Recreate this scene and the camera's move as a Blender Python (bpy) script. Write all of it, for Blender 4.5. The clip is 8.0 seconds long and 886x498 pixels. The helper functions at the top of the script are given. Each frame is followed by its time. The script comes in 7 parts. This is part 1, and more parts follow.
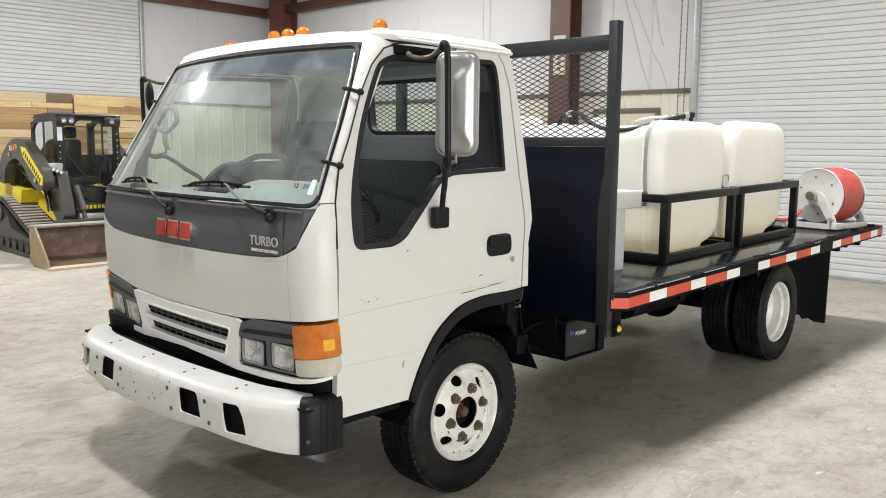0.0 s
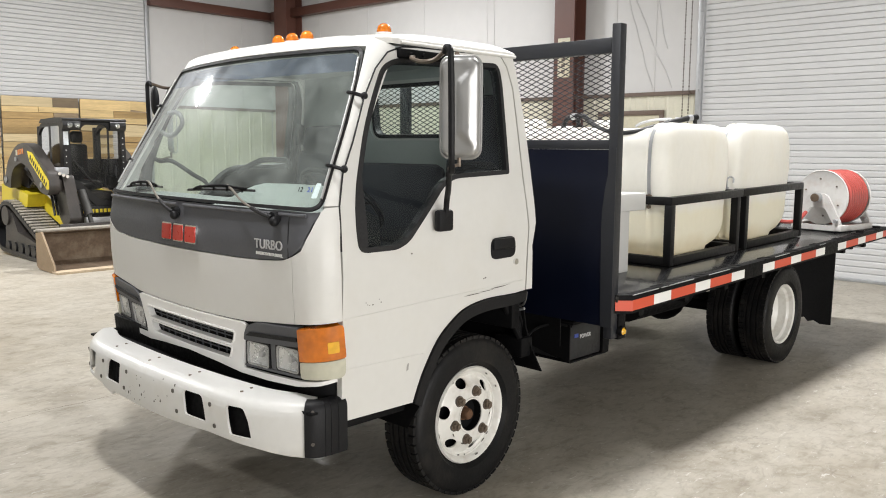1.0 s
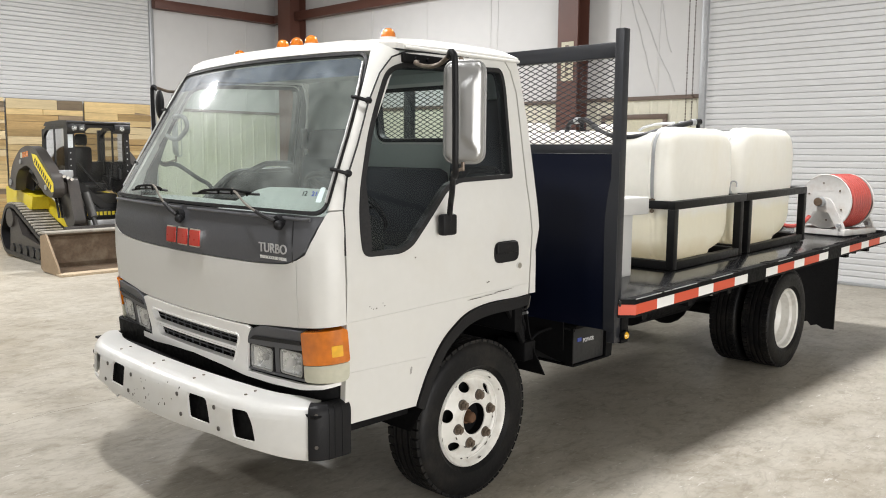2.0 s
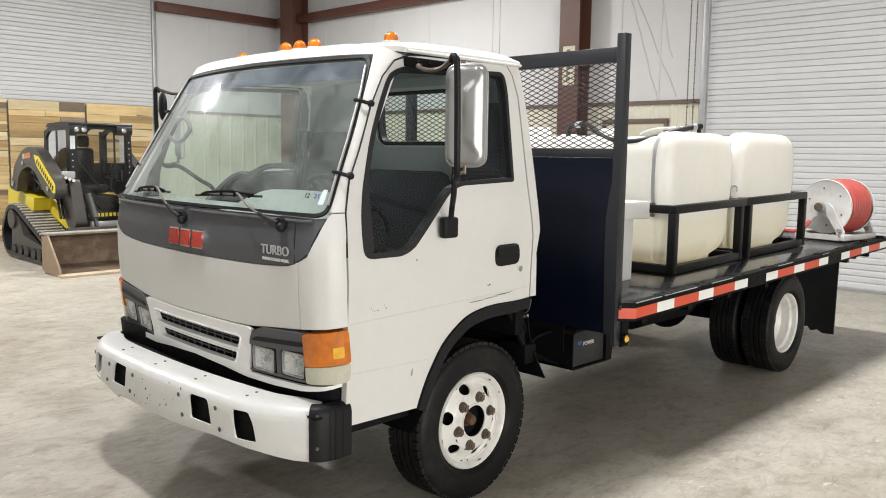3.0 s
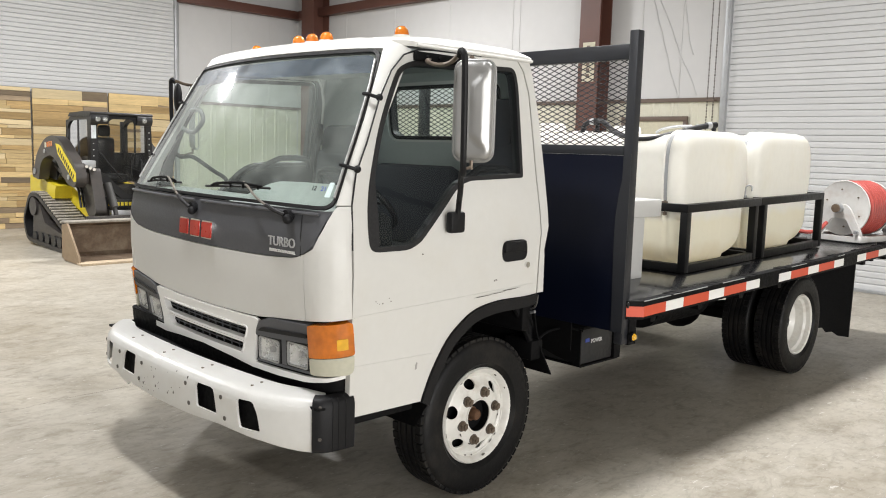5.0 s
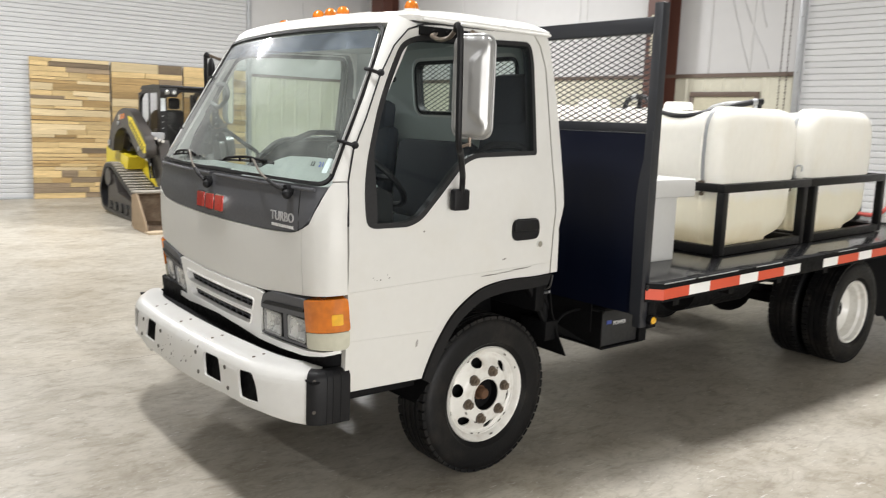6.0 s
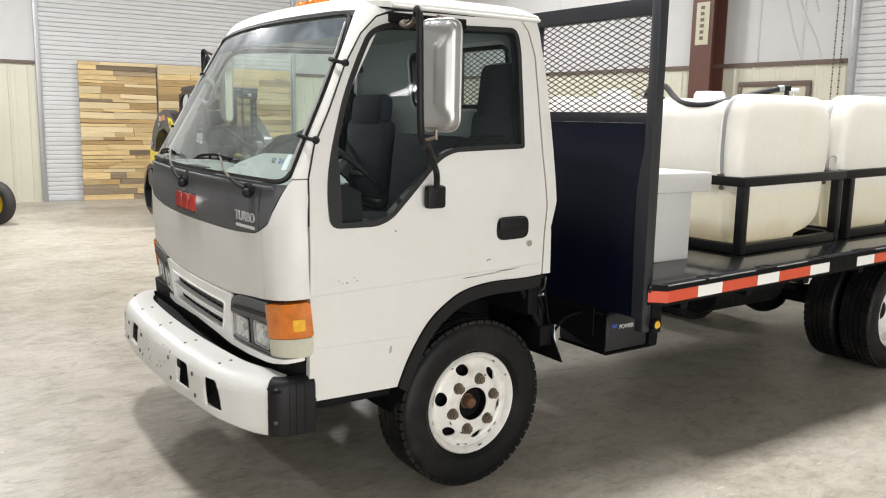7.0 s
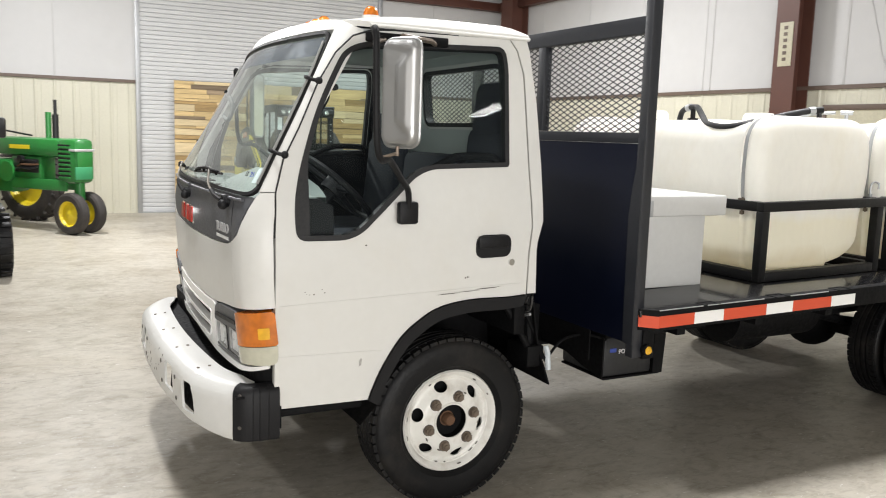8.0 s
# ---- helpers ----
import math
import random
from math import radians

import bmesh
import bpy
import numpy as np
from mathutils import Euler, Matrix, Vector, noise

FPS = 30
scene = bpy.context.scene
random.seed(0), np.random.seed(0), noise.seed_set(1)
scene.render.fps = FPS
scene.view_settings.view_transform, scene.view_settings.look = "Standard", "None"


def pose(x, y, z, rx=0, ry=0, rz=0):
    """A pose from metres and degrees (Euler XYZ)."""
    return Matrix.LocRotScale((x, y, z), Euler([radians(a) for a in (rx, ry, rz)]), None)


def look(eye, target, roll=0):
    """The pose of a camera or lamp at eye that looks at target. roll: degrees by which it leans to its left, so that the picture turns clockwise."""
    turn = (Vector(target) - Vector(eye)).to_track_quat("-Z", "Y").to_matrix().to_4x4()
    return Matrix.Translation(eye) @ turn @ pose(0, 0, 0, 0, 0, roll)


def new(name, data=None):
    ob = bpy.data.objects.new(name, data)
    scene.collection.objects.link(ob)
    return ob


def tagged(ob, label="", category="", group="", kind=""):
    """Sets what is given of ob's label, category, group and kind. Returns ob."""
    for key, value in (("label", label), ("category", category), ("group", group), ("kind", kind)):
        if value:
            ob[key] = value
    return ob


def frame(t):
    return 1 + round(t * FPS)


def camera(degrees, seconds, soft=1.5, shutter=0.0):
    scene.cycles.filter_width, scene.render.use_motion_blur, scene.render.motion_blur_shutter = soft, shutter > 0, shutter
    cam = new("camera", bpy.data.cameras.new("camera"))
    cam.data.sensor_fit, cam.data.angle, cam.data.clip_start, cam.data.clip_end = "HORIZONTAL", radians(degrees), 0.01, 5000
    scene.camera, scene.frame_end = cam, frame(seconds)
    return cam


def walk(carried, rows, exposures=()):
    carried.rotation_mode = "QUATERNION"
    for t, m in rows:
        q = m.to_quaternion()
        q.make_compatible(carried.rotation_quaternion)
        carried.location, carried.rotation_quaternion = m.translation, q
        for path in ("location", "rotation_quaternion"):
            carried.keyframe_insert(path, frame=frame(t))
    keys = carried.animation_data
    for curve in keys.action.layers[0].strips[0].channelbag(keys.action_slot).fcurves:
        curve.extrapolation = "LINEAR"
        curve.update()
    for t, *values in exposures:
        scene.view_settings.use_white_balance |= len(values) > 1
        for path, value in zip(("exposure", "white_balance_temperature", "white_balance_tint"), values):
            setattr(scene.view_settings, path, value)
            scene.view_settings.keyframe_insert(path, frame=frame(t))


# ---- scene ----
cam = camera(56.4, 8.0, soft=1.0, shutter=0.5)
PATH = [
    (0, (3.364, -2.776, 1.589), (2.003, -1.332, 1.34), 0.6),
    (0.5, (3.374, -2.781, 1.592), (2.008, -1.341, 1.344), 0.5),
    (1, (3.374, -2.779, 1.59), (2.003, -1.343, 1.348), 0.4),
    (1.5, (3.375, -2.783, 1.596), (2.0, -1.351, 1.357), 0.4),
    (3, (3.388, -2.802, 1.595), (2.01, -1.371, 1.368), 0.8),
    (3.5, (3.384, -2.808, 1.596), (2.004, -1.378, 1.368), 1.0),
    (4, (3.38, -2.801, 1.596), (1.994, -1.378, 1.366), 1.0),
    (4.5, (3.382, -2.804, 1.596), (1.985, -1.392, 1.36), 1.3),
    (5.8, (3.597, -2.578, 1.608), (2.105, -1.276, 1.325), 2.3),
    (6, (3.629, -2.508, 1.616), (2.096, -1.26, 1.308), 2.1),
    (6.5, (3.668, -2.335, 1.602), (2.072, -1.178, 1.263), 0.5),
    (7, (3.673, -2.099, 1.603), (2.051, -0.973, 1.286), 1.1),
    (7.5, (3.747, -1.873, 1.594), (2.051, -0.852, 1.311), 1.1),
    (8, (3.961, -1.664, 1.602), (2.204, -0.749, 1.328), 1.8),
]
walk(cam, [(t, look(eye, target, roll)) for t, eye, target, roll in PATH])

# ---------------------------------------------------------------- light
world = bpy.data.worlds.new("hall_air")
scene.world = world
world.use_nodes = True
world.node_tree.nodes["Background"].inputs[0].default_value = (0.75, 0.85, 1.0, 1)
world.node_tree.nodes["Background"].inputs[1].default_value = 0.12
CEIL = 6.0
LAMP_Z = 5.0
# last one added to light the cab front, (10, 2.2) to light its side
LAMPS = [(-7.8, -1.1), (0.2, -1.5), (-7.0, 4.6), (0.45, 3.0), (10.0, 5.8), (10.0, 2.2), (10.0, -1.6), (0.3, -6.2)]
LAMP_W = [375.0, 160.0, 345.0, 320.0, 24.0, 24.0, 20.0, 75.0]
# unseen wall opening (y0, y1, height, watts), added to fill the truck's side
FILL_BAY = (-9.5, 1.5, 3.0, 1340.0)


# ---------------------------------------------------------------- materials
def paint(name, rgb, rough=0.5, metal=0.0, var=0.08, scale=3.0, fine=40.0, bump=0.0, coat=0.0,
          dirt=None, dirt_amount=0.0, dirt_scale=2.0, rand=0.0, spec=0.5, emit=0.0, stretch=(1, 1, 1)):
    """Principled paint with variation at two scales, optional dirt patches and relief."""
    m = bpy.data.materials.new(name)
    m.use_nodes = True
    nt = m.node_tree
    b = nt.nodes["Principled BSDF"]
    tc = nt.nodes.new("ShaderNodeTexCoord")
    mp = nt.nodes.new("ShaderNodeMapping")
    mp.inputs["Scale"].default_value = stretch
    nt.links.new(tc.outputs["Object"], mp.inputs[0])
    big = nt.nodes.new("ShaderNodeTexNoise")
    big.inputs["Scale"].default_value = scale
    big.inputs["Detail"].default_value = 4
    small = nt.nodes.new("ShaderNodeTexNoise")
    small.inputs["Scale"].default_value = fine
    small.inputs["Detail"].default_value = 3
    for n in (big, small):
        nt.links.new(mp.outputs[0], n.inputs["Vector"])
    add = nt.nodes.new("ShaderNodeMath")
    add.operation = "ADD"
    nt.links.new(big.outputs["Fac"], add.inputs[0])
    nt.links.new(small.outputs["Fac"], add.inputs[1])
    ramp = nt.nodes.new("ShaderNodeMapRange")
    ramp.inputs["From Min"].default_value = 0.6
    ramp.inputs["From Max"].default_value = 1.4
    ramp.inputs["To Min"].default_value = 1 - var
    ramp.inputs["To Max"].default_value = 1 + var
    nt.links.new(add.outputs[0], ramp.inputs[0])
    value = ramp.outputs[0]
    if rand:
        info = nt.nodes.new("ShaderNodeObjectInfo")
        rr = nt.nodes.new("ShaderNodeMapRange")
        rr.inputs["To Min"].default_value = 1 - rand
        rr.inputs["To Max"].default_value = 1 + rand
        nt.links.new(info.outputs["Random"], rr.inputs[0])
        mul = nt.nodes.new("ShaderNodeMath")
        mul.operation = "MULTIPLY"
        nt.links.new(value, mul.inputs[0])
        nt.links.new(rr.outputs[0], mul.inputs[1])
        value = mul.outputs[0]
    col = nt.nodes.new("ShaderNodeVectorMath")
    col.operation = "SCALE"
    col.inputs[0].default_value = rgb
    nt.links.new(value, col.inputs["Scale"])
    out = col.outputs[0]
    if dirt:
        dn = nt.nodes.new("ShaderNodeTexNoise")
        dn.inputs["Scale"].default_value = dirt_scale
        dn.inputs["Detail"].default_value = 8
        dn.inputs["Roughness"].default_value = 0.65
        nt.links.new(mp.outputs[0], dn.inputs["Vector"])
        dr = nt.nodes.new("ShaderNodeMapRange")
        dr.inputs["From Min"].default_value = 0.5
        dr.inputs["From Max"].default_value = 0.72
        dr.inputs["To Max"].default_value = dirt_amount
        nt.links.new(dn.outputs["Fac"], dr.inputs[0])
        mx = nt.nodes.new("ShaderNodeMix")
        mx.data_type = "RGBA"
        nt.links.new(dr.outputs[0], mx.inputs["Factor"])
        nt.links.new(out, mx.inputs["A"])
        mx.inputs["B"].default_value = (*dirt, 1)
        out = mx.outputs["Result"]
    nt.links.new(out, b.inputs["Base Color"])
    rg = nt.nodes.new("ShaderNodeMapRange")
    rg.inputs["From Min"].default_value = 0.3
    rg.inputs["From Max"].default_value = 0.7
    rg.inputs["To Min"].default_value = max(0.02, rough * 0.85)
    rg.inputs["To Max"].default_value = min(1, rough * 1.2)
    nt.links.new(small.outputs["Fac"], rg.inputs[0])
    nt.links.new(rg.outputs[0], b.inputs["Roughness"])
    b.inputs["Metallic"].default_value = metal
    b.inputs["Coat Weight"].default_value = coat
    b.inputs["Coat Roughness"].default_value = 0.08
    b.inputs["Specular IOR Level"].default_value = spec
    if emit:
        nt.links.new(out, b.inputs["Emission Color"])
        b.inputs["Emission Strength"].default_value = emit
    if bump:
        bp = nt.nodes.new("ShaderNodeBump")
        bp.inputs["Strength"].default_value = bump
        bp.inputs["Distance"].default_value = 0.01
        nt.links.new(small.outputs["Fac"], bp.inputs["Height"])
        nt.links.new(bp.outputs[0], b.inputs["Normal"])
    return m


def glass(name, tint, clear=0.85, rough=0.0, ior=1.5, film=0.02, film_rgb=(0.8, 0.8, 0.78), haze=0.0):
    """Thin pane: mostly clear, a diffuse film for dust and painted glare, a mirror coat by Fresnel."""
    m = bpy.data.materials.new(name)
    m.use_nodes = True
    nt = m.node_tree
    nt.nodes.clear()
    o = nt.nodes.new("ShaderNodeOutputMaterial")
    tr = nt.nodes.new("ShaderNodeBsdfTransparent")
    tr.inputs[0].default_value = (*[c * clear for c in tint], 1)
    gl = nt.nodes.new("ShaderNodeBsdfGlossy")
    gl.inputs["Roughness"].default_value = rough
    fr = nt.nodes.new("ShaderNodeFresnel")
    fr.inputs[0].default_value = ior
    mx = nt.nodes.new("ShaderNodeMixShader")
    nt.links.new(fr.outputs[0], mx.inputs[0])
    df = nt.nodes.new("ShaderNodeBsdfDiffuse")
    df.inputs[0].default_value = (*film_rgb, 1)
    veil = nt.nodes.new("ShaderNodeMixShader")
    tc = nt.nodes.new("ShaderNodeTexCoord")
    ns = nt.nodes.new("ShaderNodeTexNoise")
    ns.inputs["Scale"].default_value = 3.5
    ns.inputs["Detail"].default_value = 9
    ns.inputs["Roughness"].default_value = 0.7
    ns.inputs["Distortion"].default_value = 0.8
    nt.links.new(tc.outputs["Object"], ns.inputs["Vector"])
    dr = nt.nodes.new("ShaderNodeMapRange")
    dr.inputs["From Min"].default_value = 0.40
    dr.inputs["From Max"].default_value = 0.72
    dr.inputs["To Min"].default_value = film * 0.6
    dr.inputs["To Max"].default_value = film * 2.4
    nt.links.new(ns.outputs["Fac"], dr.inputs[0])
    nt.links.new(dr.outputs[0], veil.inputs[0])
    nt.links.new(tr.outputs[0], veil.inputs[1])
    nt.links.new(df.outputs[0], veil.inputs[2])
    nt.links.new(veil.outputs[0], mx.inputs[1])
    gloss = gl.outputs[0]
    if haze:
        # greasy wipe marks spread the reflection
        soft = nt.nodes.new("ShaderNodeBsdfGlossy")
        soft.inputs["Roughness"].default_value = 0.34
        wipe = nt.nodes.new("ShaderNodeMapRange")
        wipe.inputs["From Min"].default_value = 0.35
        wipe.inputs["From Max"].default_value = 0.65
        wipe.inputs["To Min"].default_value = haze * 0.5
        wipe.inputs["To Max"].default_value = min(1.0, haze * 1.4)
        nt.links.new(ns.outputs["Fac"], wipe.inputs[0])
        ms = nt.nodes.new("ShaderNodeMixShader")
        nt.links.new(wipe.outputs[0], ms.inputs[0])
        nt.links.new(gloss, ms.inputs[1])
        nt.links.new(soft.outputs[0], ms.inputs[2])
        gloss = ms.outputs[0]
    nt.links.new(gloss, mx.inputs[2])
    nt.links.new(mx.outputs[0], o.inputs[0])
    return m


def concrete():
    """Power-trowelled slab: cloudy tone, soft brown stains, trowel arcs and small pale scuffs."""
    m = paint("polished_concrete", (0.468, 0.434, 0.370), rough=0.40, spec=0.22, var=0.06, scale=0.5, fine=9, bump=0.02,
              dirt=(0.350, 0.318, 0.262), dirt_amount=0.55, dirt_scale=0.7)
    nt = m.node_tree
    b = nt.nodes["Principled BSDF"]
    tc = nt.nodes["Texture Coordinate"]
    src = b.inputs["Base Color"].links[0].from_socket
    layers = ((1.1, (1.0, 0.8, 1), 0.47, 0.68, 0.50, (0.300, 0.256, 0.188), 30, 0.6),
              (3.4, (1.0, 0.7, 1), 0.48, 0.66, 0.42, (0.250, 0.214, 0.158), -25, 1.2),
              (9.0, (1.0, 0.6, 1), 0.50, 0.67, 0.36, (0.190, 0.160, 0.118), 20, 1.6),
              (17.0, (1.0, 0.35, 1), 0.53, 0.69, 0.32, (0.170, 0.143, 0.106), 52, 0.7),
              (30.0, (1.0, 0.6, 1), 0.52, 0.68, 0.28, (0.150, 0.130, 0.104), 10, 0.8),
              (2.6, (1.0, 0.8, 1), 0.50, 0.70, 0.40, (0.560, 0.528, 0.462), 15, 1.0),
              (14.0, (1.0, 0.5, 1), 0.60, 0.72, 0.35, (0.56, 0.54, 0.49), 40, 1.6),
              (46.0, (1.0, 0.3, 1), 0.63, 0.69, 0.8, (0.66, 0.645, 0.61), 62, 1.0))
    for scl, stretch, lo, hi, amt, rgb, rot, dist in layers:
        mp = nt.nodes.new("ShaderNodeMapping")
        mp.inputs["Scale"].default_value = stretch
        mp.inputs["Rotation"].default_value = (0, 0, radians(rot))
        nt.links.new(tc.outputs["Object"], mp.inputs[0])
        vs = nt.nodes.new("ShaderNodeTexNoise")
        vs.inputs["Scale"].default_value = scl
        vs.inputs["Detail"].default_value = 7
        vs.inputs["Roughness"].default_value = 0.62
        vs.inputs["Distortion"].default_value = dist
        nt.links.new(mp.outputs[0], vs.inputs["Vector"])
        r = nt.nodes.new("ShaderNodeMapRange")
        r.inputs["From Min"].default_value = lo
        r.inputs["From Max"].default_value = hi
        r.inputs["To Max"].default_value = amt
        nt.links.new(vs.outputs["Fac"], r.inputs[0])
        mx = nt.nodes.new("ShaderNodeMix")
        mx.data_type = "RGBA"
        nt.links.new(src, mx.inputs["A"])
        mx.inputs["B"].default_value = (*rgb, 1)
        nt.links.new(r.outputs[0], mx.inputs["Factor"])
        src = mx.outputs["Result"]
    nt.links.new(src, b.inputs["Base Color"])
    return m


M = {
    "floor": concrete(),
    # unseen east wall, kept darker than the others to cut bounced light
    "dull": paint("bounce_cut_wall_grey", (0.34, 0.335, 0.32), 0.6, var=0.06, scale=1.2),
    "vinyl": paint("white_vinyl", (0.55, 0.547, 0.545), 0.45, var=0.03, scale=1.2, fine=6, bump=0.15),
    "liner": paint("cream_sheet_metal", (0.60, 0.58, 0.475), 0.4, var=0.05, scale=1.0, fine=30),
    "slat": paint("white_door_slat", (0.575, 0.58, 0.585), 0.38, var=0.03, scale=2, rand=0.03),
    "galv": paint("galvanised", (0.42, 0.43, 0.44), 0.42, 0.6, var=0.12, scale=8),
    "brown": paint("red_oxide_steel", (0.10, 0.040, 0.028), 0.5, var=0.15, scale=3, fine=60),
    "trim": paint("brown_trim", (0.125, 0.090, 0.070), 0.5, var=0.1),
    "sign": paint("sign_cream", (0.52, 0.49, 0.37), 0.6, var=0.12, scale=5),
    # unseen ceiling, greyed so that it bounces less light into the shadows
    "ceiling": paint("bounce_cut_ceiling_grey", (0.30, 0.297, 0.285), 0.8, var=0.06),
    "white": paint("cab_white", (0.655, 0.650, 0.622), 0.44, var=0.025, scale=1.5, fine=25, coat=0.10,
                   dirt=(0.55, 0.51, 0.42), dirt_amount=0.18, dirt_scale=3.0),
    "bumper": paint("bumper_white", (0.63, 0.627, 0.605), 0.38, var=0.03, scale=3, fine=30, coat=0.2,
                    dirt=(0.5, 0.46, 0.38), dirt_amount=0.2, dirt_scale=6.0),
    "garnish": paint("grey_plastic", (0.078, 0.080, 0.088), 0.5, var=0.1, scale=4, fine=120, bump=0.05),
    "blackpl": paint("black_plastic", (0.009, 0.009, 0.010), 0.5, spec=0.22, var=0.15, scale=6, fine=150, bump=0.08),
    "rubber": paint("black_rubber", (0.008, 0.008, 0.009), 0.6, var=0.2, scale=5, fine=90),
    "tyre": paint("tyre_rubber", (0.0055, 0.0055, 0.006), 0.5, spec=0.22, var=0.25, scale=6, fine=70, bump=0.1,
                  dirt=(0.036, 0.032, 0.027), dirt_amount=0.5, dirt_scale=5.0),
    "oldtyre": paint("dusty_old_tyre", (0.030, 0.026, 0.024), 0.7, var=0.3, scale=6, fine=60, bump=0.1, dirt=(0.09, 0.075, 0.06), dirt_amount=0.5, dirt_scale=5.0),
    "grille": paint("grille_white", (0.80, 0.795, 0.775), 0.36, var=0.03, scale=3, fine=25, coat=0.2),
    "rim": paint("white_wheel", (0.72, 0.71, 0.67), 0.35, var=0.05, scale=6, coat=0.2,
                 dirt=(0.30, 0.22, 0.14), dirt_amount=0.35, dirt_scale=11.0),
    "scuff": paint("dark_scuff", (0.09, 0.08, 0.07), 0.7, var=0.3, scale=60),
    "smudge": paint("grey_smudge", (0.36, 0.35, 0.33), 0.6, var=0.3, scale=60),
    "rust": paint("rust", (0.13, 0.066, 0.034), 0.75, 0.2, var=0.35, scale=18, fine=120, bump=0.3),
    "nut": paint("rusty_nut", (0.17, 0.135, 0.105), 0.45, 0.6, var=0.35, scale=30),
    "chassis": paint("chassis_black", (0.0035, 0.0035, 0.004), 0.65, spec=0.15, var=0.3, scale=5, fine=50),
    "navy": paint("navy_black_sheet", (0.0030, 0.0046, 0.0135), 0.34, spec=0.35, var=0.08, scale=2, fine=4),
    "steel": paint("dark_grey_steel", (0.017, 0.0185, 0.023), 0.42, var=0.12, scale=4, fine=70,
                   dirt=(0.02, 0.02, 0.02), dirt_amount=0.5, dirt_scale=7.0),
    "deck": paint("black_deck", (0.007, 0.007, 0.008), 0.18, var=0.4, scale=3, fine=14, bump=0.01, spec=0.6, coat=0.45,
                  dirt=(0.032, 0.030, 0.027), dirt_amount=0.4, dirt_scale=2.0),
    "rack": paint("black_rack", (0.006, 0.006, 0.0065), 0.42, spec=0.3, var=0.2, scale=5),
    "poly": paint("milky_polyethylene", (0.88, 0.87, 0.825), 0.42, var=0.03, scale=2, fine=30, stretch=(1, 1, 0.6),
                  dirt=(0.76, 0.68, 0.50), dirt_amount=0.25, dirt_scale=2.2),
    "boxgrey": paint("battery_box_plastic", (0.010, 0.0105, 0.012), 0.5, var=0.12, scale=5),
    "boxwhite": paint("job_box_white", (0.55, 0.55, 0.535), 0.4, var=0.04, scale=3),
    "tape_red": paint("reflective_red", (0.60, 0.075, 0.030), 0.4, var=0.06, scale=8, fine=300),
    "tape_white": paint("reflective_white", (0.82, 0.82, 0.80), 0.4, var=0.04, scale=8, fine=300),
    "amber": paint("amber_lens", (0.56, 0.150, 0.008), 0.14, var=0.34, scale=12, fine=30, bump=0.08, coat=0.8),
    "amber_dark": paint("amber_reflector", (0.74, 0.40, 0.02), 0.18, var=0.1, scale=40, coat=0.6),
    "clear": paint("clear_lens", (0.50, 0.49, 0.39), 0.13, var=0.10, scale=14, fine=40, bump=0.05, coat=0.8),
    "lampglass": paint("headlamp_glass", (0.50, 0.51, 0.50), 0.12, 0.85, var=0.15, scale=9, fine=22, bump=0.5, coat=0.8, stretch=(6, 6, 0.6)),
    "reflector": paint("lamp_reflector", (0.86, 0.87, 0.87), 0.28, 0.75, var=0.05, scale=9, fine=22),
    "wiperarm": paint("faded_wiper_arm", (0.17, 0.15, 0.125), 0.5, var=0.2, scale=20),
    "chrome": paint("chrome", (0.80, 0.80, 0.80), 0.10, 1.0, var=0.04, scale=6),
    "stainless": paint("mirror_shell", (0.42, 0.42, 0.415), 0.42, 0.8, var=0.04, scale=3, fine=7),
    "badge_red": paint("badge_red", (0.50, 0.030, 0.018), 0.3, var=0.05, coat=0.5),
    "silver": paint("silver_letter", (0.62, 0.62, 0.63), 0.35, 0.3, var=0.04),
    "cloth": paint("grey_cloth", (0.030, 0.033, 0.043), 0.9, var=0.15, scale=6, fine=200, bump=0.2),
    "trimgrey": paint("cab_lining", (0.46, 0.49, 0.48), 0.75, var=0.06, scale=3, fine=80),
    "dash": paint("dash_green_grey", (0.31, 0.35, 0.33), 0.6, var=0.06, scale=4, fine=120),
    "sticker": paint("sticker_white", (0.7, 0.75, 0.78), 0.5),
    "blue": paint("label_blue", (0.03, 0.06, 0.30), 0.4),
    "hose_red": paint("red_hose", (0.40, 0.068, 0.055), 0.45, var=0.12, scale=6),
    "reelwhite": paint("reel_white", (0.56, 0.55, 0.53), 0.4, var=0.05, scale=6, dirt=(0.35, 0.25, 0.18), dirt_amount=0.35, dirt_scale=9),
    "wood": paint("pallet_wood", (0.56, 0.415, 0.205), 0.75, var=0.24, scale=2.2, fine=14, bump=0.25, rand=0.22, stretch=(1, 0.6, 9)),
    "wood_mid": paint("brown_pallet_wood", (0.42, 0.285, 0.125), 0.75, var=0.3, scale=2.6, fine=16, bump=0.3, rand=0.25, stretch=(1, 0.5, 8)),
    "wood_pale": paint("pale_pallet_wood", (0.62, 0.50, 0.30), 0.75, var=0.18, scale=2.6, fine=16, bump=0.3, rand=0.15, stretch=(1, 0.5, 8)),
    "wood_grey": paint("weathered_wood", (0.25, 0.19, 0.125), 0.8, var=0.3, scale=2.2, fine=14, bump=0.3, rand=0.3, stretch=(1, 0.6, 9)),
    "yellow": paint("loader_yellow", (0.70, 0.555, 0.03), 0.4, var=0.08, scale=4, coat=0.2),
    "loader": paint("loader_charcoal", (0.046, 0.041, 0.038), 0.34, var=0.2, scale=4, dirt=(0.085, 0.066, 0.05), dirt_amount=0.35),
    "bucket_tan": paint("dusty_bucket_side", (0.30, 0.22, 0.14), 0.6, 0.1, var=0.25, scale=4, fine=30, dirt=(0.16, 0.11, 0.07), dirt_amount=0.6, dirt_scale=4),
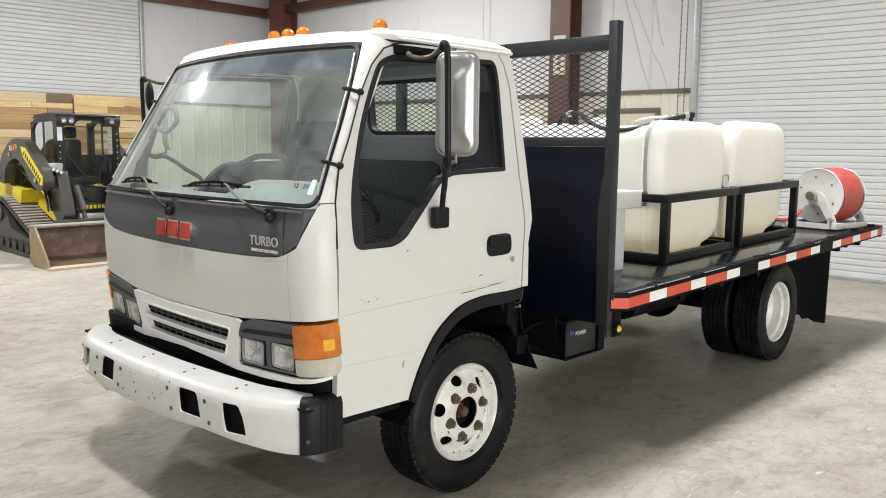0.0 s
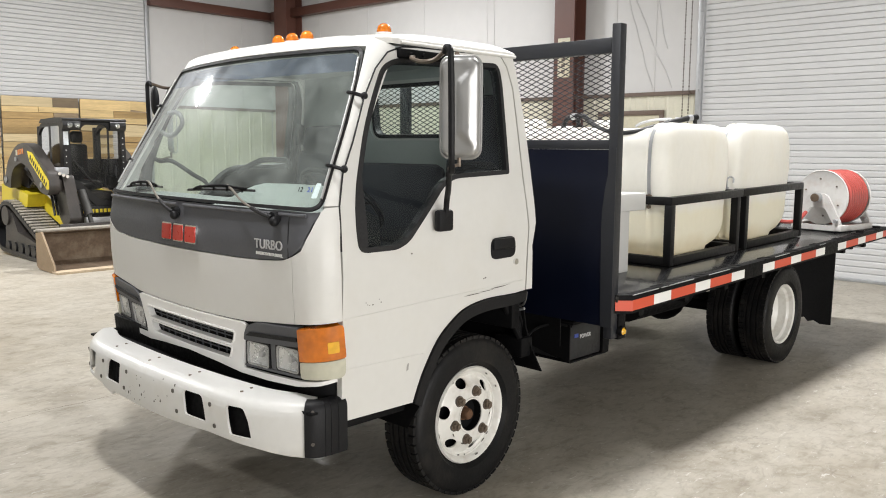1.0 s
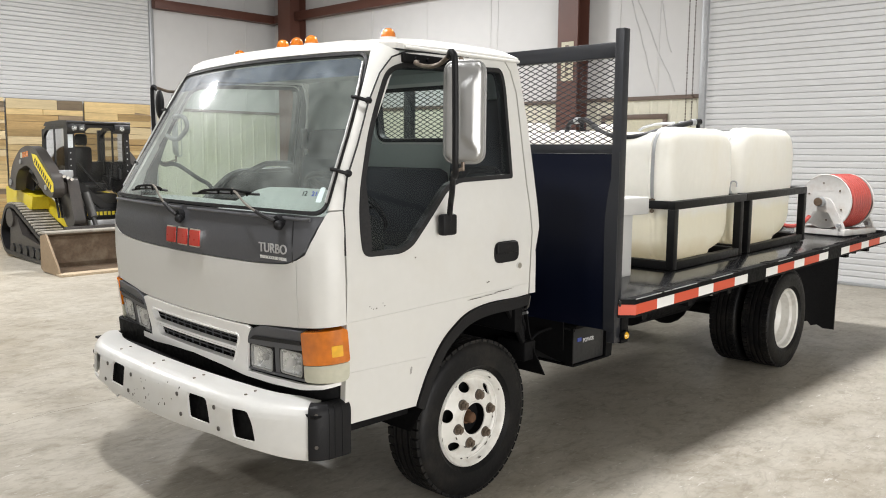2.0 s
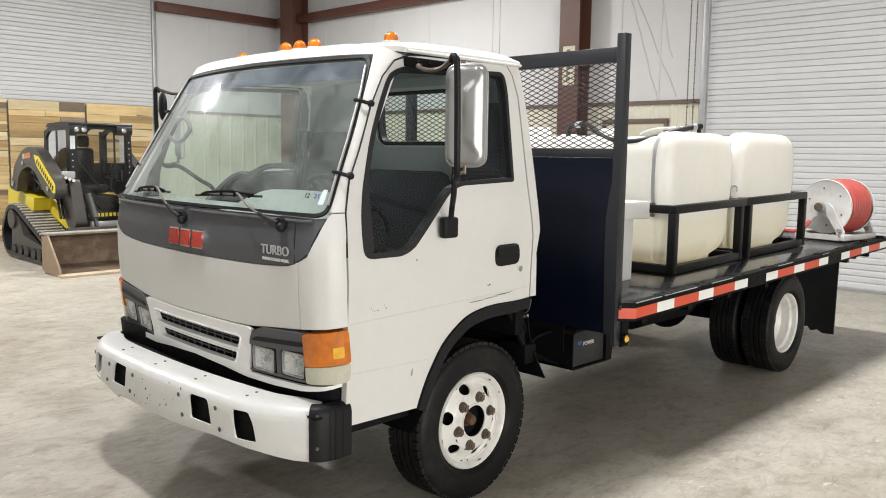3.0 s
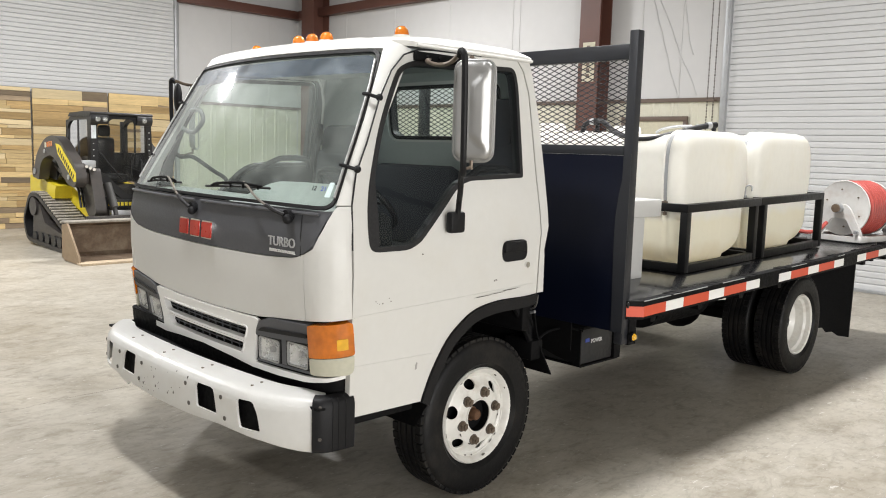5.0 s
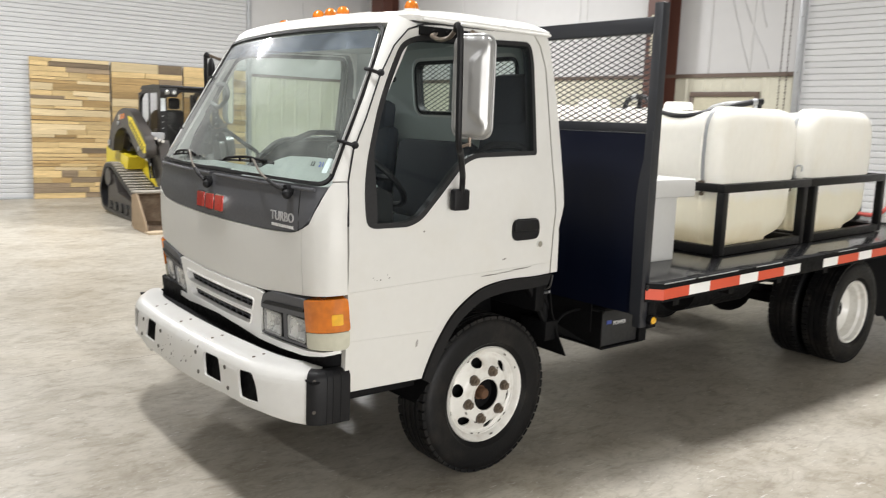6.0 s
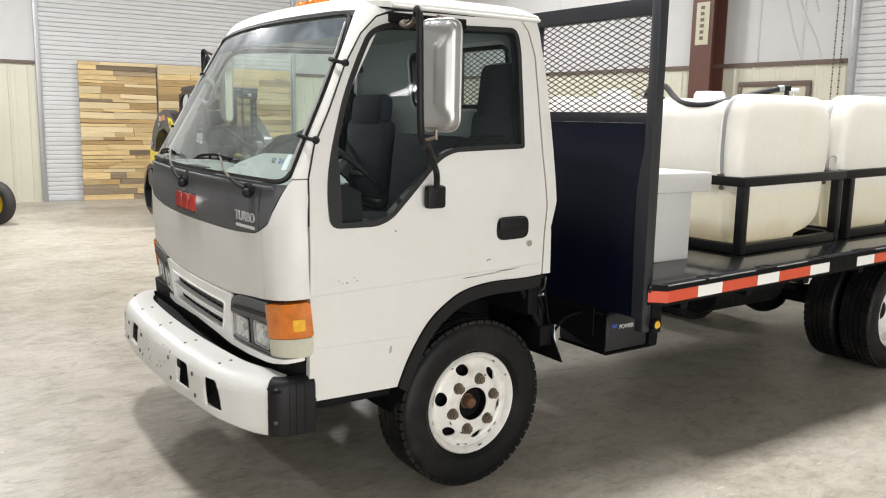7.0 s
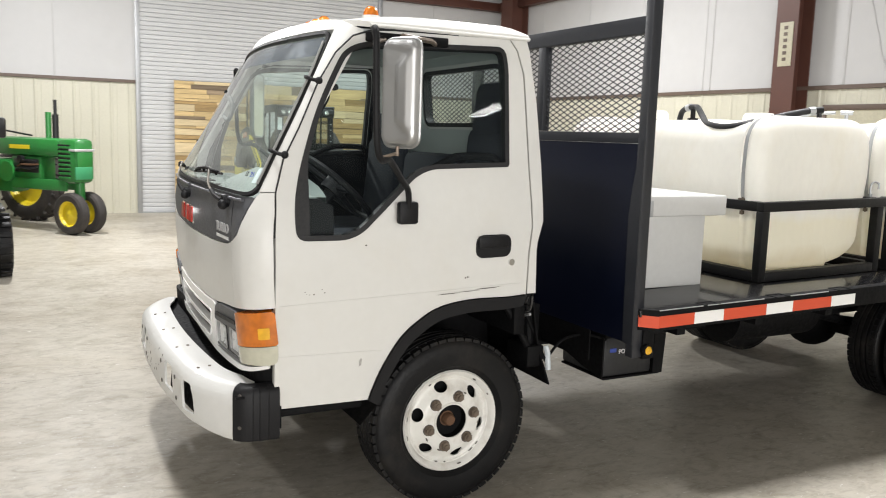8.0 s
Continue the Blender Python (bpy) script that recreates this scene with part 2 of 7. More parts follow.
    "edge_tan": paint("scuffed_cutting_edge", (0.50, 0.40, 0.28), 0.6, var=0.2, scale=6, fine=40),
    "handlegrey": paint("grey_handle", (0.17, 0.18, 0.175), 0.55, var=0.08),
    "chain": paint("dark_chain", (0.075, 0.062, 0.052), 0.5, 0.5, var=0.2, scale=20),
    "steelgrey": paint("worn_grey_paint", (0.085, 0.083, 0.080), 0.35, 0.2, var=0.15, scale=6),
    "loaderblack": paint("loader_black", (0.012, 0.012, 0.013), 0.35, var=0.2),
    "bucket": paint("worn_bucket_steel", (0.14, 0.098, 0.066), 0.45, 0.4, var=0.3, scale=3, fine=30, bump=0.15,
                    dirt=(0.34, 0.29, 0.22), dirt_amount=0.6, dirt_scale=3),
    "trackdust": paint("pale_lug", (0.30, 0.275, 0.235), 0.7, var=0.3, scale=9),
    "green": paint("tractor_green", (0.022, 0.180, 0.036), 0.35, var=0.12, scale=4, coat=0.3),
    "tyellow": paint("tractor_yellow", (0.72, 0.56, 0.02), 0.4, var=0.08, scale=5),
    "light": paint("lamp_panel", (1.0, 1.0, 0.97), 0.5, var=0.0, emit=18.0),
}


def liquid_line(m, level, rgb):
    """Milky plastic over the rest of an amber liquid: yellower below its level."""
    nt = m.node_tree
    b = nt.nodes["Principled BSDF"]
    src = b.inputs["Base Color"].links[0].from_socket
    sep = nt.nodes.new("ShaderNodeSeparateXYZ")
    nt.links.new(nt.nodes["Texture Coordinate"].outputs["Object"], sep.inputs[0])
    ns = nt.nodes.new("ShaderNodeTexNoise")
    ns.inputs["Scale"].default_value = 5
    ns.inputs["Detail"].default_value = 5
    nt.links.new(nt.nodes["Texture Coordinate"].outputs["Object"], ns.inputs["Vector"])
    for lv, width, amt, col in ((level, 0.03, 0.40, rgb), (level - 0.21, 0.05, 0.35, (0.58, 0.44, 0.20))):
        ad = nt.nodes.new("ShaderNodeMath")
        ad.operation = "MULTIPLY_ADD"
        ad.inputs[1].default_value = 0.14
        nt.links.new(ns.outputs["Fac"], ad.inputs[0])
        nt.links.new(sep.outputs["Z"], ad.inputs[2])
        r = nt.nodes.new("ShaderNodeMapRange")
        r.inputs["From Min"].default_value = lv + 0.07 + width
        r.inputs["From Max"].default_value = lv + 0.07 - width
        r.inputs["To Max"].default_value = amt
        nt.links.new(ad.outputs[0], r.inputs[0])
        mx = nt.nodes.new("ShaderNodeMix")
        mx.data_type = "RGBA"
        nt.links.new(r.outputs[0], mx.inputs["Factor"])
        nt.links.new(src, mx.inputs["A"])
        mx.inputs["B"].default_value = (*col, 1)
        src = mx.outputs["Result"]
    nt.links.new(src, b.inputs["Base Color"])


def see_light(m, share):
    """Thin milky plastic: part of the light goes through the wall and lights the far one."""
    nt = m.node_tree
    b = nt.nodes["Principled BSDF"]
    tl = nt.nodes.new("ShaderNodeBsdfTranslucent")
    nt.links.new(b.inputs["Base Color"].links[0].from_socket, tl.inputs["Color"])
    mx = nt.nodes.new("ShaderNodeMixShader")
    mx.inputs[0].default_value = share
    nt.links.new(b.outputs[0], mx.inputs[1])
    nt.links.new(tl.outputs[0], mx.inputs[2])
    nt.links.new(mx.outputs[0], nt.nodes["Material Output"].inputs["Surface"])


liquid_line(M["poly"], 1.22, (0.88, 0.81, 0.55))
see_light(M["poly"], 0.42)
G = {
    # pale film holds dust and also the milky reflection, as diffuse colour
    "wind": glass("windscreen_glass", (0.89, 0.98, 0.93), 0.95, 0.045, 1.78, 0.105, (0.72, 0.80, 0.76), haze=0.18),
    # bluish film paints the faint haze in the side windows
    "side": glass("side_glass", (0.86, 0.95, 0.93), 0.95, 0.0, 1.32, film=0.006, film_rgb=(0.42, 0.52, 0.60)),
    "tinted": glass("cab_dark_glass", (0.74, 0.74, 0.70), 0.80, 0.03, 1.25, 0.012),
    "guarded": glass("guarded_glass", (0.50, 0.50, 0.47), 0.62, 0.08, 1.22, 0.02, (0.2, 0.2, 0.19)),
    # diffuse film brightens the headlamps in place of reflected light
    "lens": glass("headlamp_glass_clear", (0.97, 0.98, 0.97), 0.95, 0.06, 1.5, 0.18),
    "rear": glass("rear_glass", (0.9, 0.95, 0.93), 0.85),
    # blue diffuse film paints the light that glows through the band
    "tint": glass("shade_band", (0.24, 0.36, 0.60), 0.75, 0.0, 1.3, 0.16, (0.05, 0.10, 0.26)),
}


# ---------------------------------------------------------------- mesh helpers
def box(bm, x0, x1, y0, y1, z0, z1, bevel=0.0, m=None):
    c = Matrix.Translation(((x0 + x1) / 2, (y0 + y1) / 2, (z0 + z1) / 2)) @ Matrix.Diagonal((abs(x1 - x0), abs(y1 - y0), abs(z1 - z0), 1))
    vs = bmesh.ops.create_cube(bm, size=1, matrix=(m @ c) if m else c)["verts"]
    if bevel:
        es = list({e for v in vs for e in v.link_edges})
        bmesh.ops.bevel(bm, geom=es, offset=bevel, segments=2, profile=0.5, affect="EDGES")
    return bm


def boxm(x0, x1, y0, y1, z0, z1, bevel=0.0, m=None):
    return box(bmesh.new(), x0, x1, y0, y1, z0, z1, bevel, m)


def rod(bm, a, b, r, seg=12, r2=None):
    a, b = Vector(a), Vector(b)
    d = b - a
    m = Matrix.Translation((a + b) / 2) @ d.to_track_quat("Z", "Y").to_matrix().to_4x4()
    bmesh.ops.create_cone(bm, cap_ends=True, segments=seg, radius1=r, radius2=r if r2 is None else r2, depth=d.length, matrix=m)
    return bm


def spline(pts, n=6):
    """Smooth points through the given ones."""
    P = [Vector(p) for p in pts]
    out = []
    for i in range(len(P) - 1):
        a, b, c, d = P[max(i - 1, 0)], P[i], P[i + 1], P[min(i + 2, len(P) - 1)]
        for k in range(n):
            t = k / n
            out.append(0.5 * ((2 * b) + (c - a) * t + (2 * a - 5 * b + 4 * c - d) * t * t + (3 * b - a - 3 * c + d) * t ** 3))
    return out + [P[-1]]


def tube(bm, pts, r, seg=10):
    P = [Vector(p) for p in pts]
    rings, up = [], None
    for i, p in enumerate(P):
        d = (P[min(i + 1, len(P) - 1)] - P[max(i - 1, 0)]).normalized()
        if up is None:
            up = d.orthogonal().normalized()
        up = (up - d * up.dot(d)).normalized()
        side = d.cross(up)
        rings.append([bm.verts.new(p + r * (math.cos(a) * up + math.sin(a) * side)) for a in (2 * math.pi * k / seg for k in range(seg))])
    for a, b in zip(rings, rings[1:]):
        for k in range(seg):
            bm.faces.new((a[k], a[(k + 1) % seg], b[(k + 1) % seg], b[k]))
    bm.faces.new(list(reversed(rings[0])))
    bm.faces.new(rings[-1])
    return bm


def lathe(bm, profile, m, seg=40, close=False):
    """Revolve (radius, along) pairs about the local x axis of m."""
    rings = []
    for r, h in profile:
        if r < 1e-5:
            rings.append([bm.verts.new(m @ Vector((h, 0, 0)))])
        else:
            rings.append([bm.verts.new(m @ Vector((h, r * math.cos(2 * math.pi * k / seg), r * math.sin(2 * math.pi * k / seg)))) for k in range(seg)])
    pairs = list(zip(rings, rings[1:])) + ([(rings[-1], rings[0])] if close else [])
    for a, b in pairs:
        for k in range(seg):
            q = [a[k % len(a)], a[(k + 1) % len(a)], b[(k + 1) % len(b)], b[k % len(b)]]
            q = [v for i, v in enumerate(q) if v not in q[:i]]
            if len(q) > 2:
                bm.faces.new(q)
    bmesh.ops.recalc_face_normals(bm, faces=bm.faces)
    return bm


def rounded(pts, r, n=6):
    """A polygon with rounded corners; r is one radius or one for each corner."""
    out = []
    k = len(pts)
    for i, p in enumerate(pts):
        p = Vector(p)
        a, b = Vector(pts[i - 1]), Vector(pts[(i + 1) % k])
        rr = r[i] if isinstance(r, (list, tuple)) else r
        rr = min(rr, (a - p).length * 0.49, (b - p).length * 0.49)
        if rr < 1e-4:
            out.append(tuple(p))
            continue
        p0, p1 = p + (a - p).normalized() * rr, p + (b - p).normalized() * rr
        for j in range(n + 1):
            t = j / n
            out.append(tuple((1 - t) ** 2 * p0 + 2 * t * (1 - t) * p + t * t * p1))
    return out


def inset_poly(pts, d):
    """Polygon moved inwards by d (outwards if negative)."""
    area = sum(a[0] * b[1] - a[1] * b[0] for a, b in zip(pts, pts[1:] + pts[:1]))
    s = 1 if area > 0 else -1
    out = []
    k = len(pts)
    for i in range(k):
        p, a, b = Vector(pts[i]), Vector(pts[i - 1]), Vector(pts[(i + 1) % k])
        e = (p - a).normalized() + (b - p).normalized()
        if e.length < 1e-6:
            e = b - p
        e.normalize()
        out.append((p.x - s * e.y * d, p.y + s * e.x * d))
    return out


def skin(outer, fn, thick=0.0, holes=(), cuts_u=(), cuts_v=(), out=None):
    """A sheet: a flat polygon with holes, cut by a grid, laid on the surface fn(u, v) and given thickness away from `out`."""
    bm = bmesh.new()
    for loop in (outer, *holes):
        vs = [bm.verts.new((p[0], p[1], 0)) for p in loop]
        for a, b in zip(vs, vs[1:] + vs[:1]):
            bm.edges.new((a, b))
    bmesh.ops.triangle_fill(bm, use_beauty=True, use_dissolve=False, edges=bm.edges[:])
    for ax, cuts in ((Vector((1, 0, 0)), cuts_u), (Vector((0, 1, 0)), cuts_v)):
        for c in cuts:
            bmesh.ops.bisect_plane(bm, geom=bm.verts[:] + bm.edges[:] + bm.faces[:], dist=1e-5, plane_co=ax * c, plane_no=ax)
    for v in bm.verts:
        v.co = fn(v.co.x, v.co.y)
    bmesh.ops.recalc_face_normals(bm, faces=bm.faces)
    bm.normal_update()
    if out is not None:
        tot = sum((f.normal * f.calc_area() for f in bm.faces), Vector())
        if tot.dot(Vector(out)) < 0:
            bmesh.ops.reverse_faces(bm, faces=bm.faces)
            bm.normal_update()
    if thick:
        faces, rim = bm.faces[:], [e for e in bm.edges if len(e.link_faces) == 1]
        twin = {v: bm.verts.new(v.co - v.normal * thick) for v in bm.verts[:]}
        for f in faces:
            bm.faces.new([twin[v] for v in reversed(f.verts)])
        for e in rim:
            l = e.link_loops[0]
            a, b = l.vert, l.link_loop_next.vert
            bm.faces.new((b, a, twin[a], twin[b]))
    return bm


def mirror(bm):
    """The same across the truck's middle plane."""
    b2 = bm.copy()
    for v in b2.verts:
        v.co.x = 2 * XC - v.co.x
    bmesh.ops.reverse_faces(b2, faces=b2.faces)
    return b2


def mesh_of(name, bm, sharp=0.6, smooth=True):
    bm.normal_update()
    for f in bm.faces:
        f.smooth = smooth
    for e in bm.edges:
        if len(e.link_faces) == 2 and e.calc_face_angle(0) > sharp:
            e.smooth = False
    me = bpy.data.meshes.new(name)
    bm.to_mesh(me)
    bm.free()
    return me


def part(name, bm, material, parent=None, label="", sharp=0.6, smooth=True):
    """A bmesh as one mesh object, under a thing or a part."""
    me = bm if isinstance(bm, bpy.types.Mesh) else mesh_of(name, bm, sharp, smooth)
    if not me.materials:
        me.materials.append(material)
    ob = new(name, me)
    if parent:
        ob.parent = parent
    if label:
        ob["label"] = label
    return ob


def thing(name, label, category, group="", at=(0, 0, 0)):
    ob = new(name)
    ob.location = at
    ob.empty_display_size = 0.1
    tagged(ob, label, category, group)
    return ob


def setting(name, bm, material, label="", sharp=0.6):
    return tagged(part(name, bm, material, None, label, sharp), kind="structure")


def words(text, size, depth, m, material, name, parent, bold=0.0):
    """Raised lettering as a mesh, in the built-in letters, in the local xy plane of m."""
    cu = bpy.data.curves.new(name, "FONT")
    cu.body, cu.size, cu.extrude, cu.offset = text, size, depth, bold
    cu.align_x, cu.align_y = "CENTER", "CENTER"
    tmp = bpy.data.objects.new(name, cu)
    scene.collection.objects.link(tmp)
    dg = bpy.context.evaluated_depsgraph_get()
    me = bpy.data.meshes.new_from_object(tmp.evaluated_get(dg))
    bpy.data.objects.remove(tmp)
    me.transform(m)
    me.materials.clear()
    me.materials.append(material)
    return part(name, me, material, parent)

# ---------------------------------------------------------------- the hall
XL, YB, XR, YF_, BAND = -12.1, 7.95, 14.0, -13.0, 2.35
slab = setting("floor", boxm(XL - 0.3, XR + 0.3, YF_ - 0.3, YB + 0.3, -0.2, 0), M["floor"], "polished grey concrete floor with scuffs and stains")
setting("ceiling", boxm(XL - 0.3, XR + 0.3, YF_ - 0.3, YB + 0.3, CEIL, CEIL + 0.15), M["ceiling"], "unseen ceiling, kept grey to cut bounced light")
LD, RD, DOOR_TOP = (0.42, 5.03), (-1.98, 2.6), 4.95


def wall_with_door(name, along, at, a0, a1, d0, d1, outward, label):
    """A wall 0.2 m thick, along x or y, with one tall door opening."""
    bm = bmesh.new()
    o0, o1 = sorted((at, at + 0.2 * outward))
    for p0, p1, z0, z1 in ((a0, d0, 0, CEIL), (d1, a1, 0, CEIL), (d0, d1, DOOR_TOP, CEIL)):
        if along == "y":
            box(bm, o0, o1, p0, p1, z0, z1)
        else:
            box(bm, p0, p1, o0, o1, z0, z1)
    return setting(name, bm, M["vinyl"], label)


wall_w = wall_with_door("wall_west", "y", XL, YF_, YB, *LD, -1, "white vinyl insulated wall with a roller door")
wall_n = wall_with_door("wall_north", "x", YB, XL, XR, *RD, 1, "white vinyl insulated wall with a roller door")
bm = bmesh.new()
box(bm, XR, XR + 0.2, YF_, FILL_BAY[0], 0, CEIL)
box(bm, XR, XR + 0.2, FILL_BAY[1], YB, 0, CEIL)
box(bm, XR, XR + 0.2, FILL_BAY[0], FILL_BAY[1], FILL_BAY[2], CEIL)
setting("wall_east", bm, M["dull"], "dull grey unseen wall with an opening added for fill light")
# area light in the assumed opening, added as low side fill
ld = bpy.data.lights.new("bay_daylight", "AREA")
ld.shape, ld.size, ld.size_y, ld.energy, ld.color = "RECTANGLE", FILL_BAY[2] - 0.1, FILL_BAY[1] - FILL_BAY[0] - 0.1, FILL_BAY[3], (1.0, 0.98, 0.96)
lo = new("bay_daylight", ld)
lo.location = (XR + 0.1, (FILL_BAY[0] + FILL_BAY[1]) / 2, FILL_BAY[2] / 2)
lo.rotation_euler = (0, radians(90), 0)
setting("wall_south", boxm(XL, XR, YF_ - 0.2, YF_, 0, CEIL), M["vinyl"], "plain white vinyl insulated wall")


def liner(name, along, at, a0, a1, into, parent):
    """Ribbed sheet up to the band, one sheet with trapezoid ribs."""
    pts = []
    a = a0
    while a < a1:
        for da, h in ((0, 0.004), (0.085, 0.004), (0.10, 0.018), (0.125, 0.018), (0.14, 0.004), (0.20, 0.004), (0.205, 0.009), (0.215, 0.009), (0.22, 0.004)):
            if a + da < a1:
                pts.append((a + da, h))
        a += 0.305
    pts.append((a1, 0.004))
    bm = bmesh.new()
    lo, hi = [], []
    for p, h in pts:
        q = (at + into * h, p) if along == "y" else (p, at + into * h)
        lo.append(bm.verts.new((*q, 0.0)))
        hi.append(bm.verts.new((*q, BAND)))
    for i in range(len(lo) - 1):
        bm.faces.new((lo[i], lo[i + 1], hi[i + 1], hi[i]))
    ob = part("liner_panel", bm, M["liner"], parent, "cream ribbed steel sheet", smooth=False)
    b2 = bmesh.new()
    if along == "y":
        box(b2, at + into * 0.002, at + into * 0.045, a0, a1, BAND, BAND + 0.055, 0.004)
    else:
        box(b2, a0, a1, at + into * 0.002, at + into * 0.045, BAND, BAND + 0.055, 0.004)
    part("band_trim", b2, M["trim"], parent, "dark brown cap trim", smooth=False)
    return ob


liner("liner", "y", XL, YF_, LD[0] - 0.09, 1, wall_w)
liner("liner", "y", XL, LD[1] + 0.09, YB - 0.02, 1, wall_w)
liner("liner", "x", YB, XL + 0.02, RD[0] - 0.09, -1, wall_n)
liner("liner", "x", YB, RD[1] + 0.09, XR, -1, wall_n)


# steel frame: corner column, wall column, girts
def i_column(name, x, y, w, d, top, label):
    bm = bmesh.new()
    t = 0.014
    box(bm, x - w / 2, x + w / 2, y - d / 2, y - d / 2 + t, 0, top)
    box(bm, x - w / 2, x + w / 2, y + d / 2 - t, y + d / 2, 0, top)
    box(bm, x - t / 2, x + t / 2, y - d / 2 + t, y + d / 2 - t, 0, top)
    box(bm, x - w / 2 - 0.03, x + w / 2 + 0.03, y - d / 2 - 0.03, y + d / 2 + 0.03, 0, 0.02)
    return setting(name, bm, M["brown"], label)


col = i_column("column_1", -4.08, 7.77, 0.36, 0.30, CEIL, "red-brown steel wall column with a cream sign")
i_column("column_2", -11.15, 7.72, 0.42, 0.40, CEIL, "red-brown steel corner column")
bm = bmesh.new()
box(bm, -4.18, -3.96, 7.61, 7.617, 2.66, 3.24, 0.003)
sign = part("sign_plate", bm, M["sign"], col, "cream sign plate with dark upright lettering")
for i in range(6):
    part("sign_bar", boxm(-4.105, -4.045, 7.604, 7.609, 2.73 + 0.083 * i, 2.775 + 0.083 * i), M["trim"], sign)
for nm, z in (("girt_1", 4.36),):
    setting(nm, boxm(XL + 0.003, XL + 0.20, LD[1] + 0.05, YB - 0.01, z - 0.08, z + 0.09, 0.006), M["brown"], "red-brown steel girt on the wall")
    setting("girt_2", boxm(XL + 0.25, RD[0] - 0.05, YB - 0.18, YB - 0.003, z - 0.08, z + 0.09, 0.006), M["brown"], "red-brown steel girt on the wall")


# roller doors: curtain of slats between guides
def slat_mesh(length):
    bm = bmesh.new()
    prof = [(0.0, 0.0), (0.012, 0.006), (0.016, 0.020), (0.016, 0.060), (0.012, 0.072), (0.0, 0.0765)]
    rows = [[bm.verts.new((s, d, z)) for d, z in prof] for s in (0, length)]
    for i in range(len(prof) - 1):
        bm.faces.new((rows[0][i], rows[1][i], rows[1][i + 1], rows[0][i + 1]))
    back = [[bm.verts.new((s, -0.004, z)) for z in (0.0, 0.0765)] for s in (0, length)]
    bm.faces.new((back[0][0], back[0][1], back[1][1], back[1][0]))
    me = mesh_of("slat", bm, 0.3)
    me.materials.append(M["slat"])
    return me


def roller_door(name, m, length, label):
    """Local x along the opening, local y into the hall."""
    d = thing(name, label, "roller door")
    tagged(d, kind="structure")
    d.matrix_world = m
    me = slat_mesh(length)
    for i in range(64):
        s = part("slat", me, M["slat"], d)
        s.location = (0, -0.02, 0.03 + 0.078 * i)
    part("bottom_bar", boxm(0, length, -0.03, 0.03, 0.0, 0.035, 0.004), M["galv"], d)
    for x in (-0.085, length + 0.005):
        part("guide", boxm(x, x + 0.08, -0.02, 0.06, 0, DOOR_TOP + 0.1, 0.004), M["galv"], d, "grey steel door guide")
        bm = bmesh.new()
        for k in range(14):
            rod(bm, (x + 0.04, 0.058, 0.3 + 0.35 * k), (x + 0.04, 0.072, 0.3 + 0.35 * k), 0.014, 6)
        part("guide_bolts", bm, M["galv"], d)
    return d


roller_door("door_1", Matrix(((0, 1, 0, XL), (1, 0, 0, LD[0]), (0, 0, 1, 0), (0, 0, 0, 1))), LD[1] - LD[0], "white slatted steel roller door, closed")
roller_door("door_2", Matrix(((1, 0, 0, RD[0]), (0, -1, 0, YB), (0, 0, 1, 0), (0, 0, 0, 1))), RD[1] - RD[0], "white slatted steel roller door, closed, with pull chain")

# framed opening in the ribbed sheet beside the door
w = thing("window_1", "brown-framed blank panel in the ribbed wall", "window")
tagged(w, kind="structure")
for a, b, c, e in ((-3.62, -2.54, 2.08, 2.15), (-3.62, -2.54, 1.0, 1.06), (-3.62, -3.56, 1.06, 2.08), (-2.60, -2.54, 1.06, 2.08)):
    part("frame_bar", boxm(a, b, YB - 0.06, YB - 0.02, c, e, 0.004), M["trim"], w)
part("pane", boxm(-3.56, -2.60, YB - 0.04, YB - 0.022, 1.06, 2.08), M["sign"], w)

# pull chain
ch = thing("pull_chain", "steel hand chain hanging beside the roller door", "chain")
for dx in (0.0, 0.09):
    bm = bmesh.new()
    for k in range(90):
        z = 1.2 + 0.04 * k
        rod(bm, (-2.23 + dx, YB - 0.10, z), (-2.23 + dx, YB - 0.10, z + 0.028), 0.009 if k % 2 else 0.006, 6)
    part("chain_strand", bm, M["chain"], ch)
part("chain_guide", boxm(-2.24, -2.13, YB - 0.11, YB - 0.046, 2.345, 2.375, 0.004), M["trim"], ch)

# ceiling light fixtures, the added fill lamps among them
for i, (x, y) in enumerate(LAMPS):
    f = thing("ceiling_light", "long white LED high-bay fixture, two of them added as fill", "ceiling light", "hall lights")
    f.location = (x, y, LAMP_Z)
    part("housing", boxm(-0.50, 0.50, -0.20, 0.20, 0.01, 0.09, 0.01), M["boxwhite"], f)
    part("diffuser", boxm(-0.46, 0.46, -0.16, 0.16, -0.008, 0.006), M["light"], f)
    for xx in (-0.4, 0.4):
        part("hanger", rod(bmesh.new(), (xx, 0, 0.09), (xx, 0, CEIL - LAMP_Z), 0.006, 6), M["galv"], f)
    ld = bpy.data.lights.new("hall_lamp", "AREA")
    ld.shape, ld.size, ld.size_y, ld.energy, ld.color = "RECTANGLE", 0.90, 0.32, LAMP_W[i], (0.99, 0.985, 0.99)
    lo = new("hall_lamp", ld)
    lo.location = (x, y, LAMP_Z - 0.02)


# pallet-wood panels leaning on the roller door
def pallet_panel(y0, y1, seed, grey, heights, shortest, longest, dark_top):
    rnd = random.Random(seed)
    p = thing("pallet_wood_panel", "tall panel clad in mixed reclaimed pallet boards", "wood panel", "pallet panels")
    p.location = (XL + 0.02, y0, 0)
    wd = y1 - y0
    part("backing", boxm(0.04, 0.06, 0.005, wd - 0.005, 0.0, 2.42), M["wood_grey"], p)
    z = 0.0
    while z < 2.40:
        h = min(rnd.choice(heights), 2.44 - z)
        if 2.44 - z - h < 0.05:
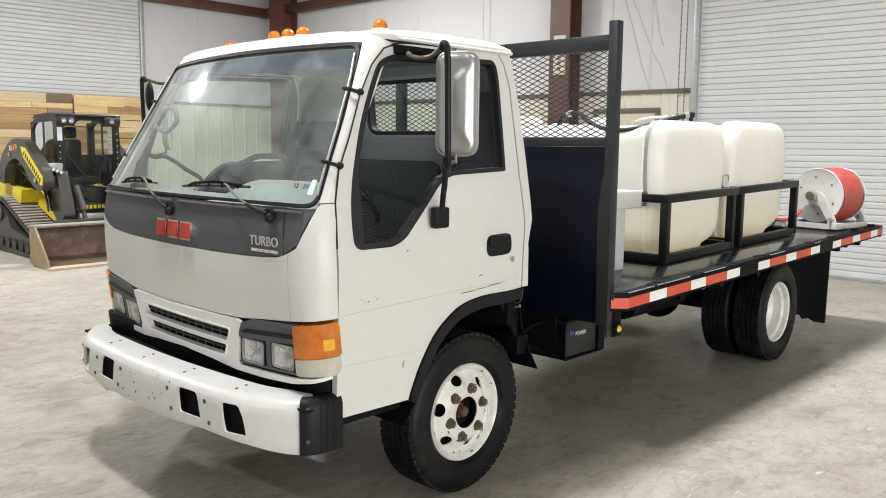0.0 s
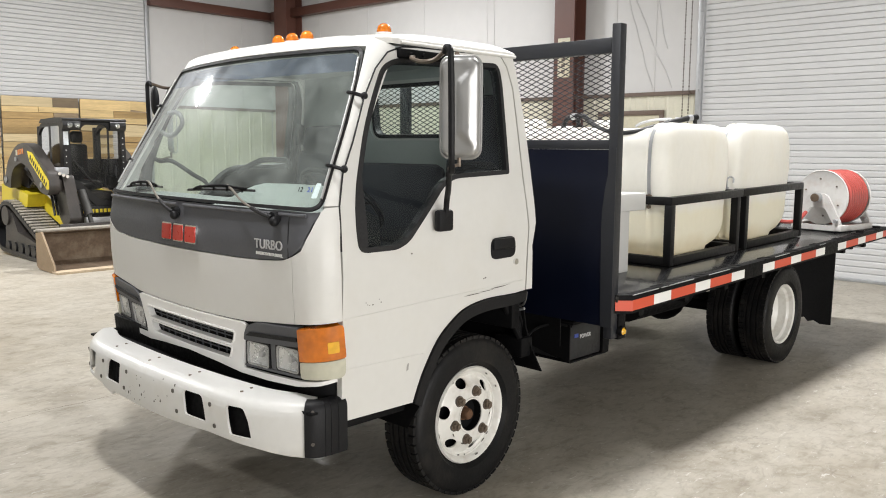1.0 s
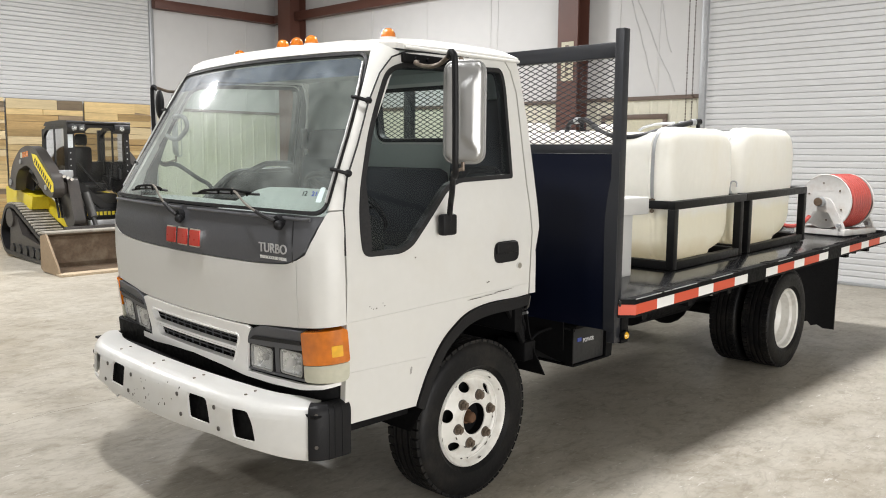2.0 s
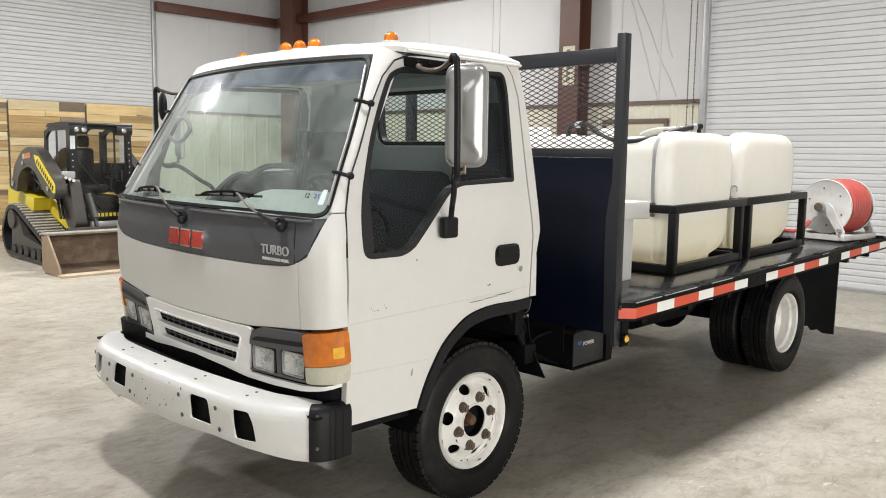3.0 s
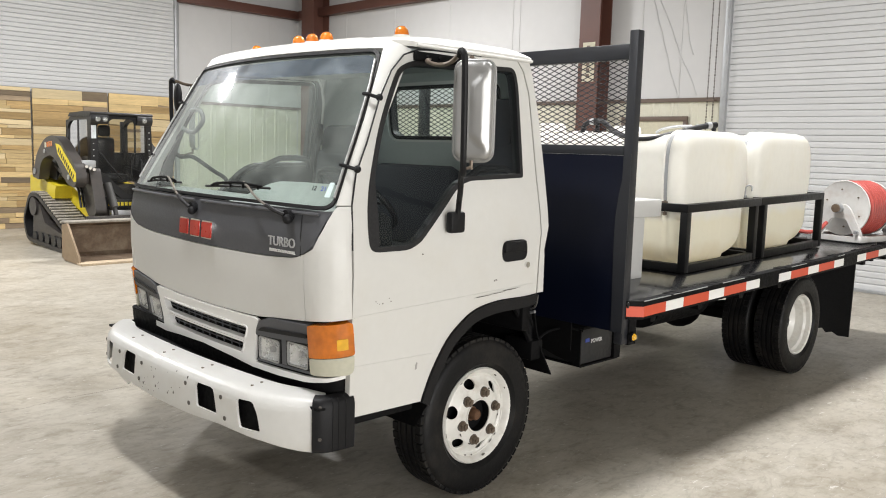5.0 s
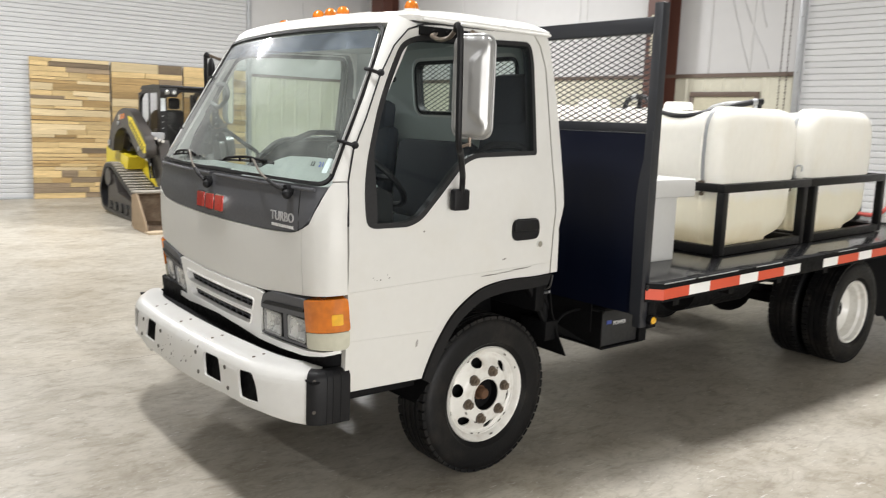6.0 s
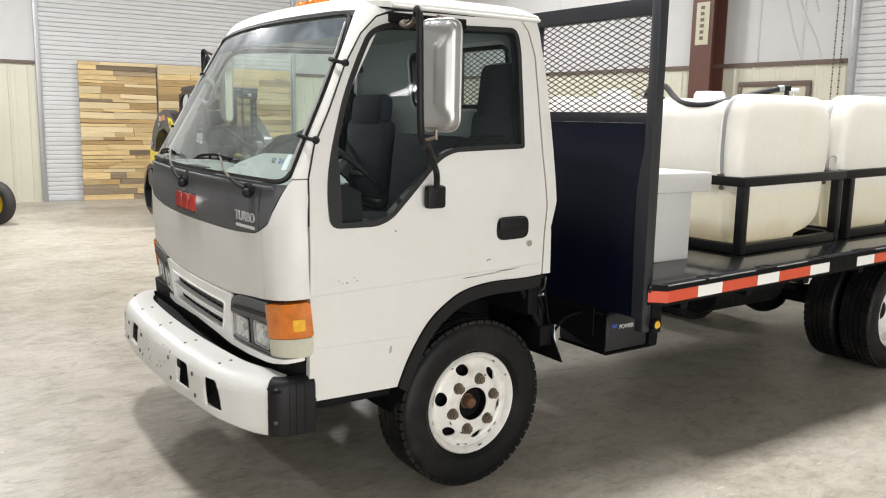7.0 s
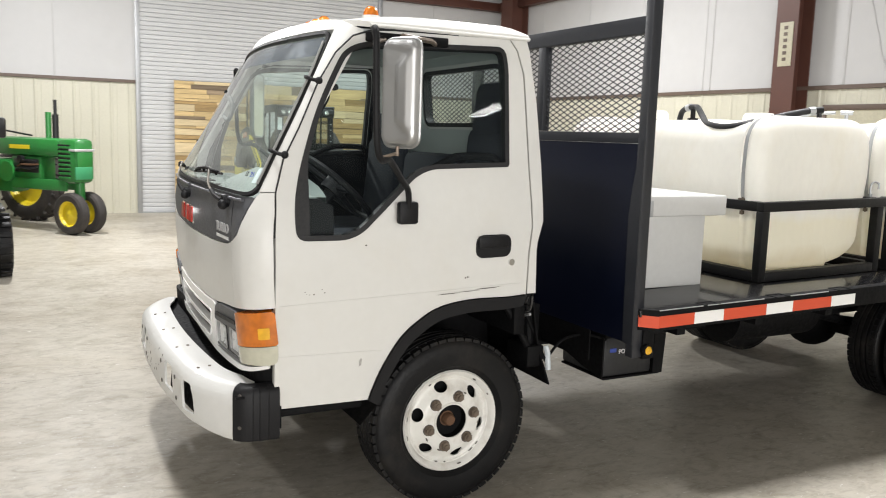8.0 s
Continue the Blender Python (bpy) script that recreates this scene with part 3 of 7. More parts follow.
            h = 2.44 - z
        last = z + h > 2.43
        y = 0.0
        while y < wd - 0.02:
            l = rnd.uniform(shortest, longest)
            if wd - y - l < 0.25:
                l = wd - y
            t = rnd.uniform(0.012, 0.030)
            g = rnd.choice((0.001, 0.002, 0.004))
            tilt = Matrix.Translation((0, y + l / 2, z + h / 2)) @ Matrix.Rotation(rnd.uniform(-0.010, 0.010) / max(l, 0.5), 4, "X")
            b = boxm(0.0602, 0.06 + t, -l / 2 + 0.002, l / 2 - 0.002, -h / 2 + g, h / 2 - g * 0.5, 0.0)
            # sawn edges wander a little
            up, dn = (rnd.uniform(-0.16, 0.02) * h if rnd.random() < 0.5 else 0.0 for _ in range(2))
            for v in b.verts:
                if v.co.z > 0 and v.co.y * up < 0:
                    v.co.z += up
                elif v.co.z < 0 and v.co.y * dn > 0:
                    v.co.z -= dn
            b.transform(tilt)
            pick = rnd.random()
            if last and dark_top and y > 0.15:
                pick = 0.0
            part("board", b, M["wood_grey"] if pick < grey else M["wood_mid"] if pick < grey + 0.26 else M["wood_pale"] if pick > 0.86 else M["wood"], p, smooth=False)
            y += l
        z += h
    return p


pallet_panel(0.99, 2.32, 11, 0.12, (0.055, 0.07, 0.085, 0.095, 0.12), 0.25, 0.95, False)
pallet_panel(2.35, 3.66, 12, 0.07, (0.085, 0.10, 0.12, 0.14), 0.45, 1.25, True)
pallet_panel(3.69, 4.97, 13, 0.05, (0.085, 0.11, 0.13, 0.15), 0.50, 1.30, False)

# seams and folds of the wall vinyl
for x in (-10.4, -8.9, -7.4, -5.9, -5.75, -3.4, -2.75):
    part("vinyl_seam", boxm(x, x + 0.03, YB - 0.008, YB - 0.001, BAND + 0.06, CEIL - 0.02, 0.002), M["vinyl"], wall_n)
for y in (-7.0, -5.5, -4.0, -2.5, -1.0, 6.3, 7.2):
    part("vinyl_seam", boxm(XL + 0.001, XL + 0.008, y, y + 0.03, BAND + 0.06, CEIL - 0.02, 0.002), M["vinyl"], wall_w)
rnd = random.Random(3)
for x0, z0, x1, z1 in ((-3.35, 4.3, -2.45, 2.45), (-3.25, 3.9, -2.75, 2.42), (-2.9, 4.5, -2.55, 3.0)):
    bm = bmesh.new()
    P = [(x0 + (x1 - x0) * t / 8 + rnd.uniform(-0.015, 0.015), YB - 0.002, z0 + (z1 - z0) * t / 8) for t in range(9)]
    tube(bm, spline(P, 3), 0.012, 6)
    part("vinyl_fold", bm, M["vinyl"], wall_n)

# hairline crack and pale scrape marks in the slab
rnd = random.Random(21)


def floor_mark(name, pts, w, mat, label):
    bm = bmesh.new()
    L = []
    for i, (x, y) in enumerate(pts):
        ww = w * rnd.uniform(0.4, 1.2) * (0.3 if i in (0, len(pts) - 1) else 1)
        L.append((bm.verts.new((x - ww, y, 0.0012)), bm.verts.new((x + ww, y, 0.0012))))
    for a, b in zip(L, L[1:]):
        bm.faces.new((a[0], a[1], b[1], b[0]))
    part(name, bm, mat, slab, label)


M["crack"] = paint("crack_dirt", (0.16, 0.145, 0.12), 0.8, var=0.3, scale=20)
M["scrape"] = paint("pale_scrape", (0.60, 0.59, 0.56), 0.6, var=0.2, scale=20)
floor_mark("crack", [(p.x + rnd.uniform(-0.006, 0.006), p.y) for p in spline([(-1.60, -2.3, 0), (-1.63, -1.7, 0), (-1.65, -1.26, 0), (-1.67, -1.09, 0), (-1.70, -0.92, 0), (-1.70, -0.72, 0), (-1.74, -0.3, 0)], 8)], 0.0022, M["crack"], "hairline crack")
for k in range(60):
    x, y = rnd.uniform(0.4, 2.3) if k > 15 else rnd.uniform(-1.4, 2.0), rnd.uniform(-1.2, 3.2)
    if k < 5:
        x, y = -1.0 + 0.05 * k, -0.84 + 0.03 * k
    l, a = rnd.uniform(0.02, 0.11), rnd.uniform(0, 3.14)
    floor_mark("scrape_mark", [(x + l * t * math.cos(a) + rnd.uniform(-0.004, 0.004), y + l * t * math.sin(a)) for t in (0, 0.4, 0.7, 1)], rnd.uniform(0.001, 0.0025), M["scrape"], "pale scrape mark")

# many small pale nicks where the vehicles stand
bm = bmesh.new()
for k in range(420):
    a = rnd.gauss(0.9, 0.5)
    l, w = 0.05 * rnd.uniform(0.15, 1.0) ** 1.5, 0.0035 * rnd.uniform(0.3, 1.0)
    d, n = Vector((math.cos(a), math.sin(a), 0)), Vector((-math.sin(a), math.cos(a), 0))
    c = Vector((rnd.gauss(1.0, 0.9), rnd.uniform(-1.3, 4.2), 0.001))
    bend = rnd.uniform(-0.12, 0.12) * l
    L = [(bm.verts.new(c + d * (u * l) + n * (bend * u * u * 4 - w * q)), bm.verts.new(c + d * (u * l) + n * (bend * u * u * 4 + w * q * rnd.uniform(0.4, 1.0)))) for u, q in ((-0.5, 0.15), (-0.2, 0.9), (0.15, 1.0), (0.5, 0.1))]
    for p, q in zip(L, L[1:]):
        bm.faces.new((p[0], q[0], q[1], p[1]))
tagged(part("floor_nicks", bm, M["scrape"], slab, "small pale nicks in the concrete"), kind="stuff")

# ---------------------------------------------------------------- the truck
truck = thing("flatbed_truck", "white cab-over flatbed truck with a black deck and mesh headboard", "truck")


def table(z, rows):
    """Linear interpolation in rows of (z, value)."""
    if z <= rows[0][0]:
        return rows[0][1]
    for (a, p), (b, q) in zip(rows, rows[1:]):
        if z <= b:
            return p + (q - p) * (z - a) / (b - a)
    return rows[-1][1]


RC = 0.12
XC = 0.0


def half_width(z):
    return table(z, ((0.5, 0.953), (0.8, 0.966), (1.1, 0.975), (1.22, 0.969), (1.32, 0.957), (1.45, 0.933), (1.7, 0.895), (1.95, 0.855), (2.1, 0.832)))


def front_y(z):
    return table(z, ((0.5, -0.91), (0.72, -0.925), (0.9, -0.945), (1.05, -0.955), (1.22, -0.957), (1.32, -0.945), (1.373, -0.932), (1.99, -0.568), (2.06, -0.522)))


def bow(z):
    return table(z, ((1.0, 0.014), (1.3, 0.018), (1.6, 0.045), (2.06, 0.055)))


def F(s, z, off=0.0):
    """The cab's front skin: s runs from the middle round the corner to the door."""
    w = half_width(z) - XC
    L = w - RC
    a = abs(s)
    y0 = front_y(z) + 0.022 - bow(z)
    if a <= L:
        th, x, y = 0.0, a, y0 + bow(z) * (a / L) ** 2
    else:
        th = min((a - L) / RC, math.pi / 2)
        x, y = L + RC * math.sin(th), y0 + bow(z) + RC * (1 - math.cos(th))
    x, y = x + off * math.sin(th), y - off * math.cos(th)
    return Vector((XC + (x if s >= 0 else -x), y, z))


def s_end(z):
    return half_width(z) - XC - RC + RC * math.pi / 2


def Fo(off):
    return lambda s, z: F(s, z, off)


def S(off=0.0):
    """The cab's near side skin over (y, z)."""
    return lambda y, z: Vector((half_width(z) + off, y, z))


GU = [i * 0.05 for i in range(-22, 23)]
GZ = [0.5 + 0.05 * i for i in range(33)]
SIDE_N, FRONT_N = (1, 0, 0), (0, -1, 0)


def both(name, bm, material, parent, label=""):
    """A part and its twin on the far side."""
    b2 = mirror(bm)
    return part(name, bm, material, parent, label), part(name, b2, material, parent, label)


# --- side: door, pillars, window
DOOR_FRONT = [(-0.812, 0.53), (-0.814, 1.20), (-0.804, 1.37), (-0.770, 1.49), (-0.702, 1.615), (-0.622, 1.785), (-0.545, 1.905), (-0.47, 1.975)]
ARCH = [(0.312, 0.918), (0.215, 0.912), (0.03, 0.912), (-0.11, 0.89), (-0.20, 0.845), (-0.285, 0.775), (-0.36, 0.662), (-0.40, 0.575), (-0.419, 0.523)]
arch_s = [(p.x, p.y) for p in spline([(a, b, 0) for a, b in ARCH], 4)]
door_outline = DOOR_FRONT + [(-0.385, 2.004), (-0.30, 2.010), (0.25, 2.02), (0.288, 1.97), (0.316, 1.87), (0.324, 1.47), (0.330, 1.22), (0.314, 1.10)] + arch_s
WIN = [(-0.730, 1.186), (-0.736, 1.32), (-0.712, 1.445), (-0.642, 1.665), (-0.578, 1.80), (-0.510, 1.922), (-0.42, 1.958), (0.222, 1.982), (0.236, 1.90), (0.220, 1.474), (-0.150, 1.461), (-0.222, 1.432), (-0.465, 1.209), (-0.53, 1.185)]
win_o = rounded(WIN, [0.045, 0.06, 0.1, 0.1, 0.1, 0.08, 0.06, 0.07, 0.05, 0.015, 0.04, 0.06, 0.06, 0.03], 5)
win_i = inset_poly(win_o, 0.020)
gap = inset_poly(door_outline, 0.0045)
doors = both("door", skin(gap, S(), 0.03, [win_o], [i * 0.08 for i in range(-11, 6)], GZ, SIDE_N), M["white"], truck, "white door with black window rubber")
for d, sg in zip(doors, (1, -1)):
    def put(name, bm, material, label=""):
        return part(name, bm if sg > 0 else mirror(bm), material, d, label)
    put("window_rubber", skin(win_o, S(0.006), 0.044, [win_i], [], GZ, SIDE_N), M["rubber"], "black window rubber")
    pane = put("window_pane", skin(win_i, S(-0.008), 0.0, [], [], GZ, SIDE_N), G["side"], "clear side glass")
    pane.visible_shadow = False
    run = [(-0.722, 1.20), (-0.724, 1.35), (-0.702, 1.44), (-0.672, 1.545), (-0.664, 1.555), (-0.674, 1.45), (-0.676, 1.20)]
    put("window_run", skin(run, S(-0.002), 0.022, [], [], GZ, SIDE_N), M["rubber"], "black quarter panel at the window's front edge")
    seal = bmesh.new()
    tube(seal, [Vector((half_width(z) + 0.0005, y, z)) for y, z in DOOR_FRONT[1:] + [(-0.385, 2.004), (-0.30, 2.010), (0.0, 2.014)]], 0.0036, 6)
    put("door_seal", seal, M["rubber"], "black door seal")
    hp = rounded([(0.046, 1.090), (0.217, 1.094), (0.219, 1.190), (0.050, 1.188)], 0.04)
    put("door_handle", skin(hp, S(0.007), 0.02, [], [], [1.1, 1.14, 1.18], SIDE_N), M["blackpl"], "black recessed pull handle")
    put("handle_grip", boxm(0.975, 0.992, 0.055, 0.20, 1.135, 1.185, 0.006), M["blackpl"])
    bm = bmesh.new()
    rod(bm, (0.968, 0.222, 1.068), (0.985, 0.222, 1.068), 0.014, 16)
    put("lock", bm, M["chrome"], "small chrome key lock")
    # inside lining, closed below the window
    put("door_lining", skin(inset_poly(door_outline, 0.035), S(-0.034), 0.02, [inset_poly(win_o, -0.004)], [], GZ, SIDE_N), M["blackpl"], "black moulded door lining")
    bm = bmesh.new()
    tube(bm, spline([(0.885, -0.16, 1.44), (0.862, -0.04, 1.495), (0.856, 0.02, 1.512), (0.856, 0.16, 1.512), (0.860, 0.20, 1.495), (0.872, 0.215, 1.455)], 5), 0.017, 8)
    put("grab_handle", bm, M["blackpl"], "black grab handle")
    put("crease", skin([(-0.80, 0.934), (0.29, 0.968), (0.29, 0.974), (-0.80, 0.940)], S(0.003), 0.006, [], [], [], SIDE_N), M["white"])

rnd = random.Random(5)
for y0, y1, z, h in ((-0.13, -0.02, 0.944, 0.005), (-0.03, 0.08, 0.950, 0.004), (0.05, 0.16, 0.957, 0.006), (0.13, 0.19, 0.962, 0.003)):
    part("scratch", skin([(y0, z), ((y0 + y1) / 2, z + 0.001), (y1, z + 0.004), (y1 - 0.02, z + h), (y0 + 0.03, z + h * 0.7)], S(0.005), 0.001, [], [], [], SIDE_N), M["scuff"], doors[0], "dark scratch through the paint")
for k in range(10):
    y, z = rnd.choice(((-0.68, 0.99), (-0.64, 0.985), (-0.46, 1.155), (0.02, 1.02)))
    y, z, r = y + rnd.uniform(-0.025, 0.025), z + rnd.uniform(-0.012, 0.012), rnd.uniform(0.0015, 0.004)
    part("paint_chip", skin([(y + r * rnd.uniform(0.6, 1.4) * math.cos(a), z + r * rnd.uniform(0.6, 1.4) * math.sin(a)) for a in (0, 1.2, 2.5, 3.8, 5.0)], S(0.0015), 0.001, [], [], [], SIDE_N), M["scuff"], doors[0])
part("door_smudge", skin([(-0.466, 0.672), (-0.456, 0.676), (-0.453, 0.702), (-0.458, 0.706), (-0.465, 0.694)], S(0.0015), 0.001, [], [], [], SIDE_N), M["smudge"], doors[0], "small grey scuff")
both("body_crease", skin([(-0.80, 0.735), (-0.38, 0.725), (-0.37, 0.731), (-0.80, 0.7415)], S(0.0025), 0.006, [], [], [], SIDE_N), M["white"], truck)
bm = bmesh.new()
tube(bm, spline([(-0.70, -0.655, 1.762), (-0.60, -0.66, 1.764), (-0.545, -0.66, 1.745), (-0.545, -0.655, 1.70), (-0.63, -0.66, 1.65), (-0.70, -0.665, 1.648), (-0.77, -0.67, 1.668)], 5), 0.012, 8)
part("grab_handle", bm, M["handlegrey"], truck, "grey grab handle on the far windscreen pillar")
bm = skin(rounded([(0.872, 1.400), (0.897, 1.400), (0.887, 1.455), (0.866, 1.455)], 0.004, 2), Fo(-0.010), 0.001, [], [], [], FRONT_N)
part("inspection_sticker", bm, M["sticker"], truck, "small pale sticker inside the windscreen")
for k, tx in enumerate(("12", "21")):
    words(tx, 0.028, 0.0005, Matrix.Translation(F(0.80 + 0.055 * k, 1.43, -0.004)) @ Matrix.Rotation(radians(8 + 12 * k), 4, "Z") @ Matrix.Rotation(radians(62), 4, "X"), M["blackpl"] if k == 0 else M["blue"], "lettering", truck, 0.0002)
# rear quarter strip
REAR = [(0.314, 0.922), (0.314, 1.10), (0.330, 1.22), (0.324, 1.47), (0.316, 1.87), (0.288, 1.97), (0.25, 2.02), (0.335, 2.03), (0.352, 1.97), (0.376, 1.75), (0.388, 1.47), (0.386, 1.24), (0.352, 1.13), (0.361, 0.922)]
both("rear_pillar", skin(inset_poly(REAR, 0.002), S(0.002), 0.03, [], [], GZ, SIDE_N), M["white"], truck)

# wheel arch flare
arc_in = [(y + 0.045 * math.cos(math.atan2(0.3 - z, 0.02 - y)), z + 0.052 * math.sin(math.atan2(0.3 - z, 0.02 - y))) for y, z in arch_s]
flare = arch_s + list(reversed(arc_in))
both("wheel_arch", skin(flare, lambda y, z: Vector((half_width(z) + 0.012, y, z)), 0.055, [], [], [], SIDE_N), M["blackpl"], truck, "black plastic wheel arch flare")
well = bmesh.new()
pts = [(0.36, 0.86)] + [(y, z) for y, z in arc_in] + [(-0.45, 0.42)]
ra = [well.verts.new((0.95, y, z)) for y, z in pts]
rb = [well.verts.new((0.50, y, z)) for y, z in pts]
for i in range(len(pts) - 1):
    well.faces.new((ra[i], ra[i + 1], rb[i + 1], rb[i]))
both("wheel_well", well, M["chassis"], truck)

# --- front: skins along (s, z)
def row(z, inset=0.004):
    return s_end(z) - inset


lower = [(-row(0.935), 0.935), (-0.80, 0.914), (-0.62, 0.897), (-0.50, 0.883), (-0.30, 0.877), (0, 0.875), (0.30, 0.877), (0.50, 0.883), (0.62, 0.897), (0.80, 0.914), (row(0.935), 0.935)]
upper_edge = [(row(z), z) for z in (1.0, 1.1, 1.2, 1.3, 1.368)]
SEAM = 0.824
WSB = 1.352
garn = [(-0.938, WSB), (-0.908, 1.28), (-0.872, 1.205), (-0.78, 1.158), (-0.55, 1.143), (0, 1.138), (0.55, 1.143), (0.78, 1.158), (0.872, 1.205), (0.908, 1.28), (0.938, WSB)]
garn_s = rounded(garn, [0.01, 0.05, 0.09, 0.09, 0.2, 0.4, 0.2, 0.09, 0.09, 0.05, 0.01], 5)
bot = [(p.x, p.y) for p in spline([(a, b, 0) for a, b in lower], 4)]
keep_bot = [p for p in bot if abs(p[0]) < SEAM - 0.002]
gb = [p for p in garn_s if abs(p[0]) < SEAM - 0.002 and p[1] < 1.25]
front_poly = [(-SEAM + 0.0015, 0.917)] + keep_bot + [(SEAM - 0.0015, 0.917), (SEAM - 0.0015, 1.178)] + sorted(gb, key=lambda p: -p[0]) + [(-SEAM + 0.0015, 1.178)]
part("front_panel", skin(front_poly, F, 0.02, [], GU, GZ, FRONT_N), M["white"], truck, "white lift-up front panel")
part("front_garnish", skin(inset_poly(garn_s, 0.004), Fo(-0.001), 0.02, [], GU, GZ, FRONT_N), M["garnish"], truck, "dark grey plastic panel under the windscreen")
corner = [(SEAM + 0.0015, 0.917), (0.90, 0.925), (row(0.935), 0.935)] + upper_edge + [(0.948, 1.366), (0.938, WSB), (0.912, 1.28), (0.876, 1.203), (SEAM + 0.0015, 1.178)]
both("corner_panel", skin(corner, F, 0.02, [], GU + [0.92, 0.97, 1.02], GZ, FRONT_N), M["white"], truck, "white corner panel with a signal lamp below")

# windscreen with rubber and A pillars
def ws_edge(z):
    return table(z, ((1.35, 0.942), (1.373, 0.938), (1.47, 0.915), (1.65, 0.878), (1.83, 0.836), (1.99, 0.785)))


wz = [1.365 + (1.99 - 1.365) * i / 10 for i in range(11)]
ws_out = rounded([(-ws_edge(1.355), 1.355), (ws_edge(1.355), 1.355), (ws_edge(1.70), 1.70), (ws_edge(1.90), 1.90), (ws_edge(2.0), 1.998), (0.0, 2.006), (-ws_edge(2.0), 1.998), (-ws_edge(1.90), 1.90), (-ws_edge(1.70), 1.70)], [0.06, 0.06, 0.02, 0.05, 0.06, 0.5, 0.06, 0.05, 0.02], 6)
ws_in = inset_poly(ws_out, 0.0125)
scr = part("windscreen", skin(ws_out, Fo(0.005), 0.02, [ws_in], GU, GZ, FRONT_N), M["rubber"], truck, "curved windscreen in black rubber")
pane = part("windscreen_glass", skin(ws_in, Fo(-0.006), 0.0, [], GU, GZ, FRONT_N), G["wind"], scr)
pane.visible_shadow = False
band = [(-0.79, 1.895), (0.79, 1.895), (0.774, 1.94), (0.757, 1.962), (0.72, 1.973), (-0.72, 1.973), (-0.757, 1.962), (-0.774, 1.94)]
tint = part("shade_band", skin(band, Fo(-0.010), 0.0, [], GU, [1.92, 1.95], FRONT_N), G["tint"], scr, "blue tinted shade band")
tint.visible_shadow = False
pil = [(ws_edge(z) + 0.003, z) for z in (1.372, 1.5, 1.7, 1.9, 2.0)] + [(0.60, 2.006), (0.0, 2.009), (0.0, 2.055), (0.62, 2.055), (0.78, 2.04)] + [(row(z), z) for z in (2.0, 1.9, 1.8, 1.7, 1.6, 1.5, 1.42, 1.372)]
both("windscreen_pillar", skin(pil, F, 0.03, [], GU + [0.88, 0.92, 0.96], GZ, FRONT_N), M["white"], truck, "white windscreen pillar")
# bright strip along the near pillar
for sg in (1, -1):
    bm = bmesh.new()
    tube(bm, [F(sg * (ws_edge(z) - 0.012), z, 0.012) for z in [1.40 + 0.05 * i for i in range(12)]], 0.0052, 8)
    part("pillar_strip", bm, M["stainless"], truck)
for z in (1.795, 1.512):
    bm = bmesh.new()
    e = ws_edge(z)
    tube(bm, [F(e - 0.03, z + 0.012, 0.010), F(e - 0.005, z + 0.008, 0.028), F(e + 0.02, z, 0.026), F(e + 0.040, z - 0.004, 0.018)], 0.0075, 8)
    bmesh.ops.create_uvsphere(bm, u_segments=12, v_segments=8, radius=0.015, matrix=Matrix.Translation(F(e + 0.037, z - 0.003, 0.016)))
    both("glass_clamp", bm, M["blackpl"], truck, "black plastic clamp on the windscreen edge")

# --- roof: domed, springing from the top of the windscreen header
def roof_front(x):
    return F(x - XC, 2.045).y


def roof_z(x, y):
    u = min(abs(x - XC) / 0.852, 1.0)
    y0, y1 = roof_front(x), 0.345
    v = min(max((y - y0) / (y1 - y0), 0.0), 1.0)
    f = min(1.0, (1 - (1 - min(v / 0.55, 1.0)) ** 2.2)) * (1 - max(0.0, (v - 0.90) / 0.10) ** 2 * 0.55)
    e = (1 - u ** 7) ** 0.6
    return 2.035 + 0.062 * f * e + 0.010 * (1 - u * u)


bm = bmesh.new()
nx, ny = 44, 30
grid = []
for i in range(nx + 1):
    x = XC + 0.852 * math.sin((-1 + 2 * i / nx) * math.pi / 2)
    y0, y1 = roof_front(x), 0.345
    grid.append([bm.verts.new((x, y0 + (y1 - y0) * j / ny, roof_z(x, y0 + (y1 - y0) * j / ny))) for j in range(ny + 1)])
for i in range(nx):
    for j in range(ny):
        bm.faces.new((grid[i][j], grid[i + 1][j], grid[i + 1][j + 1], grid[i][j + 1]))
bmesh.ops.recalc_face_normals(bm, faces=bm.faces)
rim = [e for e in bm.edges if len(e.link_faces) == 1]
ext = bmesh.ops.extrude_edge_only(bm, edges=rim)
for v in ext["geom"]:
    if isinstance(v, bmesh.types.BMVert):
        v.co.z -= 0.022
roof = part("roof", bm, M["white"], truck, "white domed cab roof", sharp=0.9)
bm = bmesh.new()
tube(bm, [(0.855, y, 2.021) for y in (-0.40, -0.2, 0.0, 0.2, 0.346)], 0.007, 8)
both("rain_gutter", bm, M["white"], truck)

# roof marker lamps
for x, y in ((-0.60, -0.30), (-0.075, -0.355), (0.045, -0.355), (0.165, -0.355), (0.668, -0.322)):
    z = roof_z(x, y)
    bm = bmesh.new()
    lathe(bm, [(0.0, 0.046), (0.014, 0.044), (0.026, 0.034), (0.032, 0.018), (0.032, 0.004)], Matrix.Translation((x, y, z)) @ pose(0, 0, 0, 0, -90, 0), 18)
    lamp = part("marker_lamp", bm, M["amber"], truck, "amber dome marker lamp on the roof")
    bm = bmesh.new()
    rod(bm, (x, y, z - 0.012), (x, y, z + 0.006), 0.036, 18)
    part("lamp_base", bm, M["white"], lamp)

# --- back wall with window, floor, lining
def back(x, z):
    return Vector((x, table(z, ((0.9, 0.352), (1.21, 0.375), (1.47, 0.375), (1.95, 0.345), (2.05, 0.335))), z))


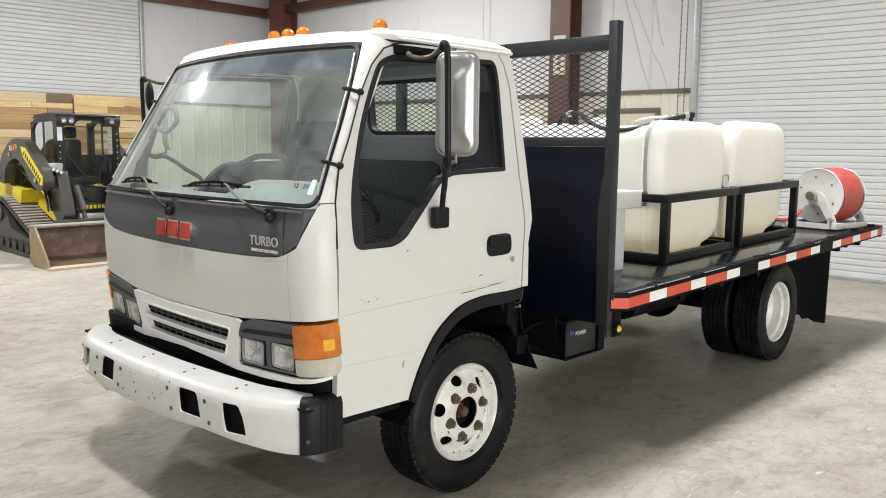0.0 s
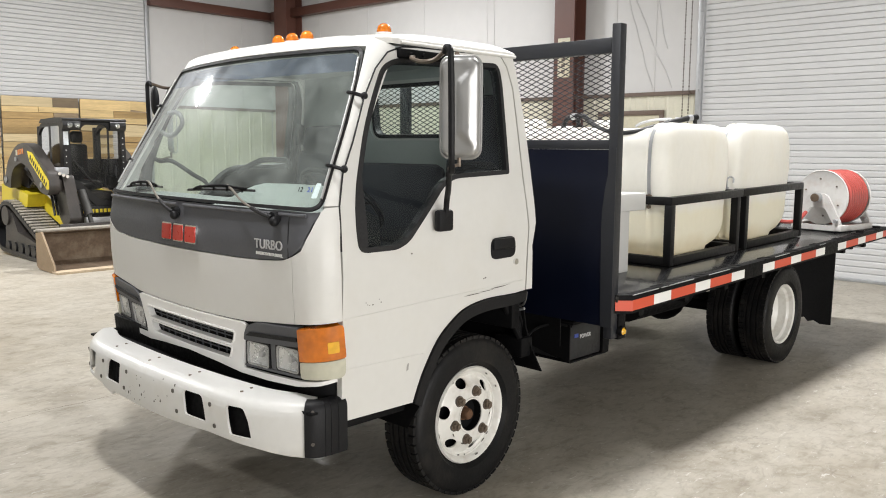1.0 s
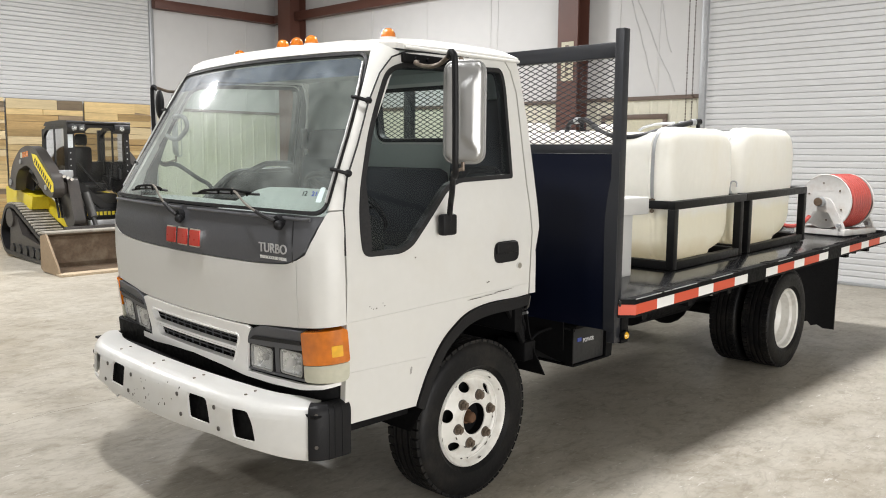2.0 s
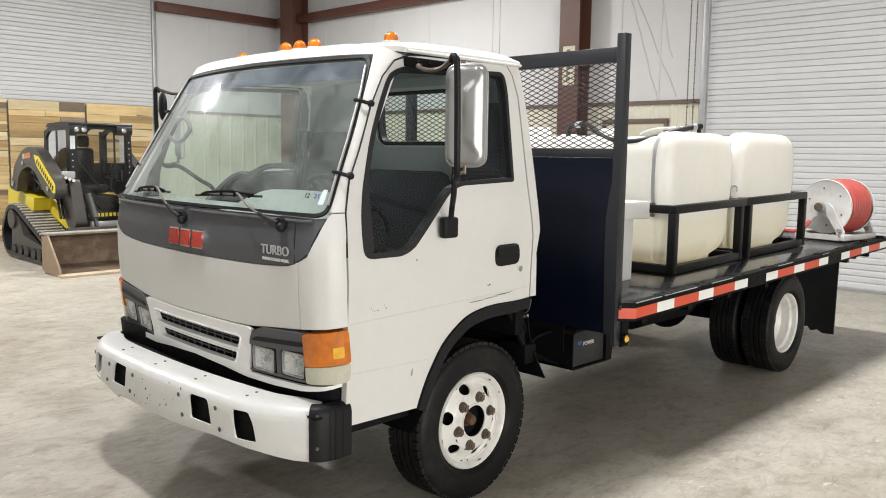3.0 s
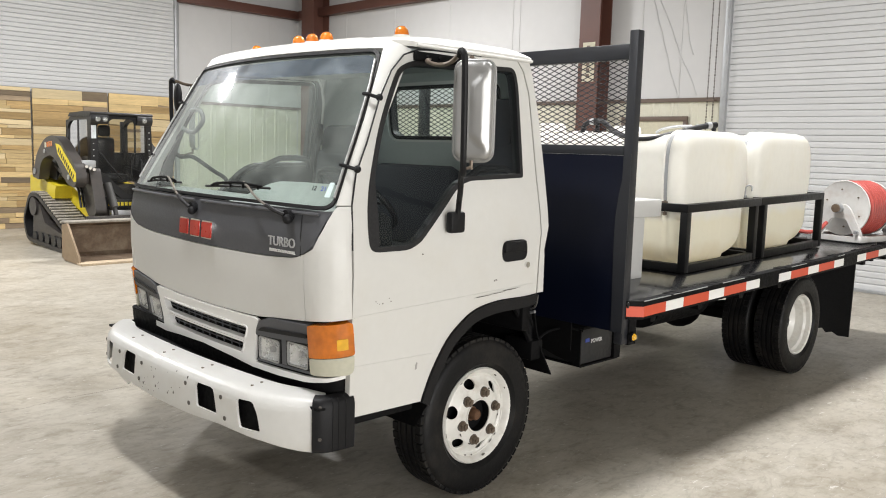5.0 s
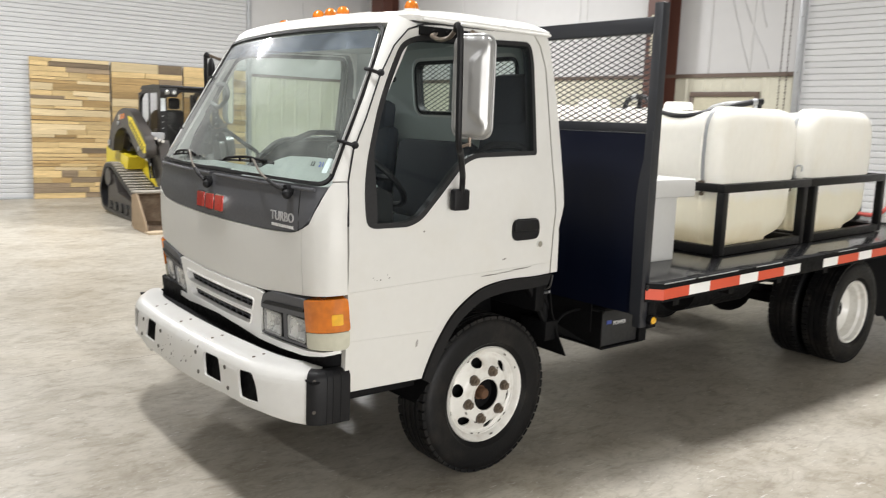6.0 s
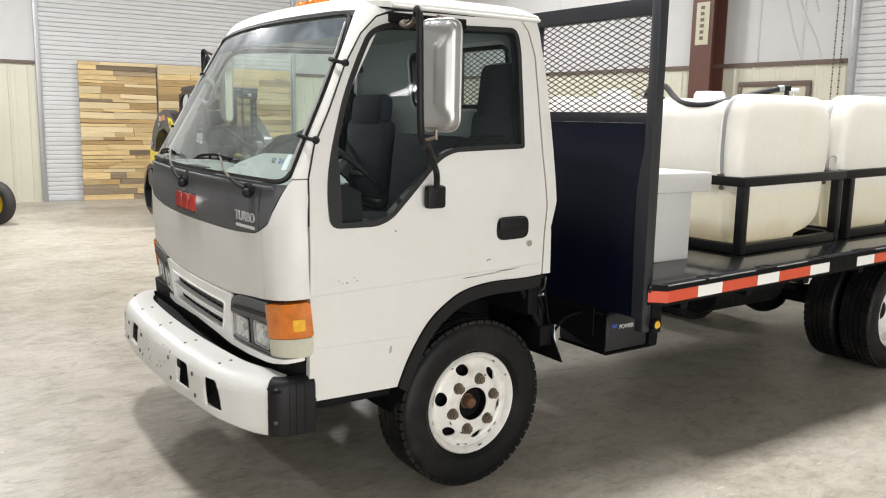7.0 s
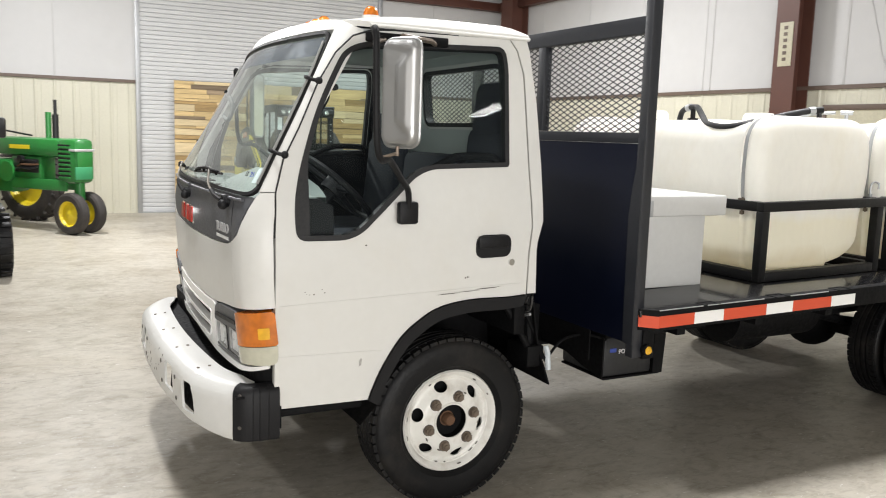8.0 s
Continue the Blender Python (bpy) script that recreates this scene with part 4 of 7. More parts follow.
bw = [(-0.95, 0.93), (0.95, 0.93), (0.955, 1.25), (0.922, 1.45), (0.885, 1.7), (0.833, 2.03), (-0.833, 2.03), (-0.885, 1.7), (-0.922, 1.45), (-0.955, 1.25)]
rw = rounded([(-0.15, 1.645), (0.67, 1.645), (0.69, 1.935), (-0.17, 1.935)], 0.07)
rear = part("back_wall", skin(bw, back, 0.03, [rw], [], GZ, (0, 1, 0)), M["white"], truck)
part("window_rubber", skin(rw, lambda x, z: back(x, z) + Vector((0, 0.008, 0)), 0.045, [inset_poly(rw, 0.02)], [], [], (0, 1, 0)), M["rubber"], rear)
pane = part("rear_glass", skin(inset_poly(rw, 0.02), lambda x, z: back(x, z) - Vector((0, 0.01, 0)), 0.0), G["rear"], rear)
pane.visible_shadow = False
lin = [(-0.92, 0.88), (0.92, 0.88), (0.925, 1.25), (0.892, 1.45), (0.855, 1.7), (0.80, 2.0), (-0.80, 2.0), (-0.855, 1.7), (-0.892, 1.45), (-0.925, 1.25)]
part("back_lining", skin(lin, lambda x, z: back(x, z) - Vector((0, 0.045, 0)), 0.01, [inset_poly(rw, -0.015)], [], GZ, (0, -1, 0)), M["trimgrey"], rear)
part("headlining", boxm(-0.80, 0.80, -0.50, 0.30, 2.0, 2.012), M["trimgrey"], truck)
bm = bmesh.new()
box(bm, -0.945, 0.945, -0.895, -0.38, 0.545, 0.60)
box(bm, -0.945, 0.945, -0.38, 0.35, 0.90, 0.94)
box(bm, -0.945, 0.945, -0.40, -0.36, 0.58, 0.94)
part("cab_floor", bm, M["chassis"], truck)

# dash
bm = bmesh.new()
prof = [(-0.885, 1.33), (-0.80, 1.345), (-0.62, 1.34), (-0.56, 1.31), (-0.55, 1.10), (-0.60, 0.85), (-0.72, 0.80), (-0.88, 0.80)]
ends = [[bm.verts.new((x, y, z)) for y, z in prof] for x in (-0.90, 0.90)]
for i in range(len(prof)):
    j = (i + 1) % len(prof)
    bm.faces.new((ends[0][i], ends[0][j], ends[1][j], ends[1][i]))
bm.faces.new(list(reversed(ends[0])))
bm.faces.new(ends[1])
bmesh.ops.recalc_face_normals(bm, faces=bm.faces)
dash = part("dashboard", bm, M["blackpl"], truck, "dark moulded dashboard with a pale top")
part("dash_pad", boxm(-0.88, 0.88, -0.87, -0.62, 1.340, 1.3455, 0.002), M["dash"], dash, "pale grey-green dash top")
for x0 in (-0.35, 0.12, 0.45):
    for k in range(9):
        part("vent_slot", boxm(x0 + 0.028 * k, x0 + 0.016 + 0.028 * k, -0.85, -0.81, 1.340, 1.3495), M["blackpl"], dash)
# pale binnacle hump in front of the driver
bm = bmesh.new()
hump = [(-0.86, 1.34), (-0.80, 1.40), (-0.72, 1.435), (-0.60, 1.43), (-0.54, 1.38), (-0.54, 1.30), (-0.86, 1.30)]
xs_ = [(0.12, 0.0), (0.18, 0.45), (0.25, 0.85), (0.34, 1.0), (0.58, 1.0), (0.66, 0.85), (0.72, 0.4), (0.76, 0.0)]
rows_ = [[bm.verts.new((x, y, 1.335 + (z - 1.335) * k if z > 1.335 else z)) for y, z in hump] for x, k in xs_]
for a, b in zip(rows_, rows_[1:]):
    for i in range(len(hump)):
        j = (i + 1) % len(hump)
        bm.faces.new((a[i], a[j], b[j], b[i]))
bmesh.ops.recalc_face_normals(bm, faces=bm.faces)
part("binnacle", bm, M["dash"], dash, "pale grey-green instrument binnacle")
# steering wheel, tilted
bm = bmesh.new()
sm = Matrix.Translation((0.47, -0.40, 1.355)) @ Matrix.Rotation(radians(-42), 4, "X") @ Matrix.Rotation(radians(90), 4, "Y")
lathe(bm, [(0.205 + 0.014 * math.cos(k * math.pi / 4), 0.014 * math.sin(k * math.pi / 4)) for k in range(8)], sm, 36, True)
for ang in (90, 210, 330):
    rod(bm, sm @ Vector((0, 0, 0)), sm @ Vector((0, 0.2 * math.cos(radians(ang)), 0.2 * math.sin(radians(ang)))), 0.014, 8)
rod(bm, sm @ Vector((-0.03, 0, 0)), sm @ Vector((0.03, 0, 0)), 0.055, 18)
rod(bm, sm @ Vector((0, 0, 0)), (0.47, -0.66, 1.05), 0.03, 10)
part("steering_wheel", bm, M["blackpl"], truck, "black steering wheel on a raked column")
# seats
def seat(x0, x1, y, back, head, label):
    st = part("seat", boxm(x0, x1, y - 0.56, y - 0.04, 0.945, 1.10, 0.05), M["cloth"], truck, label)
    m = Matrix.Translation(((x0 + x1) / 2, y, 1.08)) @ Matrix.Rotation(radians(-6), 4, "X")
    hw = (x1 - x0) / 2
    part("backrest", boxm(-hw, hw, -0.055, 0.04, 0.0, back, 0.045, m), M["cloth"], st)
    if head:
        part("headrest", boxm(-hw * 0.8, hw * 0.8, -0.06, 0.035, back - 0.05, head, 0.045, m), M["cloth"], st)


seat(0.50, 0.87, 0.235, 0.56, 0.77, "dark cloth driver's seat with a tall backrest")
seat(-0.18, 0.47, 0.22, 0.43, 0.0, "low dark cloth middle seat")
seat(-0.76, -0.24, 0.20, 0.50, 0.64, "dark cloth passenger seat with a low headrest")
# belt anchor on the far pillar, knob and grab handle on the near one
part("belt_anchor", boxm(-0.845, -0.805, 0.24, 0.29, 1.60, 1.73, 0.012), M["blackpl"], truck, "black seat belt anchor")
bm = bmesh.new()
tube(bm, [(-0.82, 0.26, 1.62), (-0.82, 0.22, 1.30), (-0.80, 0.16, 1.02)], 0.014, 6)
part("seat_belt", bm, M["blackpl"], truck, "black seat belt")
bm = bmesh.new()
rod(bm, (0.845, -0.545, 1.772), (0.865, -0.545, 1.772), 0.013, 14)
part("pillar_knob", bm, M["blackpl"], truck, "small black knob on the windscreen pillar")
bm = bmesh.new()
tube(bm, spline([(0.83, -0.57, 1.76), (0.815, -0.565, 1.73), (0.815, -0.60, 1.67), (0.835, -0.64, 1.615)], 5), 0.014, 8)
part("grab_handle", bm, M["blackpl"], truck, "black grab handle on the near windscreen pillar")

# --- lamps, grille, bumper
slot_u = rounded([(-0.385, 0.768), (0.385, 0.768), (0.412, 0.822), (-0.412, 0.822)], 0.016)
slot_l = rounded([(-0.350, 0.700), (0.350, 0.700), (0.378, 0.750), (-0.378, 0.750)], 0.016)
lip = [(0.0, 0.674), (0.25, 0.664), (0.43, 0.650), (0.62, 0.652), (0.80, 0.664), (0.92, 0.684), (0.985, 0.700)]
lip_top = [(0.985, 0.7135), (0.92, 0.7005), (0.80, 0.688), (0.62, 0.680), (0.448, 0.676)]
right_half = lip[1:] + lip_top + [(0.452, 0.72), (0.482, 0.82), (0.498, 0.866), (0.47, 0.874), (0.30, 0.871)]
skirt = [(0.0, 0.674)] + right_half + [(0.0, 0.869)] + [(-a, b) for a, b in reversed(right_half)]
grille = part("grille", skin(skirt, Fo(0.006), 0.014, [slot_u, slot_l], GU, GZ, FRONT_N), M["grille"], truck, "white grille with two dark slots", sharp=0.9)
part("grille_back", skin([(-0.45, 0.67), (0.45, 0.67), (0.45, 0.86), (-0.45, 0.86)], Fo(-0.06), 0.01, [], GU, GZ, FRONT_N), M["chassis"], grille)
for hole in (slot_u, slot_l):
    part("slot_rim", skin(inset_poly(hole, -0.006), Fo(0.010), 0.03, [inset_poly(hole, 0.001)], GU, GZ, FRONT_N), M["grille"], grille)
for z in (0.722, 0.736, 0.790, 0.804):
    bm = bmesh.new()
    tube(bm, [F(-0.38 + 0.076 * i, z, -0.020) for i in range(11)], 0.003, 6)
    part("grille_bar", bm, M["garnish"], grille)
for z0, z1 in ((0.702, 0.748), (0.770, 0.820)):
    for i in range(11):
        bm = bmesh.new()
        rod(bm, F(-0.34 + 0.068 * i, z0, -0.03), F(-0.34 + 0.068 * i, z1, -0.03), 0.004, 6)
        part("grille_rib", bm, M["garnish"], grille)
housing = [(0.452, 0.682), (0.62, 0.686), (0.80, 0.694), (0.838, 0.70), (0.842, 0.90), (0.52, 0.87), (0.480, 0.81)]
both("lamp_housing", skin(housing, Fo(-0.030), 0.02, [], [0.5, 0.6, 0.7, 0.8], [0.75, 0.82], FRONT_N), M["garnish"], truck, "dark grey headlamp surround")
brow = rounded([(0.474, 0.800), (0.652, 0.812), (0.840, 0.828), (0.842, 0.905), (0.57, 0.888), (0.505, 0.864), (0.480, 0.825)], [0.01, 0.01, 0.01, 0.01, 0.06, 0.03, 0.03])
both("lamp_brow", skin(brow, Fo(0.008), 0.035, [], [0.55, 0.65, 0.75, 0.80], [0.85], FRONT_N), M["garnish"], truck, "dark grey brow over the headlamps")
both("brow_step", skin(rounded([(0.50, 0.824), (0.838, 0.850), (0.838, 0.866), (0.53, 0.842)], 0.004, 2), Fo(0.014), 0.012, [], [0.6, 0.7, 0.8], [], FRONT_N), M["blackpl"], truck)
frame_l = [(0.456, 0.686), (0.838, 0.702), (0.838, 0.712), (0.462, 0.696)]
both("lamp_sill", skin(frame_l, Fo(0.004), 0.03, [], [0.55, 0.65, 0.75], [], FRONT_N), M["garnish"], truck)
both("lamp_divider", skin(rounded([(0.640, 0.696), (0.676, 0.700), (0.684, 0.818), (0.650, 0.814)], 0.004, 2), Fo(0.000), 0.02, [], [], [], FRONT_N), M["garnish"], truck)
for a, b, lift in ((0.486, 0.630, 0.0), (0.690, 0.824, 0.014)):
    pl = rounded([(a - 0.006, 0.702 + lift), (b - 0.010, 0.704 + lift), (b + 0.004, 0.797 + lift), (a + 0.006, 0.795 + lift)], 0.012, 4)
    body = rounded([(a - 0.018, 0.692 + lift), (b + 0.002, 0.694 + lift), (b + 0.014, 0.808 + lift), (a - 0.006, 0.806 + lift)], 0.014, 4)
    sc, zc, sw, zw = (a + b) / 2, 0.750 + lift, (b - a) / 2, 0.049

    def bowl(s, z):
        return F(s, z, -0.005 - 0.020 * (1 - min(1.0, max(abs(s - sc) / sw, abs(z - zc) / zw)) ** 2))

    for sg in (1, -1):
        def lamp_part(name, bm, mat, parent, label=""):
            return part(name, bm if sg > 0 else mirror(bm), mat, parent, label)
        lamp = lamp_part("headlamp", skin(body, Fo(0.002), 0.026, [pl], [], [], FRONT_N), M["blackpl"], truck, "square sealed headlamp in a black bezel")
        lamp_part("reflector", skin(inset_poly(pl, -0.002), bowl, 0.0, [], [a + (b - a) * k / 9 for k in range(1, 9)], [zc - 0.049 + 0.098 * k / 9 for k in range(1, 9)], FRONT_N), M["reflector"], lamp, "bright bowl reflector")
        bm = bmesh.new()
        rod(bm, F(sc, zc, -0.024), F(sc, zc, -0.008), 0.014, 14)
        lamp_part("bulb_shield", bm, M["galv"], lamp)
        gl = lamp_part("lamp_lens", skin(pl, Fo(-0.001), 0.0, [], [sc], [zc], FRONT_N), G["lens"], lamp, "clear headlamp glass")
        gl.visible_shadow = False
        lamp_part("lamp_rim", skin(inset_poly(pl, -0.004), Fo(0.004), 0.008, [inset_poly(pl, 0.001)], [], [], FRONT_N), M["stainless"], lamp)
GS = [0.88, 0.91, 0.94, 0.96, 0.98, 1.0]
se = s_end(0.9) - 0.008
signal = rounded([(0.842, 0.772), (se - 0.002, 0.793), (se, 0.926), (0.846, 0.903)], [0.006, 0.012, 0.02, 0.012], 4)
corner_lamp = rounded([(0.838, 0.703), (se - 0.012, 0.715), (se - 0.004, 0.790), (0.842, 0.769)], [0.02, 0.03, 0.006, 0.006], 4)
for sl in both("signal_lamp", skin(signal, Fo(0.012), 0.05, [], GS, [0.85], FRONT_N), M["amber"], truck, "amber wrap-round turn signal"):
    sg = 1 if sl.data.vertices[0].co.x > 0 else -1
    pl = rounded([(0.962, 0.814), (1.002, 0.818), (1.004, 0.862), (0.964, 0.858)], 0.004, 3)
    bm = skin(pl, Fo(0.015), 0.004, [], [0.98, 0.99], [], FRONT_N)
    part("side_reflector", bm if sg > 0 else mirror(bm), M["amber_dark"], sl, "yellow square reflector")
both("corner_lamp", skin(corner_lamp, Fo(0.010), 0.05, [], GS, [0.74], FRONT_N), M["clear"], truck, "cloudy clear corner lamp")

# badge of three plain red slabs with bright edges, and raised lettering
for x in (-0.102, 0.008, 0.118):
    for mat, grow, off in ((M["chrome"], 0.006, 0.012), (M["badge_red"], 0.0, 0.017)):
        q = rounded([(x - 0.043 - grow, 1.177 - grow), (x + 0.037 + grow, 1.177 - grow), (x + 0.043 + grow, 1.245 + grow), (x - 0.037 - grow, 1.245 + grow)], 0.006, 3)
        bm = skin(q, Fo(off), off, [], [], [], FRONT_N)
        if grow:
            badge = part("badge_block", bm, mat, truck, "red badge slab with a bright edge")
        else:
            part("badge_face", bm, mat, badge)
part("garnish_seam", skin([(0.800, 1.168), (0.804, 1.168), (0.796, 1.345), (0.792, 1.345)], Fo(0.001), 0.004, [], [], [1.25, 1.3], FRONT_N), M["rubber"], truck)
for sg in (1, -1):
    bm = bmesh.new()
    tube(bm, [F(sg * (0.03 + 0.045 * i), 1.335, 0.004) for i in range(20)], 0.007, 8)
    part("cowl_lip", bm, M["garnish"], truck)
pm = Matrix.Translation(F(0.682, 1.212, 0.002)) @ Matrix.Rotation(radians(3), 4, "Z") @ Matrix.Rotation(radians(90), 4, "X")
words("TURBO", 0.053, 0.002, pm, M["silver"], "lettering", truck, 0.0002)
pm2 = Matrix.Translation(F(0.686, 1.176, 0.002)) @ Matrix.Rotation(radians(3), 4, "Z") @ Matrix.Rotation(radians(90), 4, "X")
words("INTERCOOLED DIESEL", 0.0165, 0.002, pm2, M["tape_white"], "lettering", truck, 0.0002)


# bumper: swept section, dark end caps, holes as recessed boxes
def bump_y(x):
    a = abs(x)
    return -1.118 + 0.06 * (a / 0.9) ** 2 + (0.0 if a < 0.6 else 0.10 * ((a - 0.6) / 0.314) ** 2)


BU = [-0.93 + 0.031 * i for i in range(61)]
BEND = ((0.40, 0.022, 0.404), (0.418, 0.012, 0.420), (0.440, 0.003, 0.440), (0.465, 0.0, 0.465), (0.570, 0.002, 0.570), (0.592, 0.007, 0.591), (0.612, 0.018, 0.608), (0.634, 0.036, 0.620), (0.660, 0.061, 0.627), (0.69, 0.091, 0.630), (0.75, 0.151, 0.632))


def bump_face(s, v):
    """The pressed sheet: v climbs the front, then goes over the soft bend on to the top."""
    return Vector((s, bump_y(s) + table(v, [(a, d) for a, d, z in BEND]), table(v, [(a, z) for a, d, z in BEND])))


low_edge = [(-0.918, 0.440), (-0.86, 0.442), (-0.73, 0.462), (-0.52, 0.452), (-0.47, 0.430), (-0.43, 0.405), (-0.405, 0.412), (-0.38, 0.438), (-0.25, 0.436), (-0.12, 0.428), (0.12, 0.430), (0.23, 0.434), (0.38, 0.444), (0.47, 0.449), (0.62, 0.446), (0.73, 0.438), (0.80, 0.424), (0.86, 0.414), (0.918, 0.412)]
bface = low_edge + [(0.920, 0.612), (0.912, 0.66), (0.88, 0.715), (0.78, 0.75), (-0.78, 0.75), (-0.88, 0.715), (-0.912, 0.66), (-0.920, 0.612)]
HOLES = []
for sg in (1, -1):
    HOLES.append(rounded([(sg * a, b) for a, b in ((0.302, 0.486), (0.455, 0.486), (0.428, 0.590), (0.285, 0.588))], [0.012, 0.012, 0.03, 0.02], 4))
    HOLES.append(rounded([(sg * a, b) for a, b in ((0.612, 0.470), (0.722, 0.472), (0.706, 0.545), (0.682, 0.588), (0.587, 0.584), (0.597, 0.515))], [0.01, 0.01, 0.02, 0.02, 0.012, 0.02], 4))
bumper = part("bumper", skin(bface, bump_face, 0.010, HOLES, BU, [0.418, 0.44, 0.465, 0.5, 0.54, 0.57, 0.581, 0.592, 0.602, 0.612, 0.623, 0.634, 0.646, 0.66, 0.675, 0.69, 0.72], FRONT_N), M["bumper"], truck, "white steel front bumper with tow openings", sharp=0.9)
for s in (-0.47, -0.11, 0.24, 0.60):
    for v in (0.664, 0.712):
        p = bump_face(s + (0.70 - v) * 0.1, v)
        bm = bmesh.new()
        rod(bm, p - Vector((0, 0, 0.003)), p + Vector((0, 0, 0.003)), 0.0065, 8)
        part("rivet", bm, M["nut"], bumper)
for s, z in ((0.212, 0.566), (0.242, 0.485), (0.484, 0.565), (0.514, 0.483), (-0.212, 0.566), (-0.242, 0.485), (-0.484, 0.565), (-0.514, 0.483), (-0.79, 0.56), (-0.80, 0.48)):
    p = bump_face(s, z)
    bm = bmesh.new()
    rod(bm, p + Vector((0, 0.004, 0)), p - Vector((0, 0.003, 0)), 0.0095, 12)
    part("bolt", bm, M["scuff"], bumper)
rnd = random.Random(9)
for k in range(30):
    x = rnd.gauss(-0.06, 0.12) if k < 26 else rnd.uniform(-0.8, 0.88)
    z, r = rnd.uniform(0.45, 0.60), rnd.choice((0.001, 0.0015, 0.002, 0.0025, 0.0045))
    q = [(x + r * rnd.uniform(0.5, 1.5) * math.cos(a), z + 1.5 * r * rnd.uniform(0.5, 1.5) * math.sin(a)) for a in (0, 1.2, 2.5, 3.8, 5.0)]
    part("paint_chip", skin(q, lambda a, b: bump_face(a, b) - Vector((0, 0.0012, 0)), 0.001, [], [], [], FRONT_N), M["scuff"], bumper)
# unseen panel added to keep light from leaking down behind the bumper
part("bumper_shelf", boxm(-0.955, 0.955, -0.955, -0.60, 0.59, 0.60), M["chassis"], bumper)
# black plates added behind the tow openings to stand for the dark inside
for s0, s1 in ((-0.78, -0.24), (0.24, 0.78)):
    part("bumper_channel", skin([(s0, 0.455), (s1, 0.455), (s1, 0.605), (s0, 0.605)], lambda a, b: bump_face(a, b) + Vector((0, 0.035, 0)), 0.008, [], [s0 + 0.06 * i for i in range(1, 9)], [], FRONT_N), M["chassis"], bumper)
part("bumper_beam", boxm(-0.72, 0.72, -0.99, -0.95, 0.43, 0.61), M["chassis"], bumper)
cap = bmesh.new()
P = spline([(0.918, -0.957, 0), (0.946, -0.930, 0), (0.962, -0.880, 0), (0.966, -0.79, 0)], 6)
CAPS = ((0.020, 0.414), (0.003, 0.420), (0.0, 0.434), (0.0, 0.52), (0.0, 0.598), (0.004, 0.614), (0.012, 0.626), (0.026, 0.633), (0.050, 0.636))


def cap_row(o, z):
    out = []
    for i, p in enumerate(P):
        d = (P[min(i + 1, len(P) - 1)] - P[max(i - 1, 0)]).normalized()
        out.append(p + Vector((-d.y, d.x, 0)) * (o - 0.004) + Vector((0, 0, z)))
    return out


rows_ = [[cap.verts.new(p) for p in cap_row(o, z)] for o, z in CAPS]
for a, b in zip(rows_, rows_[1:]):
    for i in range(len(P) - 1):
        cap.faces.new((a[i], a[i + 1], b[i + 1], b[i]))
bmesh.ops.recalc_face_normals(cap, faces=cap.faces)
for ob in both("bumper_end_cap", cap, M["blackpl"], truck, "black rubber bumper end cap"):
    if ob.data.vertices[0].co.x < 0:
        # the far cap is pushed in behind the bent bumper end
        for v in ob.data.vertices:
            v.co += Vector((0.035, 0.030, -0.012))
for k in (11, 13, 15):
    bm = bmesh.new()
    tube(bm, [cap_row(o - 0.001, z)[k] for o, z in CAPS[1:8]], 0.0018, 6)
    part("cap_rib", bm, M["blackpl"], truck)
for z in (0.60, 0.475):
    bm = bmesh.new()
    p = cap_row(0, z)[5]
    rod(bm, p + Vector((-0.004, 0.004, 0)), p + Vector((0.002, -0.002, 0)), 0.007, 10)
    part("cap_bolt", bm, M["scuff"], truck)
part("bumper_bracket", boxm(-0.955, 0.955, -0.90, -0.78, 0.455, 0.585), M["chassis"], truck)
# black sheet set back in the gap stands for its shade
part("bumper_gap_filler", skin([(-1.0, 0.55), (1.0, 0.55), (1.0, 0.70), (-1.0, 0.70)], Fo(-0.035), 0.02, [], GU, [], FRONT_N), M["chassis"], truck)
bm = boxm(0.55, 0.918, -0.80, -0.43, 0.484, 0.518, 0.01)
both("step", bm, M["chassis"], truck, "black cab step edge")

# wipers: pivot cap, cranked arm, bowed carrier and rubber blade
WIPERS = (((0.722, 1.320), ((0.722, 1.324, 0.030), (0.66, 1.342, 0.045), (0.54, 1.378, 0.045), (0.433, 1.418, 0.038), (0.375, 1.434, 0.030)), ((0.060, 1.402), (0.29, 1.413), (0.550, 1.417))),
          ((-0.026, 1.300), ((-0.026, 1.304, 0.030), (-0.085, 1.335, 0.045), (-0.175, 1.377, 0.045), (-0.296, 1.419, 0.038), (-0.367, 1.425, 0.030)), ((-0.625, 1.390), (-0.43, 1.405), (-0.200, 1.404))))
for (ps, pz), arm, blade in WIPERS:
    bm = bmesh.new()
    rod(bm, F(ps, pz, -0.02), F(ps, pz, 0.024), 0.024, 16)
    bmesh.ops.create_uvsphere(bm, u_segments=14, v_segments=8, radius=0.020, matrix=Matrix.Translation(F(ps + 0.016, pz - 0.012, 0.024)))
    wp = part("wiper", bm, M["blackpl"], truck, "black windscreen wiper with a faded arm")
    A = spline([F(s, z, o) for s, z, o in arm], 5)
    bm = bmesh.new()
    tube(bm, A[:8], 0.0085, 8)
    part("arm_root", bm, M["rubber"], wp)
    bm = bmesh.new()
    tube(bm, A[6:], 0.0048, 8)
    part("wiper_arm", bm, M["wiperarm"], wp)
    bm = bmesh.new()
    a, m_, b_ = blade
